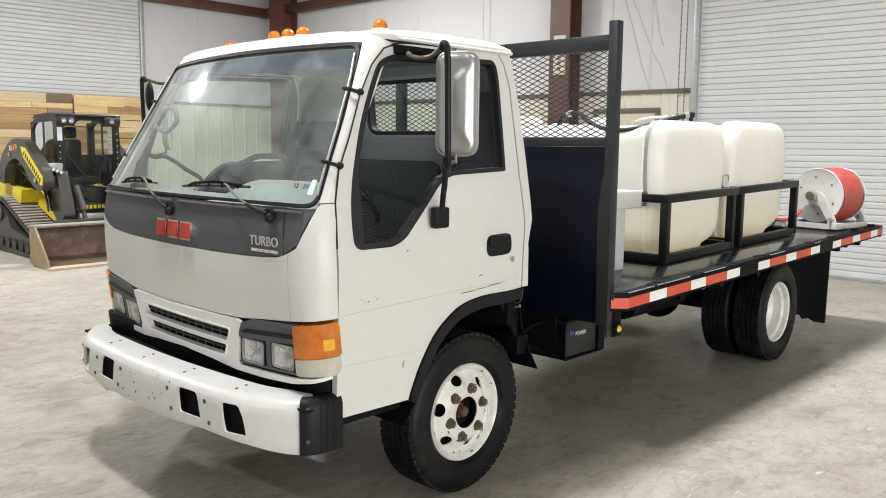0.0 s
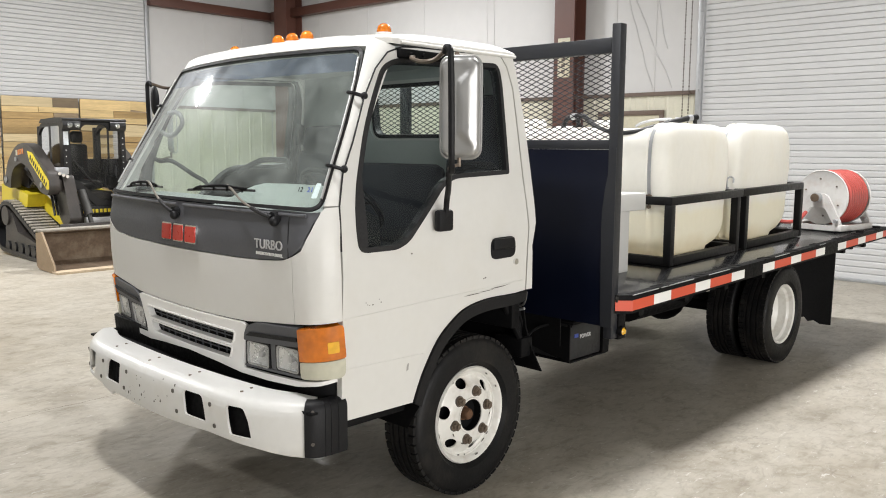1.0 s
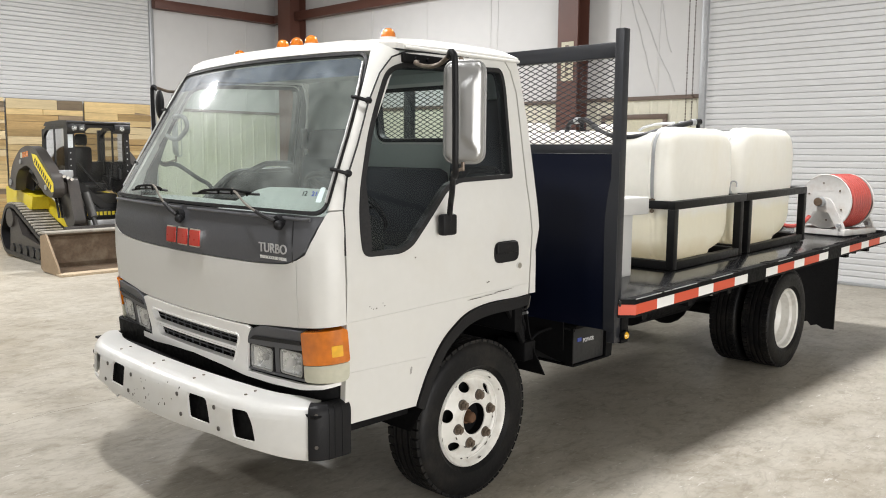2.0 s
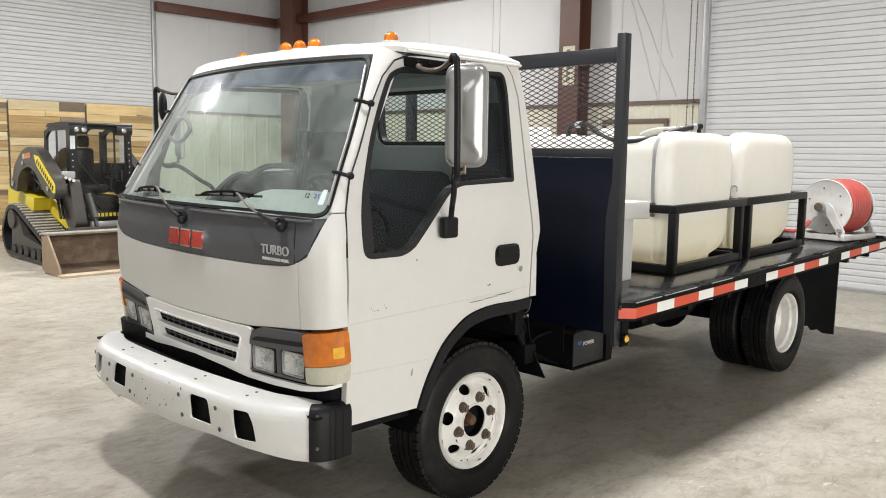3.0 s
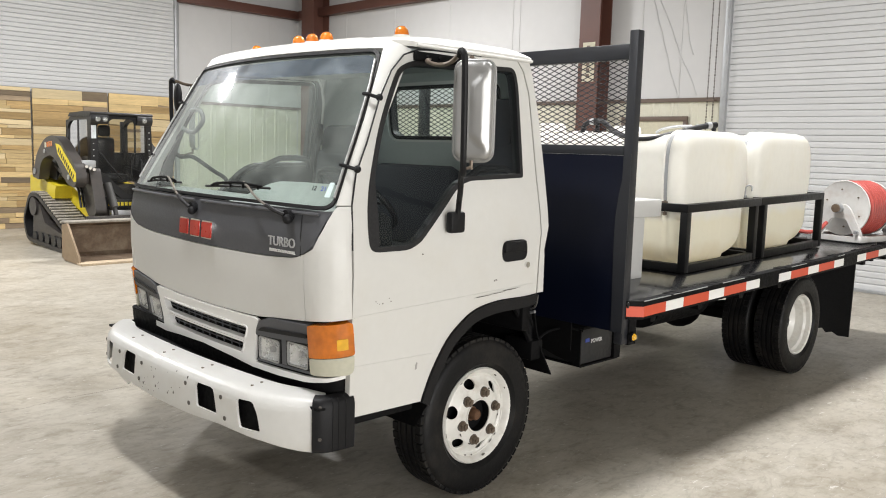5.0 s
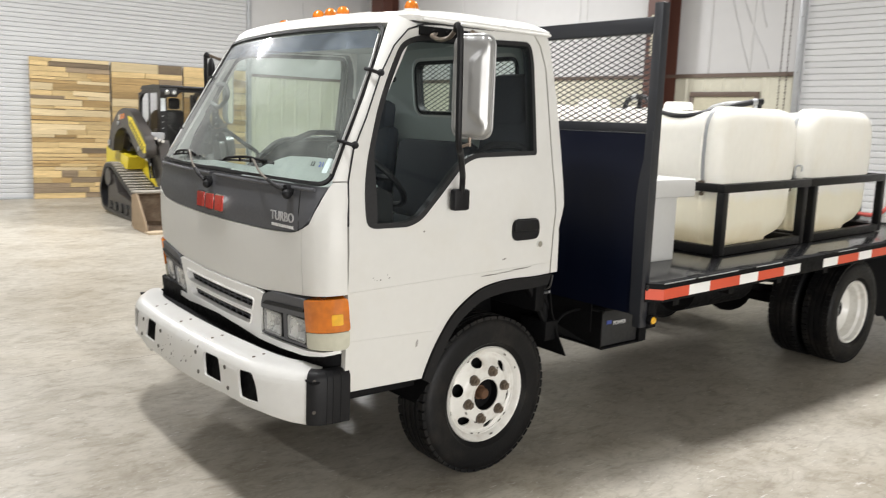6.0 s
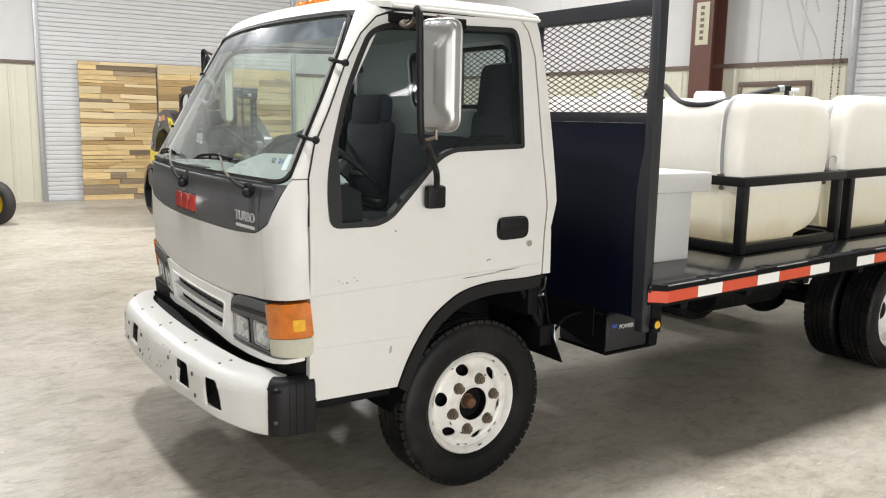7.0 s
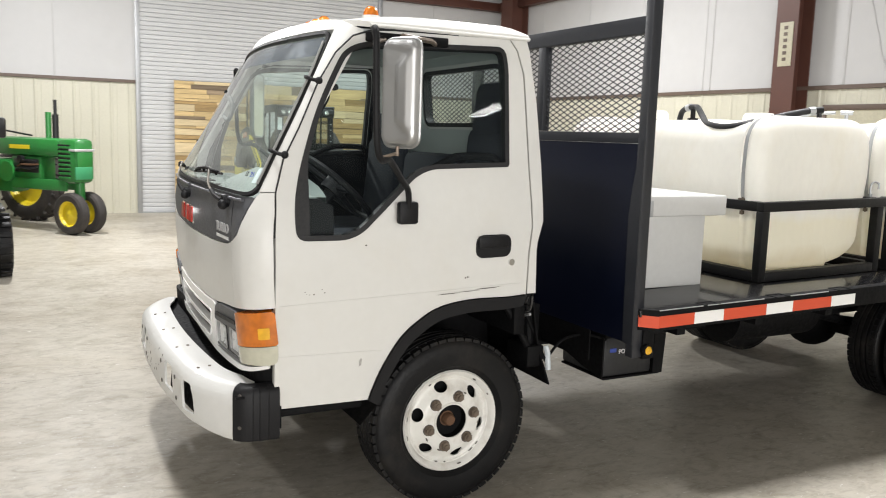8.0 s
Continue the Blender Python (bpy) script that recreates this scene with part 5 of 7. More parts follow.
    tube(bm, spline([F(a[0] + 0.06, a[1] + 0.006, 0.020), F((a[0] + m_[0]) / 2, m_[1] + 0.006, 0.030), F(m_[0] + 0.05, m_[1] + 0.018, 0.036), F((b_[0] + m_[0]) / 2 + 0.03, m_[1] + 0.012, 0.030), F(b_[0] - 0.05, b_[1] + 0.004, 0.020)], 5), 0.006, 7)
    for k in (0.2, 0.42, 0.62, 0.84):
        s = a[0] + (b_[0] - a[0]) * k
        rod(bm, F(s, m_[1] - 0.003, 0.012), F(s + 0.012, m_[1] + 0.010, 0.028), 0.005, 6)
    part("blade_carrier", bm, M["chassis"], wp)
    bm = bmesh.new()
    tube(bm, spline([F(s, z, 0.013) for s, z in blade], 6), 0.0055, 6)
    part("wiper_blade", bm, M["rubber"], wp)


# mirrors on tubular arms
def door_mirror():
    out = []
    bm = bmesh.new()
    tube(bm, spline([(1.236, -0.535, 1.940), (1.252, -0.545, 1.957), (1.270, -0.549, 1.950), (1.277, -0.548, 1.915), (1.279, -0.545, 1.75), (1.272, -0.535, 1.56), (1.245, -0.505, 1.505), (1.178, -0.445, 1.503), (1.083, -0.351, 1.425), (1.025, -0.297, 1.38), (1.005, -0.283, 1.31)], 6), 0.0125, 10)
    out.append(("mirror_arm", bm, M["blackpl"], "black tubular mirror arm"))
    m = Matrix.Translation((1.212, -0.425, 1.745)) @ Matrix.Rotation(radians(31), 4, "Z")
    pl = rounded([(-0.078, -0.192), (0.078, -0.192), (0.078, 0.192), (-0.078, 0.192)], 0.045, 6)

    def shell(u, w):
        # shallow pan with a rolled rim and a raised, taper-ended panel along one half
        qx, qz = max(abs(u) - 0.033, 0.0), max(abs(w) - 0.147, 0.0)
        e = 0.045 - math.hypot(qx, qz) if qx or qz else 0.045
        e = min(max(e, 0.0) / 0.022, 1.0)
        k = min(max((u + 0.012 - max(0.0, abs(w) - 0.095) * 1.1) / 0.022, 0.0), 1.0) * min(max((0.060 - u) / 0.02, 0.0), 1.0) * min(max((0.165 - abs(w)) / 0.012, 0.0), 1.0)
        return m @ Vector((u, 0.010 - 0.030 * math.sqrt(1 - (1 - e) ** 2) - k * 0.012 * (1 - 6.0 * max(u, 0.0)), w))

    bm = skin(pl, shell, 0.0, [], [-0.078 + 0.0065 * i for i in range(1, 24)] + [-0.0125, -0.0045], [-0.192 + 0.012 * i for i in range(1, 32)], (0, -1, 0))
    rim = bmesh.new()
    tube(rim, [m @ Vector((a, 0.012, b)) for a, b in pl + pl[:1]], 0.007, 8)
    out.append(("mirror_rim", rim, M["stainless"], ""))
    out.append(("mirror_shell", bm, M["stainless"], "bright stainless mirror back"))
    bm = skin(inset_poly(pl, 0.004), lambda a, b: m @ Vector((a, 0.016, b)), 0.0)
    out.append(("mirror_glass", bm, M["chrome"], "flat mirror glass"))
    bm = boxm(0.975, 1.015, -0.325, -0.24, 1.245, 1.335, 0.012)
    out.append(("mirror_foot", bm, M["blackpl"], "black plastic mirror foot"))
    bm = bmesh.new()
    box(bm, 0.852, 0.876, -0.42, -0.06, 1.956, 1.994, 0.005)
    for yb in (-0.36, -0.29, -0.19, -0.12):
        rod(bm, (0.872, yb, 1.973), (0.888, yb, 1.973), 0.009, 8)
    pin = bmesh.new()
    rod(pin, m @ Vector((0.0, -0.01, -0.19)), m @ Vector((0.0, -0.01, -0.225)), 0.007, 8)
    tube(pin, [m @ Vector((0.0, -0.01, -0.215)), m @ Vector((-0.03, -0.06, -0.23)), (1.25, -0.51, 1.515)], 0.006, 6)
    out.append(("mirror_pin", pin, M["nut"], "rusty mirror pin"))
    out.append(("mirror_bracket", bm, M["chassis"], "dark rusty mirror bracket"))
    bm = bmesh.new()
    tube(bm, [(0.87, -0.12, 1.965), (1.0, -0.20, 1.96), (1.17, -0.40, 1.95)], 0.010, 8)
    out.append(("mirror_stay", bm, M["nut"], "dull metal mirror stay"))
    bm = bmesh.new()
    tube(bm, spline([(0.868, -0.34, 1.968), (0.92, -0.40, 1.950), (1.04, -0.455, 1.925), (1.14, -0.49, 1.925), (1.22, -0.525, 1.945), (1.25, -0.54, 1.953)], 5), 0.009, 8)
    out.append(("mirror_stay", bm, M["nut"], "dull metal mirror stay"))
    return out


for nm, bm, mat, lb in door_mirror():
    both(nm, bm, mat, truck, lb)


bm = bmesh.new()
bmesh.ops.create_uvsphere(bm, u_segments=16, v_segments=12, radius=1.0, matrix=Matrix.Translation((-1.165, -0.545, 1.850)) @ Matrix.Diagonal((0.045, 0.022, 0.085, 1)))
part("spot_mirror", bm, M["blackpl"], truck, "small black convex mirror on the far arm")
# the cab stands a touch askew on its mounts
for ob in truck.children_recursive:
    if not ob.name.startswith(("bumper", "rivet", "bolt", "cap_rib", "cap_bolt", "paint_chip")):
        for v in ob.data.vertices:
            v.co.y += 0.044 * max(0.0, 0.4 - v.co.x) ** 2

# --- wheels
def wheel(x, y, sg, dished, parent):
    """A wheel whose outer face looks along +x times sg."""
    m = Matrix.Translation((x, y, 0.368)) @ Matrix.Diagonal((sg, 1, 1, 1))
    bm = bmesh.new()
    lip = 0.085
    if dished:
        prof = [(0.228, lip), (0.222, lip + 0.008), (0.210, lip), (0.205, lip - 0.03), (0.190, lip - 0.045), (0.185, -0.02), (0.150, -0.055), (0.06, -0.055), (0.06, -0.10), (0.0, -0.10)]
    else:
        prof = [(0.228, lip), (0.222, lip + 0.010), (0.208, lip), (0.198, lip - 0.018), (0.192, lip - 0.020), (0.192, lip - 0.06)]
    lathe(bm, prof, m, 48)
    rm = part("wheel", bm, M["rim"], parent, "white steel dual rear wheel" if dished else "white steel wheel with oval hand holes")
    bm = bmesh.new()
    R, wd = 0.372, 0.107
    prof = [(0.226, wd * 0.72), (0.250, wd * 0.97), (0.30, wd * 1.03), (0.335, wd * 0.98), (0.346, wd * 0.93), (0.356, wd * 0.86), (0.362, wd * 0.76), (0.363, wd * 0.52), (R, wd * 0.50)]
    tread = []
    for c in (0.34, 0.0, -0.34):
        tread += [(R, wd * (c + 0.06)), (R - 0.009, wd * (c + 0.045)), (R - 0.009, wd * (c - 0.045)), (R, wd * (c - 0.06))]
    prof = prof + tread + [(r, -h) for r, h in reversed(prof)]
    lathe(bm, prof, m, 72)
    part("tyre", bm, M["tyre"], rm, "black treaded truck tyre")
    bm = bmesh.new()
    for k in range(54):
        a = 2 * math.pi * k / 54
        for s2 in (1, -1):
            mm = m @ Matrix.Rotation(a + 0.03 * s2, 4, "X")
            box(bm, s2 * wd * 0.52, s2 * wd * 0.86, -0.018, 0.018, 0.350, R - 0.001, 0.003, mm)
    tagged(part("tread_rest", bm, M["tyre"], rm, smooth=False), kind="stuff")
    if not dished:
        for k in range(6):
            a = radians(14 + 60 * k)
            bm = bmesh.new()
            c = Vector((0, 0.112 * math.cos(a), 0.112 * math.sin(a)))
            rod(bm, m @ (c + Vector((lip + 0.002, 0, 0))), m @ (c + Vector((lip + 0.014, 0, 0))), 0.023, 14)
            rod(bm, m @ (c + Vector((lip + 0.012, 0, 0))), m @ (c + Vector((lip + 0.029, 0, 0))), 0.020, 6)
            rod(bm, m @ (c + Vector((lip + 0.028, 0, 0))), m @ (c + Vector((lip + 0.035, 0, 0))), 0.011, 10)
            # dark disc paints the shadow circle round the nut
            b2 = bmesh.new()
            rod(b2, m @ (c + Vector((lip, 0, 0))), m @ (c + Vector((lip + 0.0085, 0, 0))), 0.0255, 18)
            part("nut_stain", b2, M["scuff"], rm)
            part("lug_nut", bm, M["nut"], rm, "rusty wheel nut")
        def face(u, v):
            return m @ Vector((table(math.hypot(u, v), ((0.074, lip + 0.008), (0.132, lip + 0.006), (0.142, lip - 0.002), (0.172, lip - 0.026), (0.182, lip - 0.030), (0.1935, lip - 0.022))), u, v))

        def oval(cx, cy, ra, rb, rot, n=20):
            return [(cx + ra * math.cos(t) * math.cos(rot) - rb * math.sin(t) * math.sin(rot), cy + ra * math.cos(t) * math.sin(rot) + rb * math.sin(t) * math.cos(rot)) for t in (2 * math.pi * k / n for k in range(n))]

        holes = [oval(0, 0, 0.075, 0.075, 0, 28)] + [oval(0.159 * math.cos(a), 0.159 * math.sin(a), 0.021, 0.031, a) for a in (radians(46 + 60 * k) for k in range(6))]
        g = [0.012 * k for k in range(-16, 17)]
        part("wheel_face", skin(oval(0, 0, 0.1935, 0.1935, 0, 48), face, 0.007, holes, g, g, (sg, 0, 0)), M["rim"], rm, "white steel wheel face with oval hand holes")
        bm = bmesh.new()
        lathe(bm, [(0.190, lip - 0.055), (0.0, lip - 0.055)], m, 32)
        part("brake_drum", bm, M["chassis"], rm)
        bm = bmesh.new()
        lathe(bm, [(0.0, lip + 0.002), (0.020, lip + 0.002), (0.026, lip - 0.006), (0.028, lip - 0.034), (0.034, lip - 0.035)], m, 24)
        part("hub_cap", bm, M["rust"], rm, "rusty hub end")
        bm = bmesh.new()
        lathe(bm, [(0.074, lip + 0.004), (0.074, lip - 0.036), (0.0, lip - 0.036)], m, 28)
        part("hub_bore", bm, M["chassis"], rm)
        bm = bmesh.new()
        lathe(bm, [(0.074, lip + 0.0095), (0.082, lip + 0.0115), (0.084, lip + 0.009)], m, 28)
        part("bore_ring", bm, M["rim"], rm)
        rw_ = random.Random(int(100 * x) + 7)
        for k in range(14):
            a, rr = rw_.uniform(0, 6.28), rw_.choice((0.135, 0.192, 0.206, 0.214))
            q = Vector((lip + (0.0075 if rr < 0.15 else -0.016 if rr < 0.2 else 0.004), rr * math.cos(a), rr * math.sin(a)))
            bm = bmesh.new()
            bmesh.ops.create_uvsphere(bm, u_segments=8, v_segments=5, radius=1.0, matrix=m @ Matrix.Translation(q) @ Matrix.Rotation(a, 4, "X") @ Matrix.Diagonal((0.0015, 0.0035, rw_.uniform(0.005, 0.014), 1)))
            part("paint_chip", bm, M["scuff"], rm)
    return rm


WB = 3.42
for sg in (1, -1):
    wheel(XC + sg * 0.825, -0.012, sg, False, truck)
    wheel(XC + sg * 0.912, WB, sg, True, truck)
    wheel(XC + sg * 0.66, WB, -sg, True, truck)

# --- chassis
bm = bmesh.new()
for sg in (1, -1):
    box(bm, sg * 0.36, sg * 0.43, -0.80, 4.85, 0.52, 0.74)
box(bm, -0.36, 0.36, -0.75, -0.68, 0.5, 0.7)
for y in (0.5, 1.3, 2.2, 3.0, 4.0, 4.8):
    box(bm, -0.36, 0.36, y, y + 0.06, 0.58, 0.72)
part("chassis_frame", bm, M["chassis"], truck, "black ladder chassis")
bm = bmesh.new()
rod(bm, (-0.80, 0, 0.372), (0.80, 0, 0.372), 0.055, 12)
part("front_axle", bm, M["chassis"], truck)
bm = bmesh.new()
rod(bm, (-0.90, WB, 0.372), (0.90, WB, 0.372), 0.06, 12)
bmesh.ops.create_uvsphere(bm, u_segments=16, v_segments=10, radius=0.19, matrix=Matrix.Translation((0, WB, 0.372)))
part("rear_axle", bm, M["chassis"], truck)
for sg in (1, -1):
    for yc in (0.0, WB):
        bm = bmesh.new()
        tube(bm, spline([(sg * 0.42, yc - 0.6, 0.55), (sg * 0.42, yc, 0.44), (sg * 0.42, yc + 0.6, 0.55)], 5), 0.03, 6)
        part("leaf_spring", bm, M["chassis"], truck)
part("engine", boxm(-0.35, 0.35, -0.3, 0.7, 0.35, 0.88, 0.05), M["chassis"], truck)
bm = bmesh.new()
rod(bm, (0.52, 1.95, 0.62), (0.52, 2.62, 0.62), 0.165, 24)
part("fuel_tank", bm, M["chassis"], truck, "black round tank under the deck")

# battery box hung below the headboard
bat = part("battery_box", boxm(0.52, 0.862, 0.850, 1.150, 0.452, 0.650, 0.012), M["boxgrey"], truck, "dark grey battery box with a small label")
part("battery_lid", boxm(0.50, 0.885, 0.838, 1.215, 0.652, 0.672, 0.006), M["chassis"], bat)
part("battery_tray", skin([(0.36, 0.56), (0.62, 0.50), (0.70, 0.478), (0.866, 0.446), (0.866, 0.652), (0.36, 0.70)], lambda x, z: Vector((x, 0.838, z)), 0.008, [], [], [], (0, -1, 0)), M["chassis"], bat, "black plate in front of the battery box")
part("tray_floor", boxm(0.52, 0.870, 0.846, 1.20, 0.440, 0.450, 0.003), M["chassis"], bat)
part("hanger", skin([(1.155, 0.445), (1.215, 0.445), (1.235, 0.74), (1.155, 0.74)], lambda y, z: Vector((0.872, y, z)), 0.03, [], [], [], (1, 0, 0)), M["chassis"], bat)
lm = Matrix.Translation((0.864, 0.990, 0.574)) @ Matrix.Rotation(radians(90), 4, "Z") @ Matrix.Rotation(radians(90), 4, "X")
words("POWER", 0.030, 0.001, lm, M["silver"], "lettering", bat, 0.0006)
part("battery_label", boxm(0.8622, 0.865, 0.885, 0.922, 0.574, 0.594), M["blue"], bat)
bm = bmesh.new()
tube(bm, spline([(0.70, 0.62, 0.52), (0.72, 0.70, 0.62), (0.80, 0.78, 0.66), (0.86, 0.86, 0.64)], 5), 0.007, 8)
tube(bm, spline([(0.80, 0.36, 0.88), (0.86, 0.40, 0.78), (0.82, 0.50, 0.62), (0.70, 0.62, 0.52)], 5), 0.009, 8)
part("cab_cable", bm, M["chassis"], truck)
bm = bmesh.new()
tube(bm, [(0.86, 0.26, 0.88), (0.88, 0.44, 0.58)], 0.016, 8)
tube(bm, [(0.84, 0.40, 0.90), (0.84, 0.43, 0.62)], 0.020, 8)
box(bm, 0.72, 0.90, 0.38, 0.47, 0.56, 0.66, 0.01)
part("cab_lock_strut", bm, M["chassis"], truck)
bm = bmesh.new()
tube(bm, spline([(0.77, 0.37, 0.89), (0.777, 0.372, 0.86), (0.79, 0.375, 0.822), (0.836, 0.378, 0.813), (0.912, 0.375, 0.836), (0.934, 0.37, 0.90)], 5), 0.0045, 6)
tube(bm, spline([(0.80, 0.365, 0.90), (0.82, 0.37, 0.862), (0.87, 0.372, 0.856), (0.905, 0.37, 0.90)], 5), 0.004, 6)
part("cab_wire", bm, M["steelgrey"], truck, "grey wires looped under the cab edge")
bm = bmesh.new()
rod(bm, (0.768, 0.372, 0.772), (0.918, 0.372, 0.815), 0.007, 8)
part("latch_bar", bm, M["galv"], truck, "bare steel latch bar under the cab")
bm = bmesh.new()
box(bm, 0.40, 0.90, 0.30, 0.36, 0.72, 0.92, 0.01)
part("rear_cab_mount", bm, M["chassis"], truck)
# widened and mirrored unseen to the far side, blocking light under the truck
both("splash_flap", skin([(0.36, 0.50), (0.965, 0.492), (0.91, 0.60), (0.88, 0.70), (0.86, 0.90), (0.36, 0.90)], lambda x, z: Vector((x, 0.44 + 0.1 * (0.66 - z), z)), 0.008), M["chassis"], truck)


bm = bmesh.new()
tube(bm, spline([(0.725, 0.60, 0.600), (0.735, 0.605, 0.57), (0.748, 0.60, 0.54), (0.755, 0.60, 0.49)], 4), 0.014, 7)
part("taped_connector", bm, M["sticker"], truck, "white taped cable end hanging behind the wheel")
# --- deck, raised a little to the rear
RAKE, Y0 = 0.019, 0.74


def raked(bm):
    for v in bm.verts:
        v.co.z += RAKE * (v.co.y - Y0)
    return bm


def dz(y):
    return RAKE * (y - Y0)


DX, DY0, DY1, DZ = 1.245, 0.770, 4.97, 0.862
deck = part("deck", raked(boxm(-DX + 0.052, DX - 0.052, DY0, DY1, DZ - 0.035, DZ - 0.004, 0.004)), M["deck"], truck, "glossy black steel plate deck")
for sg in (1, -1):
    bm = bmesh.new()
    x0, x1 = sorted((sg * (DX - 0.055), sg * DX))
    box(bm, x0, x1, 0.832, DY1, DZ - 0.092, DZ + 0.002, 0.004)
    for a, b in (((1.245, 0.832), (1.1815, 0.770)),):
        v = [bm.verts.new((sg * x, y, z)) for z in (DZ - 0.092, DZ + 0.002) for x, y in (a, b, (1.180, 0.770), (1.180, 0.832))]
        for q in ((0, 1, 2, 3), (7, 6, 5, 4), (0, 4, 5, 1), (1, 5, 6, 2), (2, 6, 7, 3), (3, 7, 4, 0)):
            bm.faces.new([v[i] for i in q])
        bmesh.ops.recalc_face_normals(bm, faces=bm.faces)
    rail = part("side_rail", raked(bm), M["chassis"], deck, "black steel deck rail with reflective tape")
    xe = sg * (DX + 0.0005)
    # thin bright strips paint the highlights along the glossy rail edge
    for a, b in ((0.834, 1.09), (1.12, 1.48), (1.66, 1.93), (2.60, 2.84), (3.40, 3.52)):
        part("worn_edge", raked(boxm(min(xe, xe - 0.004 * sg), max(xe, xe - 0.004 * sg), a, b, DZ - 0.001, DZ + 0.003)), M["galv"], rail, "bright strip painting the highlight on the rail edge")
    tape = [(0.833, 1.040, "r")]
    b2 = bmesh.new()
    v = [b2.verts.new((sg * x, y, z)) for z in (DZ - 0.077, DZ - 0.024) for x, y in ((1.2472, 0.8325), (1.1830, 0.7695), (1.1815, 0.772), (1.2455, 0.833))]
    for q in ((0, 1, 2, 3), (7, 6, 5, 4), (0, 4, 5, 1), (1, 5, 6, 2), (2, 6, 7, 3), (3, 7, 4, 0)):
        b2.faces.new([v[i] for i in q])
    bmesh.ops.recalc_face_normals(b2, faces=b2.faces)
    part("tape_strip", b2, M["tape_red"], rail)
    y = 1.040
    while y < DY1 - 0.02:
        for ln, c in ((0.180, "w"), (0.277, "r")):
            if y < DY1 - 0.02:
                tape.append((y, min(y + ln, DY1 - 0.002), c))
            y += ln
    for a, b, c in tape:
        if 2.13 < (a + b) / 2 < 2.36 or 3.62 < (a + b) / 2 < 3.80:
            continue
        x0, x1 = sorted((sg * DX, sg * (DX + 0.002)))
        part("tape_strip", raked(boxm(x0, x1, a, b, DZ - 0.077, DZ - 0.024)), M["tape_red"] if c == "r" else M["tape_white"], rail)
    for k in range(9):
        y = 1.10 + 0.45 * k
        x0, x1 = sorted((sg * (DX + 0.001), sg * (DX - 0.05)))
        bm = bmesh.new()
        box(bm, x0, x1, y, y + 0.012, DZ + 0.001, DZ + 0.005)
        box(bm, x0, x1, y + 0.085, y + 0.097, DZ + 0.001, DZ + 0.005)
        xi = sg * (DX - 0.05)
        box(bm, min(xi, xi - 0.01 * sg), max(xi, xi - 0.01 * sg), y, y + 0.097, DZ + 0.001, DZ + 0.005)
        part("stake_pocket", raked(bm), M["chassis"], rail)
for y in (1.0, 1.5, 2.0, 2.55, 4.1, 4.6):
    part("cross_member", raked(boxm(-DX + 0.06, DX - 0.06, y, y + 0.05, DZ - 0.14, DZ - 0.037)), M["chassis"], deck)
part("rear_rail", raked(boxm(-DX, DX, DY1 + 0.001, DY1 + 0.06, DZ - 0.10, DZ + 0.002, 0.004)), M["deck"], deck)
for y in (4.42, 4.85):
    bm = bmesh.new()
    rod(bm, (1.20, y, 0.80), (1.20, y, 0.88), 0.03, 12)
    part("winch_hook", raked(bm), M["chassis"], deck)

# headboard: posts, bars, sheet, expanded metal
PX, PW, PY0, PY1 = 1.178, 0.050, 0.750, 0.803
head = part("headboard", boxm(PX - PW, PX, PY0, PY1, 0.64, 2.196, 0.004), M["steel"], truck, "dark grey steel headboard with expanded mesh")
part("post", boxm(-PX, -PX + PW, PY0, PY1, 0.64, 2.196, 0.004), M["steel"], head)
for a, b in ((0.315, 0.375), (-0.375, -0.315)):
    part("post", boxm(a, b, PY0 + 0.004, PY1 - 0.004, 1.638, 2.06, 0.003), M["steel"], head)
for z0, z1 in ((2.058, 2.132), (1.590, 1.637)):
    part("crossbar", boxm(-PX + PW + 0.001, PX - PW - 0.001, PY0 + 0.002, PY1 - 0.002, z0, z1, 0.004), M["steel"], head)
part("sheet", boxm(-PX + PW, PX - PW, 0.756, 0.762, 0.70, 1.5895), M["navy"], head, "dark navy painted sheet")
# gusset plates that widen down the posts
gus = [(PX - 0.001, 1.60), (1.150, 1.60), (1.147, 1.536), (1.118, 1.395), (1.104, 1.281), (1.103, 1.167), (1.106, 1.024), (1.112, 0.70), (PX - 0.001, 0.70)]
for sg in (1, -1):
    part("gusset", skin([(sg * a, b) for a, b in gus], lambda x, z: Vector((x, 0.7445, z)), 0.005, [], [], [], (0, -1, 0)), M["steel"], head, "dark grey plate widening down the post")
part("apron", boxm(-PX + 0.08, 0.86, 0.757, 0.763, 0.55, 0.6995), M["chassis"], head, "black apron below the sheet")


def diamond_mesh(x0, x1, z0, z1):
    bm = bmesh.new()
    px, pz, t = 0.062, 0.0265, 0.0022
    y = (PY0 + PY1) / 2
    slope = pz / px
    segs = []
    w, h = x1 - x0, z1 - z0
    for sg in (1, -1):
        n0, n1 = -int(w / px) - 2, int(h / (pz)) + int(w / px) + 2
        for k in range(n0, n1):
            c = k * pz + (0 if sg > 0 else 0)
            # z = z0 + c + sg * slope * (x - x0)
            pts = []
            a, b = (0 - c) / (sg * slope), (h - c) / (sg * slope)
            lo, hi = max(0, min(a, b)), min(w, max(a, b))
            if hi - lo > 0.004:
                segs.append((x0 + lo, z0 + c + sg * slope * lo, x0 + hi, z0 + c + sg * slope * hi))
    for xa, za_, xb, zb_ in segs:
        d = Vector((xb - xa, 0, zb_ - za_)).normalized()
        n = Vector((-d.z, 0, d.x)) * t
        v = [bm.verts.new(Vector((p, y + q, r)) + s * n) for q in (-0.0015, 0.0015) for p, r, s in ((xa, za_, 1), (xa, za_, -1), (xb, zb_, -1), (xb, zb_, 1))]
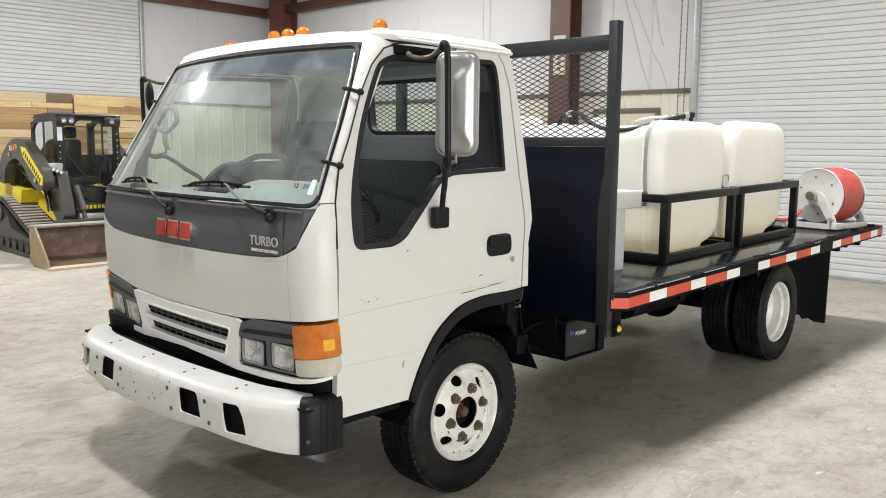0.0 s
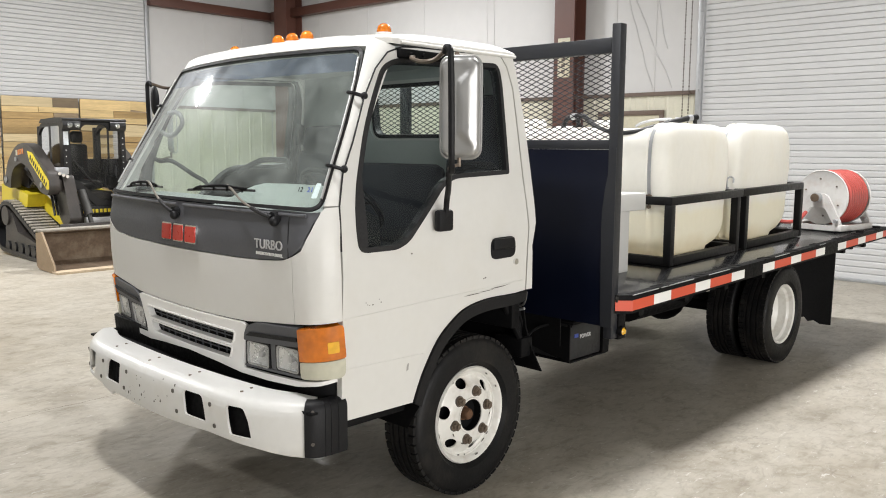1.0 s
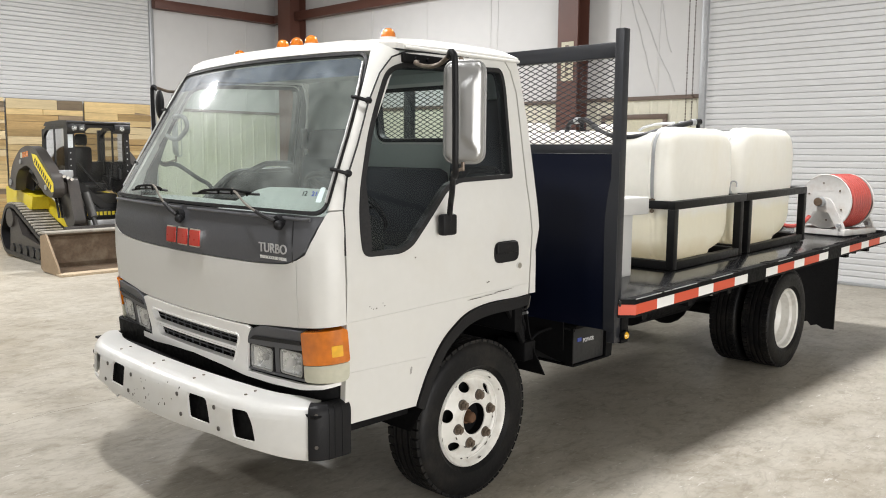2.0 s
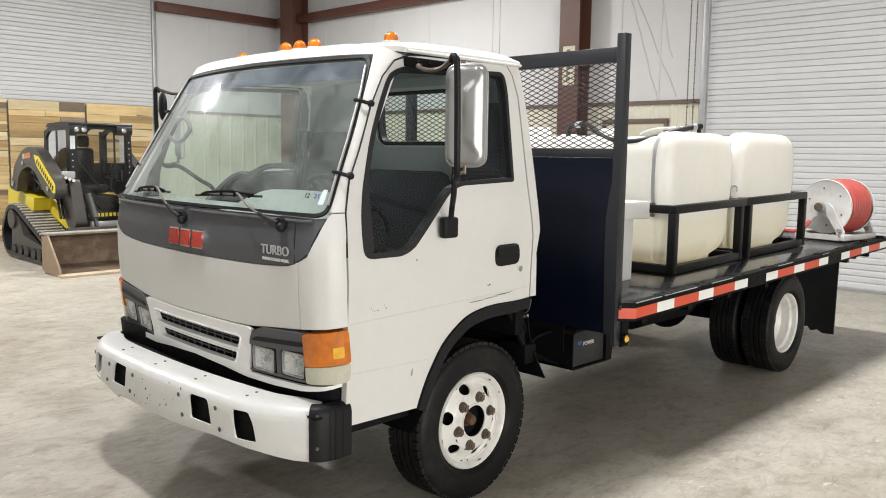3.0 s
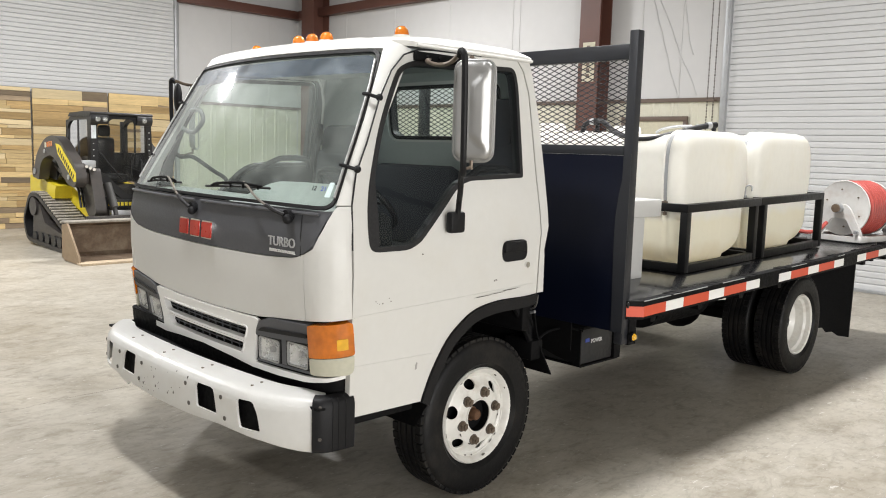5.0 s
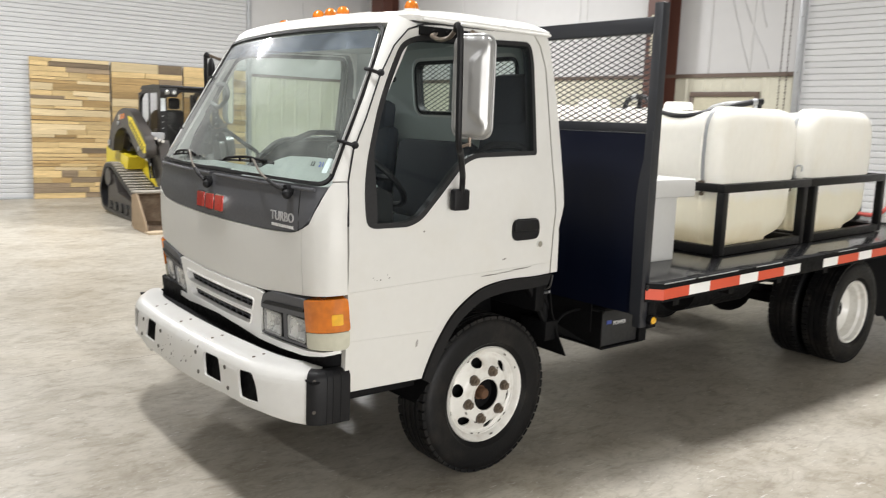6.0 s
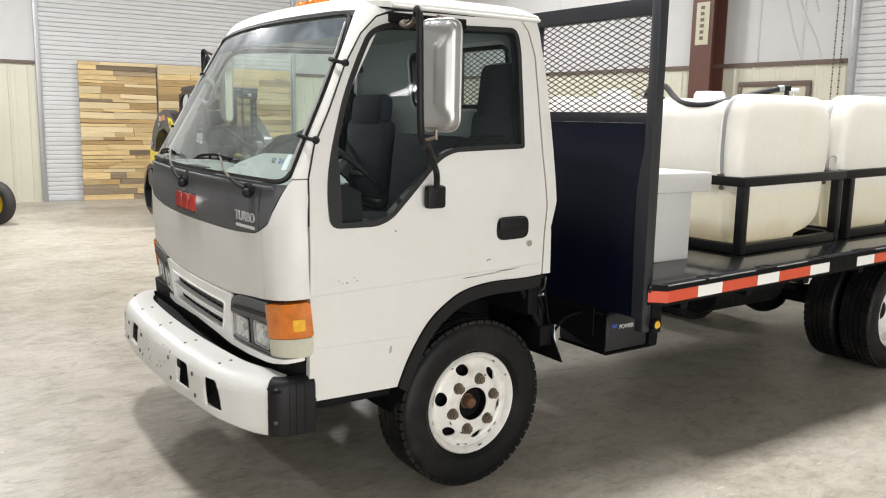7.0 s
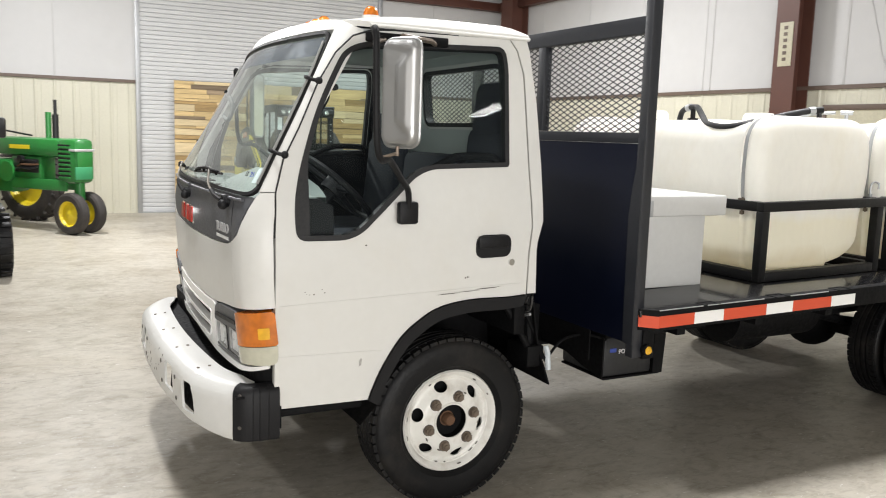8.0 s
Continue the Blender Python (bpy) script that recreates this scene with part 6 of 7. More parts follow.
        for q in ((0, 1, 2, 3), (7, 6, 5, 4), (0, 3, 7, 4), (1, 5, 6, 2)):
            bm.faces.new([v[i] for i in q])
    bmesh.ops.recalc_face_normals(bm, faces=bm.faces)
    return bm


for a, b in ((0.376, PX - PW), (-0.314, 0.314), (-PX + PW, -0.376)):
    ob = part("expanded_mesh", diamond_mesh(a, b, 1.638, 2.057), M["steel"], head, "diamond expanded metal mesh", smooth=False)
    tagged(ob, kind="stuff")
bm = bmesh.new()
rod(bm, (1.15, 0.822, 0.676), (1.204, 0.822, 0.676), 0.028, 20)
ml = part("marker_mount", bm, M["chassis"], truck)
bm = bmesh.new()
lathe(bm, [(0.0, 0.010), (0.012, 0.008), (0.019, 0.0)], Matrix.Translation((1.204, 0.822, 0.676)), 18)
part("side_marker", bm, M["amber_dark"], ml, "round amber side marker")
part("marker_plate", boxm(1.10, 1.186, 0.8035, 0.868, 0.632, 0.765, 0.004), M["chassis"], truck)

# rear mud flaps
for sg in (1, -1):
    fl = [(sg * a, b) for a, b in ((0.60, 0.24), (0.64, 0.21), (0.66, 0.235), (0.70, 0.19), (0.73, 0.20), (0.76, 0.165), (0.80, 0.175), (0.83, 0.14), (0.88, 0.155), (0.93, 0.13), (1.02, 0.135), (1.03, 0.79), (0.60, 0.79))]
    part("mud_flap", skin(fl, lambda x, z: Vector((x, 4.40 + 0.03 * math.sin(x * 9) * (0.8 - z), z)), 0.012, [], [sg * (0.62 + 0.04 * i) for i in range(11)], [0.3, 0.5, 0.7], (0, -1, 0)), M["rubber"], truck, "black rubber mud flap")
    part("flap_bar", boxm(min(sg * 0.45, sg * 1.15), max(sg * 0.45, sg * 1.15), 4.39, 4.44, 0.79, 0.83), M["chassis"], truck)

# --- load on the deck
def rack(y0, y1, inset0, inset1):
    r = thing("tank_rack", "black square-tube steel rack round the tanks", "rack", "tank racks")
    x0, x1, t = -0.93, 0.925, 0.05
    zt, zb = 1.283, DZ
    for x in (x0, x1 - t):
        for y in (y0 + inset0, y1 - t - inset1):
            part("post", raked(boxm(x, x + t, y, y + t, zb, zt - t, 0.003)), M["rack"], r)
        part("top_rail", raked(boxm(x, x + t, y0, y1, zt - t, zt, 0.003)), M["rack"], r)
        part("foot_rail", raked(boxm(x, x + t, y0 + inset0 + t, y1 - inset1 - t, zb, zb + t, 0.003)), M["rack"], r)
    for y in (y0 + inset0, y1 - t - inset1):
        part("end_rail", raked(boxm(x0 + t, x1 - t, y, y + t, zt - t, zt, 0.003)), M["rack"], r)
        part("end_foot", raked(boxm(x0 + t, x1 - t, y, y + t, zb, zb + t, 0.003)), M["rack"], r)
    for k in range(3):
        y = y0 + 0.25 + 0.28 * k
        part("slat", raked(boxm(x0 + t, x1 - t, y, y + 0.05, zb, zb + 0.012, 0.003)), M["rack"], r)
    return r


rack(1.790, 2.798, 0.0, 0.040)
RACK_B = rack(2.800, 3.895, 0.045, 0.0)


def tank(y0, y1, zt):
    tk = thing("poly_tank", "milky white polyethylene tank with amber stains", "tank", "spray tanks")
    zb = DZ + dz((y0 + y1) / 2) + 0.014
    yc, hw = (y0 + y1) / 2, (y1 - y0) / 2
    bm = bmesh.new()
    # loaf section over (y, z), swept across the deck
    sec = rounded([(-0.065, zb), (0.140, zb), (0.148, zb + 0.028), (0.31, zb + 0.066), (hw - 0.052, zb + 0.14), (hw - 0.045, zb + 0.33), (hw, zb + 0.50), (hw - 0.012, zt), (-hw + 0.012, zt), (-hw, zb + 0.50), (-hw + 0.030, zb + 0.30), (-hw + 0.048, zb + 0.040), (-hw + 0.12, zb + 0.010), (-0.072, zb + 0.006)], [0.01, 0.01, 0.01, 0.05, 0.06, 0.08, 0.12, 0.27, 0.27, 0.12, 0.08, 0.035, 0.03, 0.01], 6)
    zm, hh = (zb + zt) / 2, (zt - zb) / 2

    def shrunk(d):
        return [(a * (1 - d / hw), zm + (b - zm) * (1 - d / hh)) for a, b in sec]

    # between the straps the body sits lower and its shoulders are rounder
    def body(drop):
        return [(a * 0.99, b - (drop + 0.03 * (a / hw) ** 2) * min(max((b - zt + 0.45) / 0.40, 0.0), 1.0)) for a, b in sec]

    rings = []
    prof = [(0.8745, 0.40), (0.874, 0.28), (0.872, 0.16), (0.869, 0.090), (0.864, 0.055), (0.850, 0.026), (0.825, 0.008), (0.795, 0.0), (0.770, 0.0), (0.764, 0.008), (0.736, 0.008), (0.730, 0.0), (0.716, -0.012), (0.45, -0.030), (0.15, -0.012)]
    for x, d in [(-a, b) for a, b in prof] + [(a, b) for a, b in reversed(prof)]:
        rings.append([bm.verts.new((x, yc + a, b)) for a, b in (body(-d) if d < 0 else shrunk(d))])
    for a, b in zip(rings, rings[1:]):
        for i in range(len(sec)):
            bm.faces.new((a[i], a[(i + 1) % len(sec)], b[(i + 1) % len(sec)], b[i]))
    for r, x in ((rings[0], -0.8747), (rings[-1], 0.8747)):
        c = bm.verts.new((x, yc, (zb + zt) / 2))
        for i in range(len(sec)):
            bm.faces.new((r[i], r[(i + 1) % len(sec)], c))
    bmesh.ops.recalc_face_normals(bm, faces=bm.faces)
    part("tank_body", bm, M["poly"], tk, sharp=1.2)
    # steel straps in the grooves
    for s in (0.75, -0.75):
        bm = bmesh.new()
        st = [p for p in inset_poly(sec, 0.006) if p[1] > 1.30]
        st = sorted([p for p in st if p[0] < 0], key=lambda p: p[1]) + sorted([p for p in st if p[0] >= 0], key=lambda p: -p[1])
        a, b = ([bm.verts.new((s + o, yc + p, q)) for p, q in st] for o in (-0.012, 0.012))
        for i in range(len(st) - 1):
            bm.faces.new((a[i], a[i + 1], b[i + 1], b[i]))
        strap = part("strap", bm, M["galv"], tk, "grey steel strap")
        for p, q in (st[0], st[-1]):
            bm = bmesh.new()
            rod(bm, (s, yc + p, 1.225), (s, yc + p, q + 0.012), 0.006, 8)
            rod(bm, (s, yc + p, 1.228), (s, yc + p, 1.246), 0.013, 6)
            box(bm, s - 0.022, s + 0.022, yc + p - 0.014, yc + p + 0.014, q - 0.004, q + 0.006, 0.002)
            part("strap_bolt", bm, M["nut"], strap, "rusty strap tensioning bolt")
    bm = bmesh.new()
    lathe(bm, [(0.0, 0.05), (0.10, 0.05), (0.115, 0.03), (0.12, -0.01)], Matrix.Translation((-0.52, yc, zt)) @ pose(0, 0, 0, 0, -90, 0), 24)
    part("lid", bm, M["poly"], tk, "white screw lid")
    return tk


bm = bmesh.new()
tube(bm, spline([(0.80, 2.80, 1.325), (0.80, 2.80, 1.385), (0.815, 2.81, 1.405), (0.835, 2.82, 1.395), (0.835, 2.82, 1.365)], 5), 0.006, 7)
rod(bm, (0.80, 2.80, 1.310), (0.80, 2.80, 1.335), 0.012, 8)
part("wire_hook", bm, M["galv"], RACK_B, "small bright hook on the rack rail")
T1 = tank(1.800, 2.715, 1.760)
T2 = tank(2.815, 3.785, 1.782)

bm = bmesh.new()
tube(bm, spline([(-0.183, 2.20, 1.735), (-0.162, 2.20, 1.794), (-0.12, 2.19, 1.815), (-0.077, 2.18, 1.821), (0.0, 2.16, 1.824), (0.055, 2.13, 1.812), (0.169, 2.06, 1.759), (0.342, 1.93, 1.712), (0.497, 1.89, 1.694), (0.605, 1.90, 1.702), (0.645, 1.98, 1.726), (0.69, 2.08, 1.752), (0.721, 2.17, 1.775), (0.756, 2.27, 1.795), (0.768, 2.30, 1.799)], 5), 0.018, 10)
hose = tagged(part("suction_hose", bm, M["rubber"], None, sharp=1.0), "black rubber hose lying across the tank tops", "hose")
bm = bmesh.new()
rod(bm, (0.756, 2.27, 1.795), (0.768, 2.30, 1.799), 0.022, 12)
part("hose_clamp", bm, M["galv"], hose, "bright hose clamp")
bm = bmesh.new()
rod(bm, (0.764, 2.30, 1.798), (0.782, 2.345, 1.803), 0.020, 12)
rod(bm, (0.776, 2.33, 1.74), (0.776, 2.33, 1.800), 0.014, 10)
part("hose_fitting", bm, M["rack"], hose)
bm = bmesh.new()
rod(bm, (-0.095, 2.185, 1.82), (-0.055, 2.175, 1.824), 0.023, 12)
part("hose_clamp", bm, M["galv"], hose, "bright hose clamp")
bm = bmesh.new()
rod(bm, (-0.03, 2.17, 1.70), (-0.03, 2.17, 1.815), 0.016, 12)
rod(bm, (-0.03, 2.17, 1.735), (-0.03, 2.17, 1.755), 0.032, 8)
part("hose_fitting", bm, M["rack"], hose)

jb = thing("job_box", "white painted steel job box with overhanging lid", "tool box")
part("body", boxm(0.26, 0.815, 1.10, 1.495, DZ + dz(1.1), 1.235, 0.008), M["boxwhite"], jb)
part("lid", boxm(0.22, 0.87, 1.06, 1.582, 1.236, 1.338, 0.010), M["boxwhite"], jb)
part("latch", boxm(0.8702, 0.876, 1.072, 1.090, 1.236, 1.316, 0.002), M["galv"], jb)

# hose reel
rl = thing("hose_reel", "white steel hose reel wound with red hose", "hose reel")
rl.matrix_world = Matrix.Translation((0.88, 4.47, DZ + dz(4.4))) @ Matrix.Rotation(radians(80), 4, "Z")
HZ = 0.272
ax = Matrix.Translation((0, 0, HZ))
for x in (-0.02, 0.34):
    bm = bmesh.new()
    lathe(bm, [(0.0, -0.004), (0.215, -0.004), (0.225, -0.010), (0.23, 0.0), (0.225, 0.010), (0.215, 0.004), (0.0, 0.004)], ax @ Matrix.Translation((x, 0, 0)), 44)
    fl_ = part("flange", bm, M["reelwhite"], rl, "white round reel flange")
    for k in range(6):
        a = 0.4 + k * math.pi / 3
        bm = bmesh.new()
        rod(bm, ax @ Vector((x - 0.010, 0.155 * math.cos(a), 0.155 * math.sin(a))), ax @ Vector((x - 0.003, 0.155 * math.cos(a), 0.155 * math.sin(a))), 0.0075, 8)
        part("flange_bolt", bm, M["nut"], fl_)
bm = bmesh.new()
wound = []
for L in range(4):
    turns = range(8 * 26) if L % 2 == 0 else range(8 * 26, 0, -1)
    for k in turns:
        r, a = 0.105 + 0.036 * L, 2 * math.pi * (k if L % 2 == 0 else -k) / 26
        wound.append(ax @ Vector((0.02 + 0.036 * k / 26, r * math.cos(a), r * math.sin(a))))
tube(bm, wound, 0.018, 7)
part("hose_coil", bm, M["hose_red"], rl, "coiled red rubber hose", sharp=2.0)
bm = bmesh.new()
rod(bm, (-0.12, 0, HZ), (0.42, 0, HZ), 0.028, 16)
rod(bm, (-0.13, 0, HZ), (-0.08, 0, HZ), 0.04, 12)
part("axle", bm, M["galv"], rl)
for x in (-0.085, 0.385):
    outer = rounded([(-0.215, 0.0), (0.215, 0.0), (0.205, 0.075), (0.075, HZ + 0.035), (-0.075, HZ + 0.035), (-0.205, 0.075)], [0.01, 0.01, 0.03, 0.05, 0.05, 0.03], 4)
    inner = rounded([(-0.150, 0.045), (0.150, 0.045), (0.062, 0.190), (-0.062, 0.190)], 0.02, 4)
    st = part("stand", skin(outer, lambda y, z, x=x: Vector((x, y, z)), 0.022, [inner], [], [], (-1, 0, 0)), M["reelwhite"], rl, "white plate stand with a cut-out")
    bm = bmesh.new()
    rod(bm, (x - 0.06, 0, HZ), (x + 0.03, 0, HZ), 0.034, 16)
    part("bearing", bm, M["bucket"], st, "rusty bearing boss")
    for sgn in (1, -1):
        bm = bmesh.new()
        rod(bm, (x - 0.03, sgn * 0.17, 0.085), (x, sgn * 0.17, 0.085), 0.016, 10)
        part("stand_bolt", bm, M["galv"], st)
bm = bmesh.new()
for sgn in (1, -1):
    box(bm, -0.10, 0.42, sgn * 0.195 - 0.025, sgn * 0.195 + 0.025, 0.002, 0.052, 0.006)
part("base", bm, M["reelwhite"], rl)
part("base_pad", boxm(-0.115, 0.43, -0.23, 0.23, 0.0, 0.0018), M["rack"], rl)

pump = thing("transfer_pump", "small black petrol pump with a blue cover", "pump")
zp = DZ + dz(4.0)
part("pump_base", boxm(0.42, 0.70, 3.99, 4.20, zp, zp + 0.03, 0.004), M["rack"], pump)
part("pump_body", boxm(0.46, 0.66, 4.01, 4.17, zp + 0.03, zp + 0.24, 0.03), M["blackpl"], pump)
part("pump_cover", boxm(0.45, 0.62, 4.00, 4.18, zp + 0.242, zp + 0.34, 0.03), M["blue"], pump, "dark blue cover")
bm = bmesh.new()
tube(bm, spline([(0.62, 4.0, zp + 0.12), (0.74, 4.02, zp + 0.09), (0.80, 4.14, zp + 0.10), (0.82, 4.26, zp + 0.16)], 5), 0.016, 8)
part("feed_hose", bm, M["hose_red"], pump, "short red hose")

bm = bmesh.new()
rod(bm, (0.02, 3.56, 1.76), (0.02, 3.56, 1.84), 0.013, 12)
rod(bm, (-0.01, 3.535, 1.842), (0.05, 3.585, 1.842), 0.016, 12)
part("tank_fitting", bm, M["galv"], T2, "metal pipe fitting on the tank top")
bm = bmesh.new()
tube(bm, spline([(-0.04, 3.52, 1.842), (-0.16, 3.46, 1.835), (-0.26, 3.42, 1.81), (-0.30, 3.40, 1.78)], 4), 0.012, 8)
part("vent_pipe", bm, M["galv"], T2, "thin grey vent pipe")

# ---------------------------------------------------------------- compact track loader
ldr = thing("track_loader", "charcoal and yellow compact track loader with a worn bucket", "loader")


def extrude_y(poly, y0, y1):
    """A closed (x, z) outline drawn out from y0 to y1."""
    bm = bmesh.new()
    a = [bm.verts.new((x, y0, z)) for x, z in poly]
    b = [bm.verts.new((x, y1, z)) for x, z in poly]
    n = len(poly)
    for i in range(n):
        bm.faces.new((a[i], a[(i + 1) % n], b[(i + 1) % n], b[i]))
    bm.faces.new(a)
    bm.faces.new(list(reversed(b)))
    bmesh.ops.recalc_face_normals(bm, faces=bm.faces)
    return bm


TRACK = rounded([(-9.75, 0.06), (-8.35, 0.0), (-8.12, 0.10), (-8.16, 0.30), (-9.30, 0.79), (-9.62, 0.78), (-9.92, 0.35)], [0.12, 0.10, 0.08, 0.10, 0.10, 0.15, 0.15], 5)
for y0, y1 in ((1.47, 1.86), (2.56, 2.95)):
    inner = inset_poly(TRACK, 0.055)
    bm = bmesh.new()
    n = len(TRACK)
    ra = [[bm.verts.new((x, y, z)) for x, z in pl] for pl in (TRACK, inner) for y in (y0, y1)]
    for i in range(n):
        j = (i + 1) % n
        for p, q in ((0, 1), (3, 2), (2, 0), (1, 3)):
            bm.faces.new((ra[p][i], ra[p][j], ra[q][j], ra[q][i]))
    bmesh.ops.recalc_face_normals(bm, faces=bm.faces)
    tr = part("track", bm, M["loaderblack"], ldr, "black rubber track with dusty lugs")
    # lugs along the outside
    P = [Vector((x, 0, z)) for x, z in TRACK] + [Vector((TRACK[0][0], 0, TRACK[0][1]))]
    d, nxt = 0.0, 0.0
    for a, b in zip(P, P[1:]):
        L = (b - a).length
        while nxt < d + L and L > 0:
            c = a + (b - a) * ((nxt - d) / L)
            t = (b - a).normalized()
            ang = math.atan2(t.z, t.x)
            m = Matrix.Translation((c.x, 0, c.z)) @ Matrix.Rotation(-ang, 4, "Y")
            part("lug", boxm(-0.022, 0.022, y0 + 0.01, y1 - 0.01, -0.022, 0.004, 0.004, m), M["trackdust"], tr)
            nxt += 0.085
        d += L
    fr_y0, fr_y1 = y0 + 0.04, y1 - 0.02
    bm = extrude_y([(-9.60, 0.16), (-8.40, 0.12), (-8.36, 0.24), (-9.1, 0.36), (-9.3, 0.62), (-9.55, 0.60)], fr_y0, fr_y1)
    part("track_frame", bm, M["loader"], ldr, "charcoal track frame")
    for x in (-9.45, -9.2, -8.95, -8.70, -8.48):
        bm = bmesh.new()
        rod(bm, (x, y0 + 0.01, 0.13), (x, y1 - 0.01, 0.12), 0.085, 16)
        part("track_roller", bm, M["loaderblack"], ldr)
    bm = bmesh.new()
    rod(bm, (-9.50, y0 + 0.01, 0.58), (-9.50, y1 - 0.01, 0.58), 0.14, 20)
    part("drive_sprocket", bm, M["loader"], ldr)
part("lower_body", boxm(-9.75, -8.25, 1.88, 2.54, 0.30, 0.95, 0.03), M["loader"], ldr)
part("rear_body", extrude_y([(-10.0, 0.70), (-9.0, 0.72), (-8.95, 0.90), (-9.35, 0.96), (-9.5, 1.02), (-9.98, 1.02)], 1.62, 2.80), M["yellow"], ldr, "yellow engine body")
# black block added to paint the shadow under the lift arm's arch
part("engine_hood", extrude_y(rounded([(-9.95, 1.022), (-9.45, 1.022), (-9.05, 0.98), (-9.05, 1.20), (-9.40, 1.32), (-9.88, 1.28)], 0.03, 3), 1.68, 2.74), M["loaderblack"], ldr, "black block painting the shadow under the lift arm")
part("side_skirt", extrude_y([(-9.2, 0.72), (-8.2, 0.40), (-8.2, 0.55), (-8.9, 0.98)], 1.86, 1.90), M["yellow"], ldr)

# cab: open frame with glass on all sides
CX0, CX1, CY0, CY1 = -9.00, -8.12, 1.80, 2.66
part("cab_roof", extrude_y(rounded([(CX0 + 0.12, 1.90), (CX1 + 0.01, 1.90), (CX1 + 0.06, 1.935), (CX1 + 0.05, 1.965), (CX1 - 0.2, 1.972), (CX0 + 0.20, 1.955)], 0.02, 3), CY0 - 0.015, CY1 + 0.015), M["loaderblack"], ldr, "thin black cab roof")
side_out = rounded([(CX0, 0.98), (CX1 - 0.01, 0.98), (CX1 - 0.01, 1.92), (CX0 + 0.16, 1.905), (CX0 + 0.02, 1.80), (CX0, 1.60)], [0.02, 0.02, 0.03, 0.07, 0.07, 0.05], 4)
side_in = rounded([(CX0 + 0.05, 1.20), (CX1 - 0.10, 1.12), (CX1 - 0.10, 1.86), (CX0 + 0.19, 1.85), (CX0 + 0.07, 1.77)], [0.05, 0.03, 0.03, 0.05, 0.05], 4)
for y, o in ((CY0, -1), (CY1, 1)):
    cs = part("cab_side", skin(side_out, lambda x, z, y=y: Vector((x, y, z)), 0.045, [side_in], [], [], (0, o, 0)), M["loaderblack"], ldr, "black cab side frame with rounded corners")
    pane = part("side_glass", skin(inset_poly(side_in, -0.004), lambda x, z, y=y, o=o: Vector((x, y - 0.02 * o, z))), G["guarded" if o < 0 else "tinted"], cs, "dark side glass")
    pane.visible_shadow = False
    part("side_bar", boxm(-8.60, -8.575, min(y - 0.01 * o, y - 0.03 * o), max(y - 0.01 * o, y - 0.03 * o), 1.15, 1.86), M["loaderblack"], cs)
for y in (CY0, CY1 - 0.07):
    part("cab_post", boxm(CX0, CX0 + 0.06, y, y + 0.07, 0.95, 1.86, 0.01), M["loaderblack"], ldr)
part("cab_back", boxm(CX0 + 0.065, CX0 + 0.09, CY0 + 0.05, CY1 - 0.05, 0.95, 1.40, 0.01), M["loaderblack"], ldr)
part("door_lower", boxm(CX1 - 0.04, CX1 - 0.005, CY0 + 0.07, CY1 - 0.07, 0.62, 0.80, 0.01), M["loaderblack"], ldr)
DOOR = [(1.895, 1.80), (2.03, 1.80), (2.09, 1.875), (2.38, 1.875), (2.44, 1.80), (2.585, 1.80), (2.62, 1.30), (2.55, 0.90), (2.48, 0.83), (2.29, 0.83), (1.99, 1.11), (1.90, 1.16)]
door_in = rounded(DOOR, [0.03, 0.04, 0.04, 0.04, 0.04, 0.03, 0.08, 0.06, 0.03, 0.05, 0.06, 0.03], 5)
door_out = rounded([(1.80, 1.91), (2.66, 1.92), (2.685, 1.12), (2.62, 0.76), (2.22, 0.76), (1.93, 1.02), (1.80, 1.05)], 0.03, 4)
part("door_frame", skin(door_out, lambda y, z: Vector((CX1 + 0.020, y, z)), 0.03, [door_in], [], [], (1, 0, 0)), M["loaderblack"], ldr, "black cab door frame")
dg = part("door_glass", skin(inset_poly(door_in, -0.006), lambda y, z: Vector((CX1 + 0.006 + 0.03 * math.sin((y - 1.8) * 3.5), y, z)), 0.0, [], [1.9 + 0.06 * k for k in range(12)], [0.9 + 0.12 * k for k in range(8)]), G["tinted"], ldr, "curved dark door glass")
dg.visible_shadow = False
part("seat", boxm(-8.72, -8.34, 2.04, 2.44, 0.98, 1.10, 0.04), M["loaderblack"], ldr)
part("seat_back", boxm(-8.80, -8.70, 2.10, 2.40, 1.08, 1.62, 0.05), M["loaderblack"], ldr)
part("seat_headrest", boxm(-8.79, -8.71, 2.16, 2.34, 1.63, 1.80, 0.04), M["loaderblack"], ldr)
for y in (1.96, 2.50):
    bm = bmesh.new()
    tube(bm, [(-8.42, y, 1.0), (-8.40, y, 1.28), (-8.36, y + 0.02, 1.40)], 0.022, 8)
    part("control_lever", bm, M["loaderblack"], ldr)
for y0, y1 in ((CY0 - 0.01, 2.035), (2.445, CY1 + 0.01)):
    part("lamp_pod", extrude_y(rounded([(CX1 - 0.03, 1.80), (CX1 + 0.035, 1.80), (CX1 + 0.065, 1.86), (CX1 + 0.05, 1.93), (CX1 - 0.03, 1.93)], 0.015, 3), y0, y1), M["loaderblack"], ldr, "black pod over the cab door")
for y in (1.885, 1.985, 2.545):
    bm = bmesh.new()
    lathe(bm, [(0.0, 0.02), (0.030, 0.015), (0.040, 0.0), (0.040, -0.03)], Matrix.Translation((CX1 + 0.062, y, 1.865)), 16)
    part("work_lamp", bm, M["lampglass"], ldr, "round clear work lamp")
bm = bmesh.new()
tube(bm, spline([(CX1 + 0.02, 1.93, 1.40), (CX1 + 0.03, 2.10, 1.18), (CX1 + 0.02, 2.25, 1.02)], 4), 0.012, 6)
part("wiper_arm", bm, M["loaderblack"], ldr)
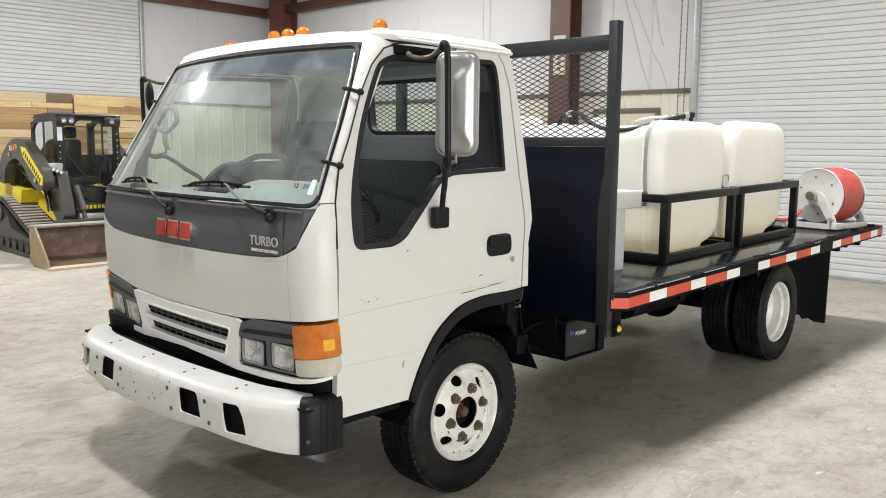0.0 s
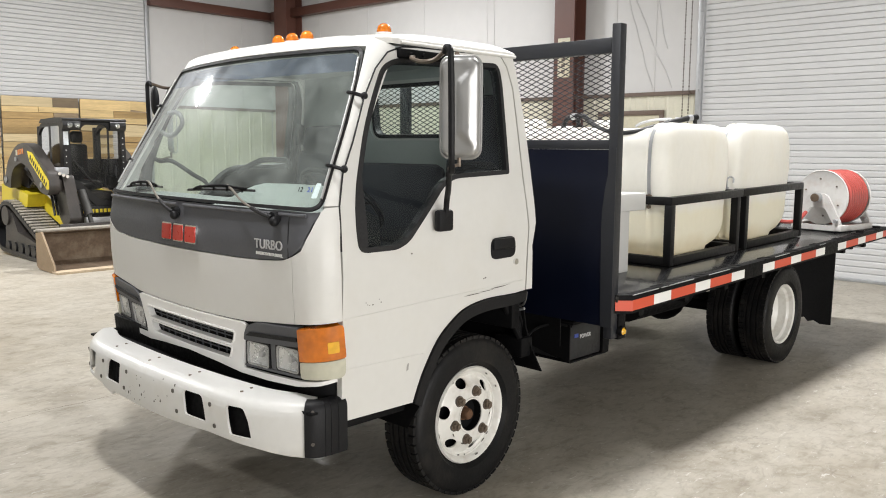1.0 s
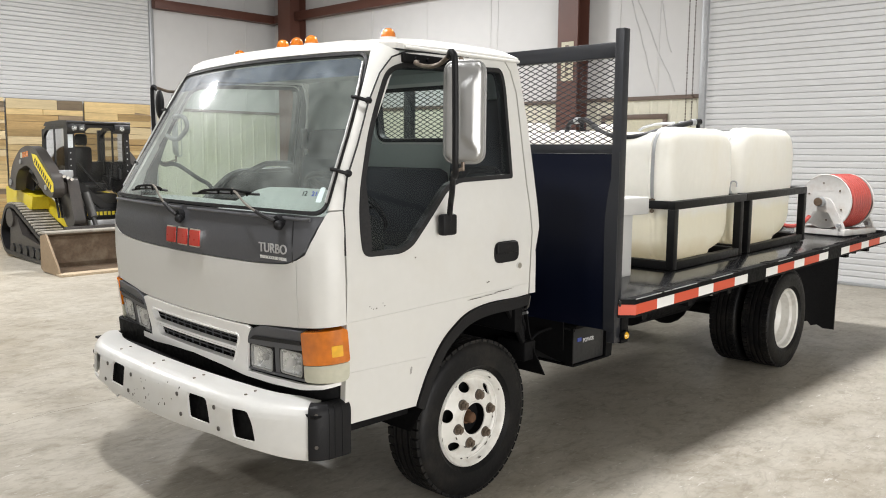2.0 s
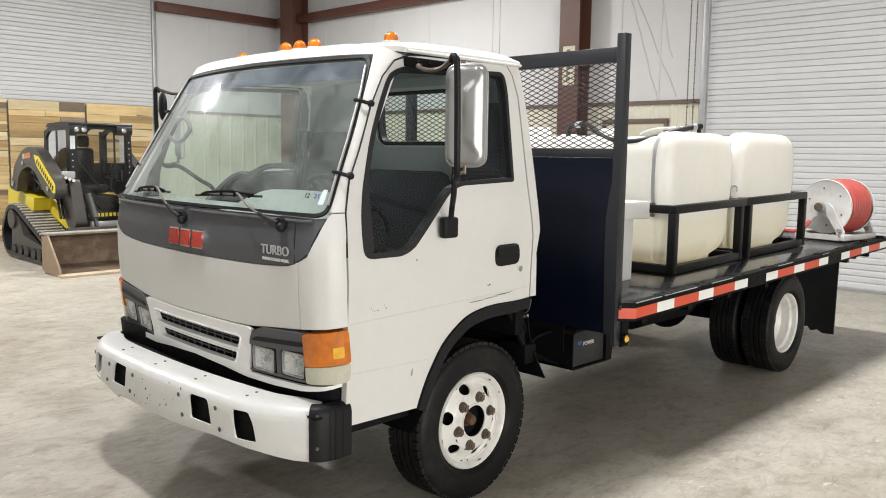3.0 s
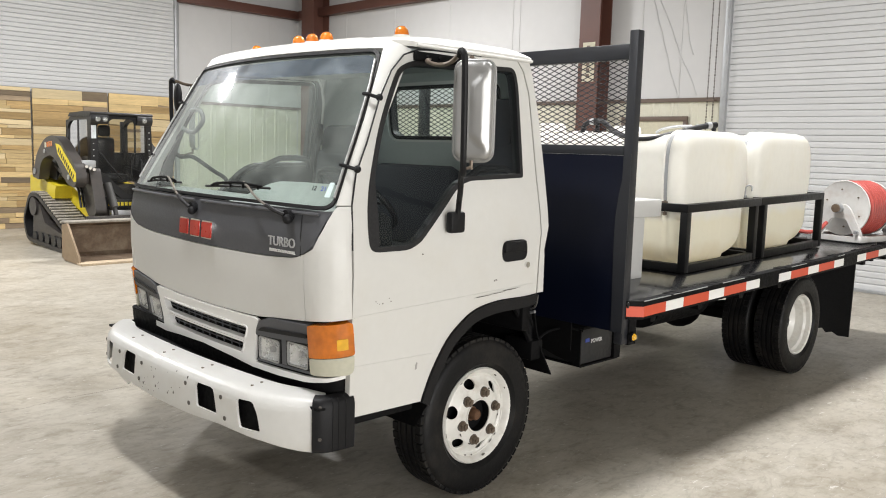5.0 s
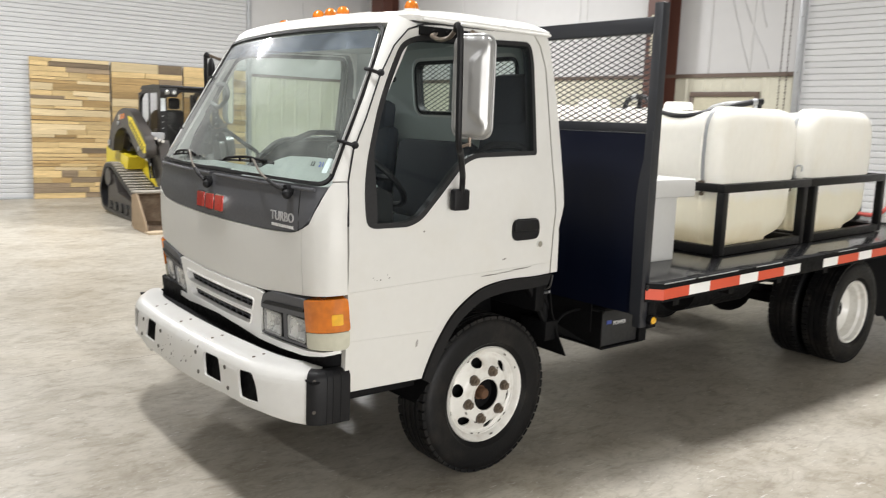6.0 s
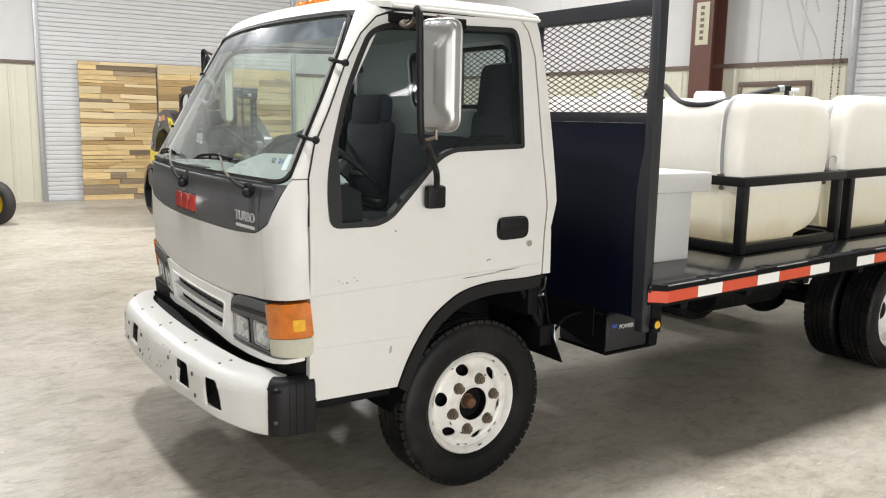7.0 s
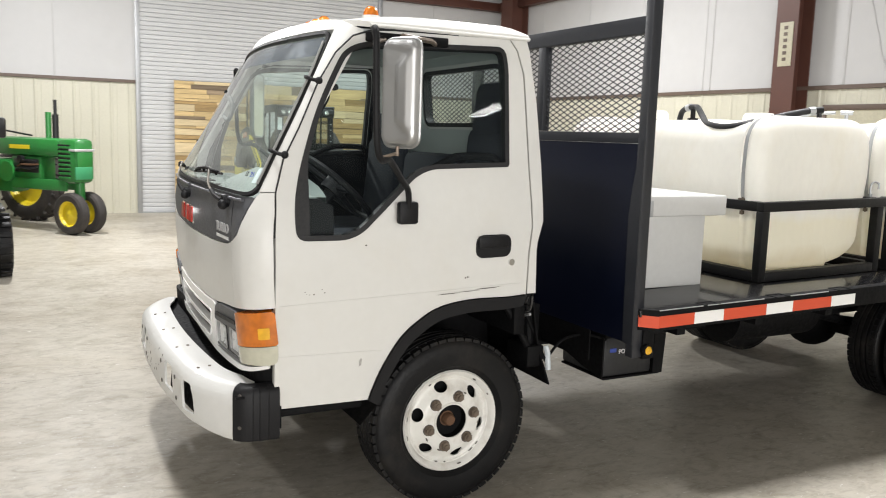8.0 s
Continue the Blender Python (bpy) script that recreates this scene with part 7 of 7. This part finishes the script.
bm = bmesh.new()
tube(bm, [(CX1 + 0.02, CY1 - 0.16, 1.15), (CX1 + 0.05, CY1 - 0.16, 1.17), (CX1 + 0.05, CY1 - 0.16, 1.29), (CX1 + 0.02, CY1 - 0.16, 1.31)], 0.015, 6)
part("door_pull", bm, M["loaderblack"], ldr)
part("front_step", boxm(-8.14, -8.06, 2.05, 2.62, 0.50, 0.60, 0.008), M["silver"], ldr, "bright metal step plate")
part("name_panel", boxm(-8.10, -8.085, 1.98, 2.62, 0.62, 0.75, 0.004), M["loaderblack"], ldr)
for i in range(9):
    part("name_bar", boxm(-8.084, -8.08, 2.02 + 0.058 * i, 2.058 + 0.058 * i, 0.665, 0.715), M["yellow"], ldr)

# lift arms on both sides
ARM = rounded([(-9.52, 1.02), (-9.33, 1.36), (-9.00, 1.59), (-8.66, 1.635), (-8.43, 1.57), (-7.90, 1.24), (-7.84, 1.02), (-7.95, 0.93), (-8.20, 0.98), (-8.55, 1.27), (-8.78, 1.36), (-9.08, 1.29), (-9.20, 1.18), (-9.26, 0.98)], [0.03, 0.12, 0.18, 0.12, 0.08, 0.08, 0.06, 0.05, 0.08, 0.06, 0.10, 0.10, 0.06, 0.03], 4)
KNEE = rounded([(-8.42, 1.02), (-8.12, 1.19), (-7.93, 1.20), (-7.86, 1.02), (-7.72, 0.62), (-7.78, 0.56), (-7.98, 0.54), (-8.16, 0.72)], [0.05, 0.05, 0.04, 0.05, 0.03, 0.03, 0.04, 0.08], 4)
for s, y0, y1, k0, k1 in ((-1, 1.50, 1.64, 1.70, 1.85), (1, 2.70, 2.82, 2.59, 2.69)):
    am = part("lift_arm", extrude_y(ARM, y0, y1), M["loader"], ldr, "charcoal lift arm with a yellow name stripe" if s < 0 else "charcoal lift arm")
    part("knee", extrude_y(KNEE, k0, k1), M["loader"], am, "charcoal knee of the lift arm")
    part("knee_bridge", boxm(-8.10, -7.92, min(y1, k1) if s < 0 else k1, k0 if s < 0 else y0, 0.98, 1.14, 0.02), M["loader"], am)
    ys = y0 - 0.006 if s < 0 else y1 + 0.001
    if s < 0:
        part("name_stripe", extrude_y([(-8.56, 1.515), (-8.40, 1.495), (-7.86, 1.13), (-7.86, 1.02), (-7.93, 1.01), (-8.48, 1.37)], ys, ys + 0.005), M["yellow"], am, "yellow stripe with dark lettering bars")
        for k in range(10):
            t = k / 9
            m = Matrix.Translation((-8.44 + 0.50 * t, ys - 0.003, 1.425 - 0.345 * t)) @ Matrix.Rotation(radians(35), 4, "Y")
            part("stripe_bar", boxm(-0.018, 0.014, -0.001, 0.001, -0.035, 0.035, 0, m), M["loaderblack"], am)
        for k in range(4):
            part("model_mark", boxm(-8.98 + 0.075 * k, -8.925 + 0.075 * k, ys, ys + 0.004, 1.45 + 0.008 * k, 1.525 + 0.008 * k), M["sign"] if k == 0 else M["amber"], am)
    for x, z, r in ((-8.98, 1.40, 0.030), (-8.10, 1.07, 0.035), (-9.40, 1.10, 0.045)):
        bm = bmesh.new()
        rod(bm, (x, ys - 0.012 if s < 0 else ys, z), (x, ys if s < 0 else ys + 0.012, z), r, 14)
        part("pivot_pin", bm, M["galv"], am)
    yc = (k0 + k1) / 2
    bm = bmesh.new()
    rod(bm, (-9.05, y1 + 0.05 if s < 0 else y0 - 0.05, 1.20), (-8.55, y1 + 0.05 if s < 0 else y0 - 0.05, 0.98), 0.045, 14)
    part("cylinder", bm, M["loader"], ldr)
    bm = bmesh.new()
    rod(bm, (-8.55, y1 + 0.05 if s < 0 else y0 - 0.05, 0.98), (-8.12, y1 + 0.08 if s < 0 else y0 - 0.08, 0.78), 0.024, 12)
    part("cylinder_rod", bm, M["chrome"], ldr)
    bm = bmesh.new()
    ty = k1 + 0.12 if s < 0 else k0 - 0.12
    rod(bm, (-8.00, ty, 0.98), (-7.84, ty + 0.03, 0.66), 0.058, 16)
    rod(bm, (-7.84, ty + 0.03, 0.66), (-7.78, ty + 0.04, 0.52), 0.03, 12)
    part("tilt_cylinder", bm, M["steelgrey"], ldr, "grey tilt cylinder")
# door bolts, visor, hoses and the knee plates
for k in range(9):
    for y in ((CY0 + 0.035, CY1 - 0.03) if k > 1 else (CY1 - 0.06,)):
        bm = bmesh.new()
        z = 1.02 + 0.085 * k
        rod(bm, (CX1 + 0.019, y, z), (CX1 + 0.026, y, z), 0.008, 8)
        part("door_bolt", bm, M["silver"], ldr)
part("cab_label", boxm(CX1 + 0.0205, CX1 + 0.024, CY0 + 0.006, CY0 + 0.072, 1.60, 1.78), M["sticker"], ldr, "white sticker on the cab post")
for y0 in (1.67, 1.71, 1.75):
    bm = bmesh.new()
    tube(bm, spline([(-8.95, y0, 1.02), (-8.70, y0 - 0.02, 1.12), (-8.45, y0, 1.04), (-8.20, y0 - 0.02, 0.92), (-8.05, y0 - 0.04, 0.66)], 5), 0.016, 7)
    part("hydraulic_hose", bm, M["rubber"], ldr)
part("coupler_block", boxm(-8.12, -7.94, 1.62, 1.80, 1.21, 1.30, 0.01), M["galv"], ldr, "silver hydraulic coupler block")
for k in range(3):
    bm = bmesh.new()
    rod(bm, (-7.96, 1.66 + 0.05 * k, 1.24 - 0.02 * k), (-7.88, 1.65 + 0.05 * k, 1.22 - 0.02 * k), 0.022, 10)
    part("coupler", bm, M["chrome"], ldr)
part("attachment_plate", boxm(-7.78, -7.72, 1.58, 2.84, 0.10, 0.56, 0.01), M["loader"], ldr)

# bucket: back, floor, sides, cutting edge
B0, B1 = 1.235, 3.16
bk = part("bucket", extrude_y([(-7.70, 0.06), (-7.62, 0.02), (-7.05, 0.0), (-7.05, 0.022), (-7.58, 0.05), (-7.64, 0.10), (-7.66, 0.45), (-7.52, 0.49), (-7.52, 0.51), (-7.69, 0.47)], B0, B1), M["bucket"], ldr, "brown worn steel bucket lying on the floor")
for y in (B0, B1 - 0.02):
    part("bucket_side", extrude_y([(-7.69, 0.05), (-7.60, 0.015), (-7.12, 0.0), (-7.14, 0.10), (-7.50, 0.50), (-7.68, 0.47)], y - 0.003, y + 0.022), M["bucket_tan"], bk)
part("cutting_edge", boxm(-7.20, -7.02, B0 - 0.004, B1 + 0.004, 0.0, 0.032, 0.004), M["edge_tan"], bk, "pale scuffed cutting edge")
part("top_lip", boxm(-7.70, -7.50, B0, B1, 0.495, 0.525, 0.006), M["trackdust"], bk)

# ---------------------------------------------------------------- old row-crop tractor
tra = thing("farm_tractor", "old green row-crop tractor with yellow wheels", "tractor")
TM = Matrix.Translation((-9.12, -0.83, 0)) @ Matrix.Rotation(radians(38), 4, "Z")
tra.matrix_world = TM


def t_wheel(x, y, R, wd, rimr, label, lugs):
    m = Matrix.Translation((x, y, R)) @ Matrix.Rotation(radians(90), 4, "Z")
    bm = bmesh.new()
    h = wd / 2
    lathe(bm, [(rimr * 0.98, h * 0.8), (rimr * 1.05, h), (R * 0.86, h * 1.05), (R * 0.96, h * 0.8), (R, h * 0.35), (R, -h * 0.35), (R * 0.96, -h * 0.8), (R * 0.86, -h * 1.05), (rimr * 1.05, -h), (rimr * 0.98, -h * 0.8)], m, 40)
    ty = part("wheel", bm, M["oldtyre"], tra, label)
    bm = bmesh.new()
    lathe(bm, [(rimr, h * 0.85), (rimr * 0.93, h * 0.7), (rimr * 0.85, h * 0.2), (rimr * 0.35, h * 0.45), (rimr * 0.2, h * 0.7), (0.0, h * 0.7)], m, 32)
    part("wheel_disc", bm, M["tyellow"], ty, "yellow steel disc")
    bm = bmesh.new()
    lathe(bm, [(rimr, -h * 0.85), (rimr * 0.93, -h * 0.7), (rimr * 0.85, -h * 0.2), (rimr * 0.35, -h * 0.45), (rimr * 0.2, -h * 0.7), (0.0, -h * 0.7)], m, 32)
    part("wheel_disc", bm, M["tyellow"], ty, "yellow steel disc")
    for k in range(lugs):
        for s in (1, -1):
            mm = m @ Matrix.Rotation(2 * math.pi * (k + 0.25 * s) / lugs, 4, "X") @ Matrix.Translation((s * h * 0.45, 0, R - 0.01)) @ Matrix.Rotation(radians(35 * s), 4, "Z")
            part("tyre_lug", boxm(-h * 0.5, h * 0.5, -0.018, 0.018, -0.02, 0.028, 0, mm), M["oldtyre"], ty)
    return ty


t_wheel(0.0, -0.155, 0.305, 0.15, 0.185, "small black front tyre on a yellow wheel", 0)
t_wheel(0.0, 0.155, 0.305, 0.15, 0.185, "small black front tyre on a yellow wheel", 0)
t_wheel(-1.98, -0.80, 0.66, 0.30, 0.42, "tall lugged rear tyre on a yellow wheel", 22)
t_wheel(-1.98, 0.80, 0.66, 0.30, 0.42, "tall lugged rear tyre on a yellow wheel", 22)
bm = bmesh.new()
rod(bm, (0, -0.2, 0.305), (0, 0.2, 0.305), 0.035, 12)
rod(bm, (0, 0, 0.28), (0, 0, 0.80), 0.075, 16)
part("front_pedestal", bm, M["green"], tra)


SLIM = 0.70


def t_box(name, x0, x1, y0, y1, z0, z1, bv, mat, label=""):
    y0, y1 = y0 * SLIM, y1 * SLIM
    return part(name, boxm(x0, x1, y0, y1, z0, z1, bv), mat, tra, label)


t_box("radiator_shell", -0.22, 0.12, -0.25, 0.25, 0.74, 1.38, 0.07, M["green"], "rounded green radiator shell")
t_box("hood", -1.55, -0.215, -0.24, 0.24, 1.10, 1.375, 0.08, M["green"], "long green hood")
t_box("frame_rail", -2.2, -0.1, -0.22, -0.16, 0.62, 0.78, 0.01, M["green"])
t_box("frame_rail", -2.2, -0.1, 0.16, 0.22, 0.62, 0.78, 0.01, M["green"])
t_box("engine_block", -1.25, -0.62, -0.19, 0.19, 0.70, 1.10, 0.03, M["green"])
t_box("engine_dark", -1.18, -0.66, -0.205, -0.18, 0.86, 1.06, 0.01, M["loaderblack"], "dark engine recess with pipes")
t_box("transmission", -2.5, -1.2, -0.24, 0.24, 0.55, 1.05, 0.06, M["green"])
bm = bmesh.new()
rod(bm, (-1.98, -0.80, 0.66), (-1.98, 0.80, 0.66), 0.09, 14)
part("rear_axle", bm, M["green"], tra)
for i in range(8):
    for s in (1, -1):
        t_box("grille_louvre", -0.205, 0.02, min(s * 0.235, s * 0.262), max(s * 0.235, s * 0.262), 0.80 + 0.062 * i, 0.835 + 0.062 * i, 0.006, M["green"])
        t_box("louvre_gap", -0.215, 0.03, min(s * 0.235, s * 0.253), max(s * 0.235, s * 0.253), 0.837 + 0.062 * i, 0.860 + 0.062 * i, 0.0, M["loaderblack"])
t_box("grille_band", 0.0, 0.128, -0.255, 0.255, 1.20, 1.235, 0.005, M["silver"])
t_box("grille_screen", 0.115, 0.126, -0.20, 0.20, 0.80, 1.19, 0.004, M["green"])
t_box("front_plate", 0.125, 0.15, -0.27, 0.16, 0.80, 0.98, 0.006, paint("sign_green", (0.05, 0.30, 0.13), 0.4), "pale green plate on the nose")
t_box("hood_stripe", -1.22, -0.80, -0.247, -0.2405, 1.205, 1.265, 0.0, M["tyellow"], "yellow name bars on the hood")
bm = bmesh.new()
rod(bm, (-0.45, 0, 1.36), (-0.45, 0, 1.72), 0.045, 14)
rod(bm, (-0.45, 0, 1.72), (-0.45, 0, 1.93), 0.025, 12)
part("exhaust_pipe", bm, M["loaderblack"], tra, "black upright exhaust")
bm = bmesh.new()
rod(bm, (-0.62, 0.02, 1.36), (-0.62, 0.02, 1.75), 0.042, 14)
part("air_stack", bm, M["green"], tra, "green upright air intake")
bm = bmesh.new()
tube(bm, [(-0.95, 0, 1.40), (-1.5, 0, 1.46), (-1.95, 0, 1.55)], 0.014, 8)
sm = Matrix.Translation((-1.97, 0, 1.56)) @ Matrix.Rotation(radians(20), 4, "Y")
lathe(bm, [(0.21 + 0.014 * math.cos(k * math.pi / 3), 0.014 * math.sin(k * math.pi / 3)) for k in range(6)], sm, 28, True)
for a in (0, 120, 240):
    rod(bm, sm @ Vector((0, 0, 0)), sm @ Vector((0, 0.2 * math.cos(radians(a)), 0.2 * math.sin(radians(a)))), 0.01, 6)
part("steering_wheel", bm, M["loaderblack"], tra)
t_box("seat", -2.75, -2.35, -0.24, 0.24, 1.10, 1.18, 0.03, M["tyellow"], "yellow pan seat")
t_box("seat_stem", -2.6, -2.5, -0.05, 0.05, 0.95, 1.10, 0.01, M["green"])

# ---------------------------------------------------------------- utility vehicle at the hall's west side
utv = thing("utility_vehicle", "black off-road utility vehicle with knobbly tyres", "utility vehicle")
UM = Matrix.Translation((-6.35, -2.55, 0)) @ Matrix.Rotation(radians(4), 4, "Z")
utv.matrix_world = UM


def u_wheel(x, y):
    R, h, rr = 0.33, 0.12, 0.17
    m = Matrix.Translation((x, y, R)) @ Matrix.Rotation(radians(90), 4, "Z")
    bm = bmesh.new()
    lathe(bm, [(rr, h * 0.8), (R * 0.8, h * 1.05), (R * 0.94, h * 0.85), (R * 0.94, -h * 0.85), (R * 0.8, -h * 1.05), (rr, -h * 0.8)], m, 32)
    ty = part("wheel", bm, M["tyre"], utv, "black knobbly tyre")
    bm = bmesh.new()
    lathe(bm, [(rr, h * 0.8), (rr * 0.9, h * 0.4), (rr * 0.3, h * 0.5), (0.0, h * 0.5)], m, 24)
    part("wheel_disc", bm, M["loaderblack"], ty)
    for k in range(18):
        for s in (1, -1):
            mm = m @ Matrix.Rotation(2 * math.pi * (k + 0.25 * s) / 18, 4, "X") @ Matrix.Translation((s * h * 0.5, 0, R * 0.95))
            part("tyre_knob", boxm(-h * 0.45, h * 0.45, -0.026, 0.026, -0.02, 0.017, 0.004, mm), M["tyre"], ty)


for x in (0.72, -1.05):
    for y in (0.66, -0.66):
        u_wheel(x, y)
UB = [(-1.5, 0.45), (1.05, 0.40), (1.15, 0.60), (0.95, 0.92), (0.35, 1.02), (0.25, 0.55), (-0.55, 0.55), (-0.60, 1.0), (-1.55, 1.0)]
part("body", extrude_y(UB, -0.55, 0.55), M["loaderblack"], utv, "black moulded plastic body")
for y in (0.50, -0.50):
    bm = bmesh.new()
    tube(bm, spline([(0.42, y, 1.0), (0.10, y, 1.75), (-0.1, y, 1.88), (-0.75, y, 1.88), (-0.85, y, 1.75), (-0.9, y, 1.0)], 4), 0.028, 8)
    part("roll_bar", bm, M["loaderblack"], utv)
    part("fender", boxm(0.42, 1.02, min(y, y * 1.45), max(y, y * 1.45), 0.70, 0.74, 0.015), M["loaderblack"], utv)
part("roof", boxm(-0.85, 0.02, -0.54, 0.54, 1.89, 1.94, 0.02), M["loaderblack"], utv)
part("seat_bench", boxm(-0.60, -0.15, -0.5, 0.5, 0.70, 0.86, 0.04), M["cloth"], utv)
part("side_mirror", boxm(0.32, 0.40, 0.58, 0.80, 1.42, 1.64, 0.03), M["loaderblack"], utv)
bm = bmesh.new()
tube(bm, [(0.24, 0.50, 1.45), (0.34, 0.64, 1.50)], 0.015, 6)
part("mirror_stem", bm, M["loaderblack"], utv)

# pipes in the open engine bay of the tractor
for k in range(3):
    bm = bmesh.new()
    tube(bm, spline([(-1.12 + 0.05 * k, -0.165, 0.90 + 0.05 * k), (-0.95, -0.185, 0.93 + 0.05 * k), (-0.78, -0.18, 0.92 + 0.06 * k), (-0.64, -0.16, 0.96 + 0.03 * k)], 4), 0.016, 7)
    part("engine_pipe", bm, M["rust"] if k == 1 else M["loaderblack"], tra)
bm = bmesh.new()
rod(bm, (-0.98, -0.15, 1.06), (-0.98, -0.21, 1.06), 0.05, 14)
part("oil_filter", bm, M["loaderblack"], tra)
bm = bmesh.new()
rod(bm, (-1.28, -0.16, 0.86), (-1.28, -0.20, 0.86), 0.15, 20)
part("belt_pulley", bm, M["green"], tra, "green belt pulley")
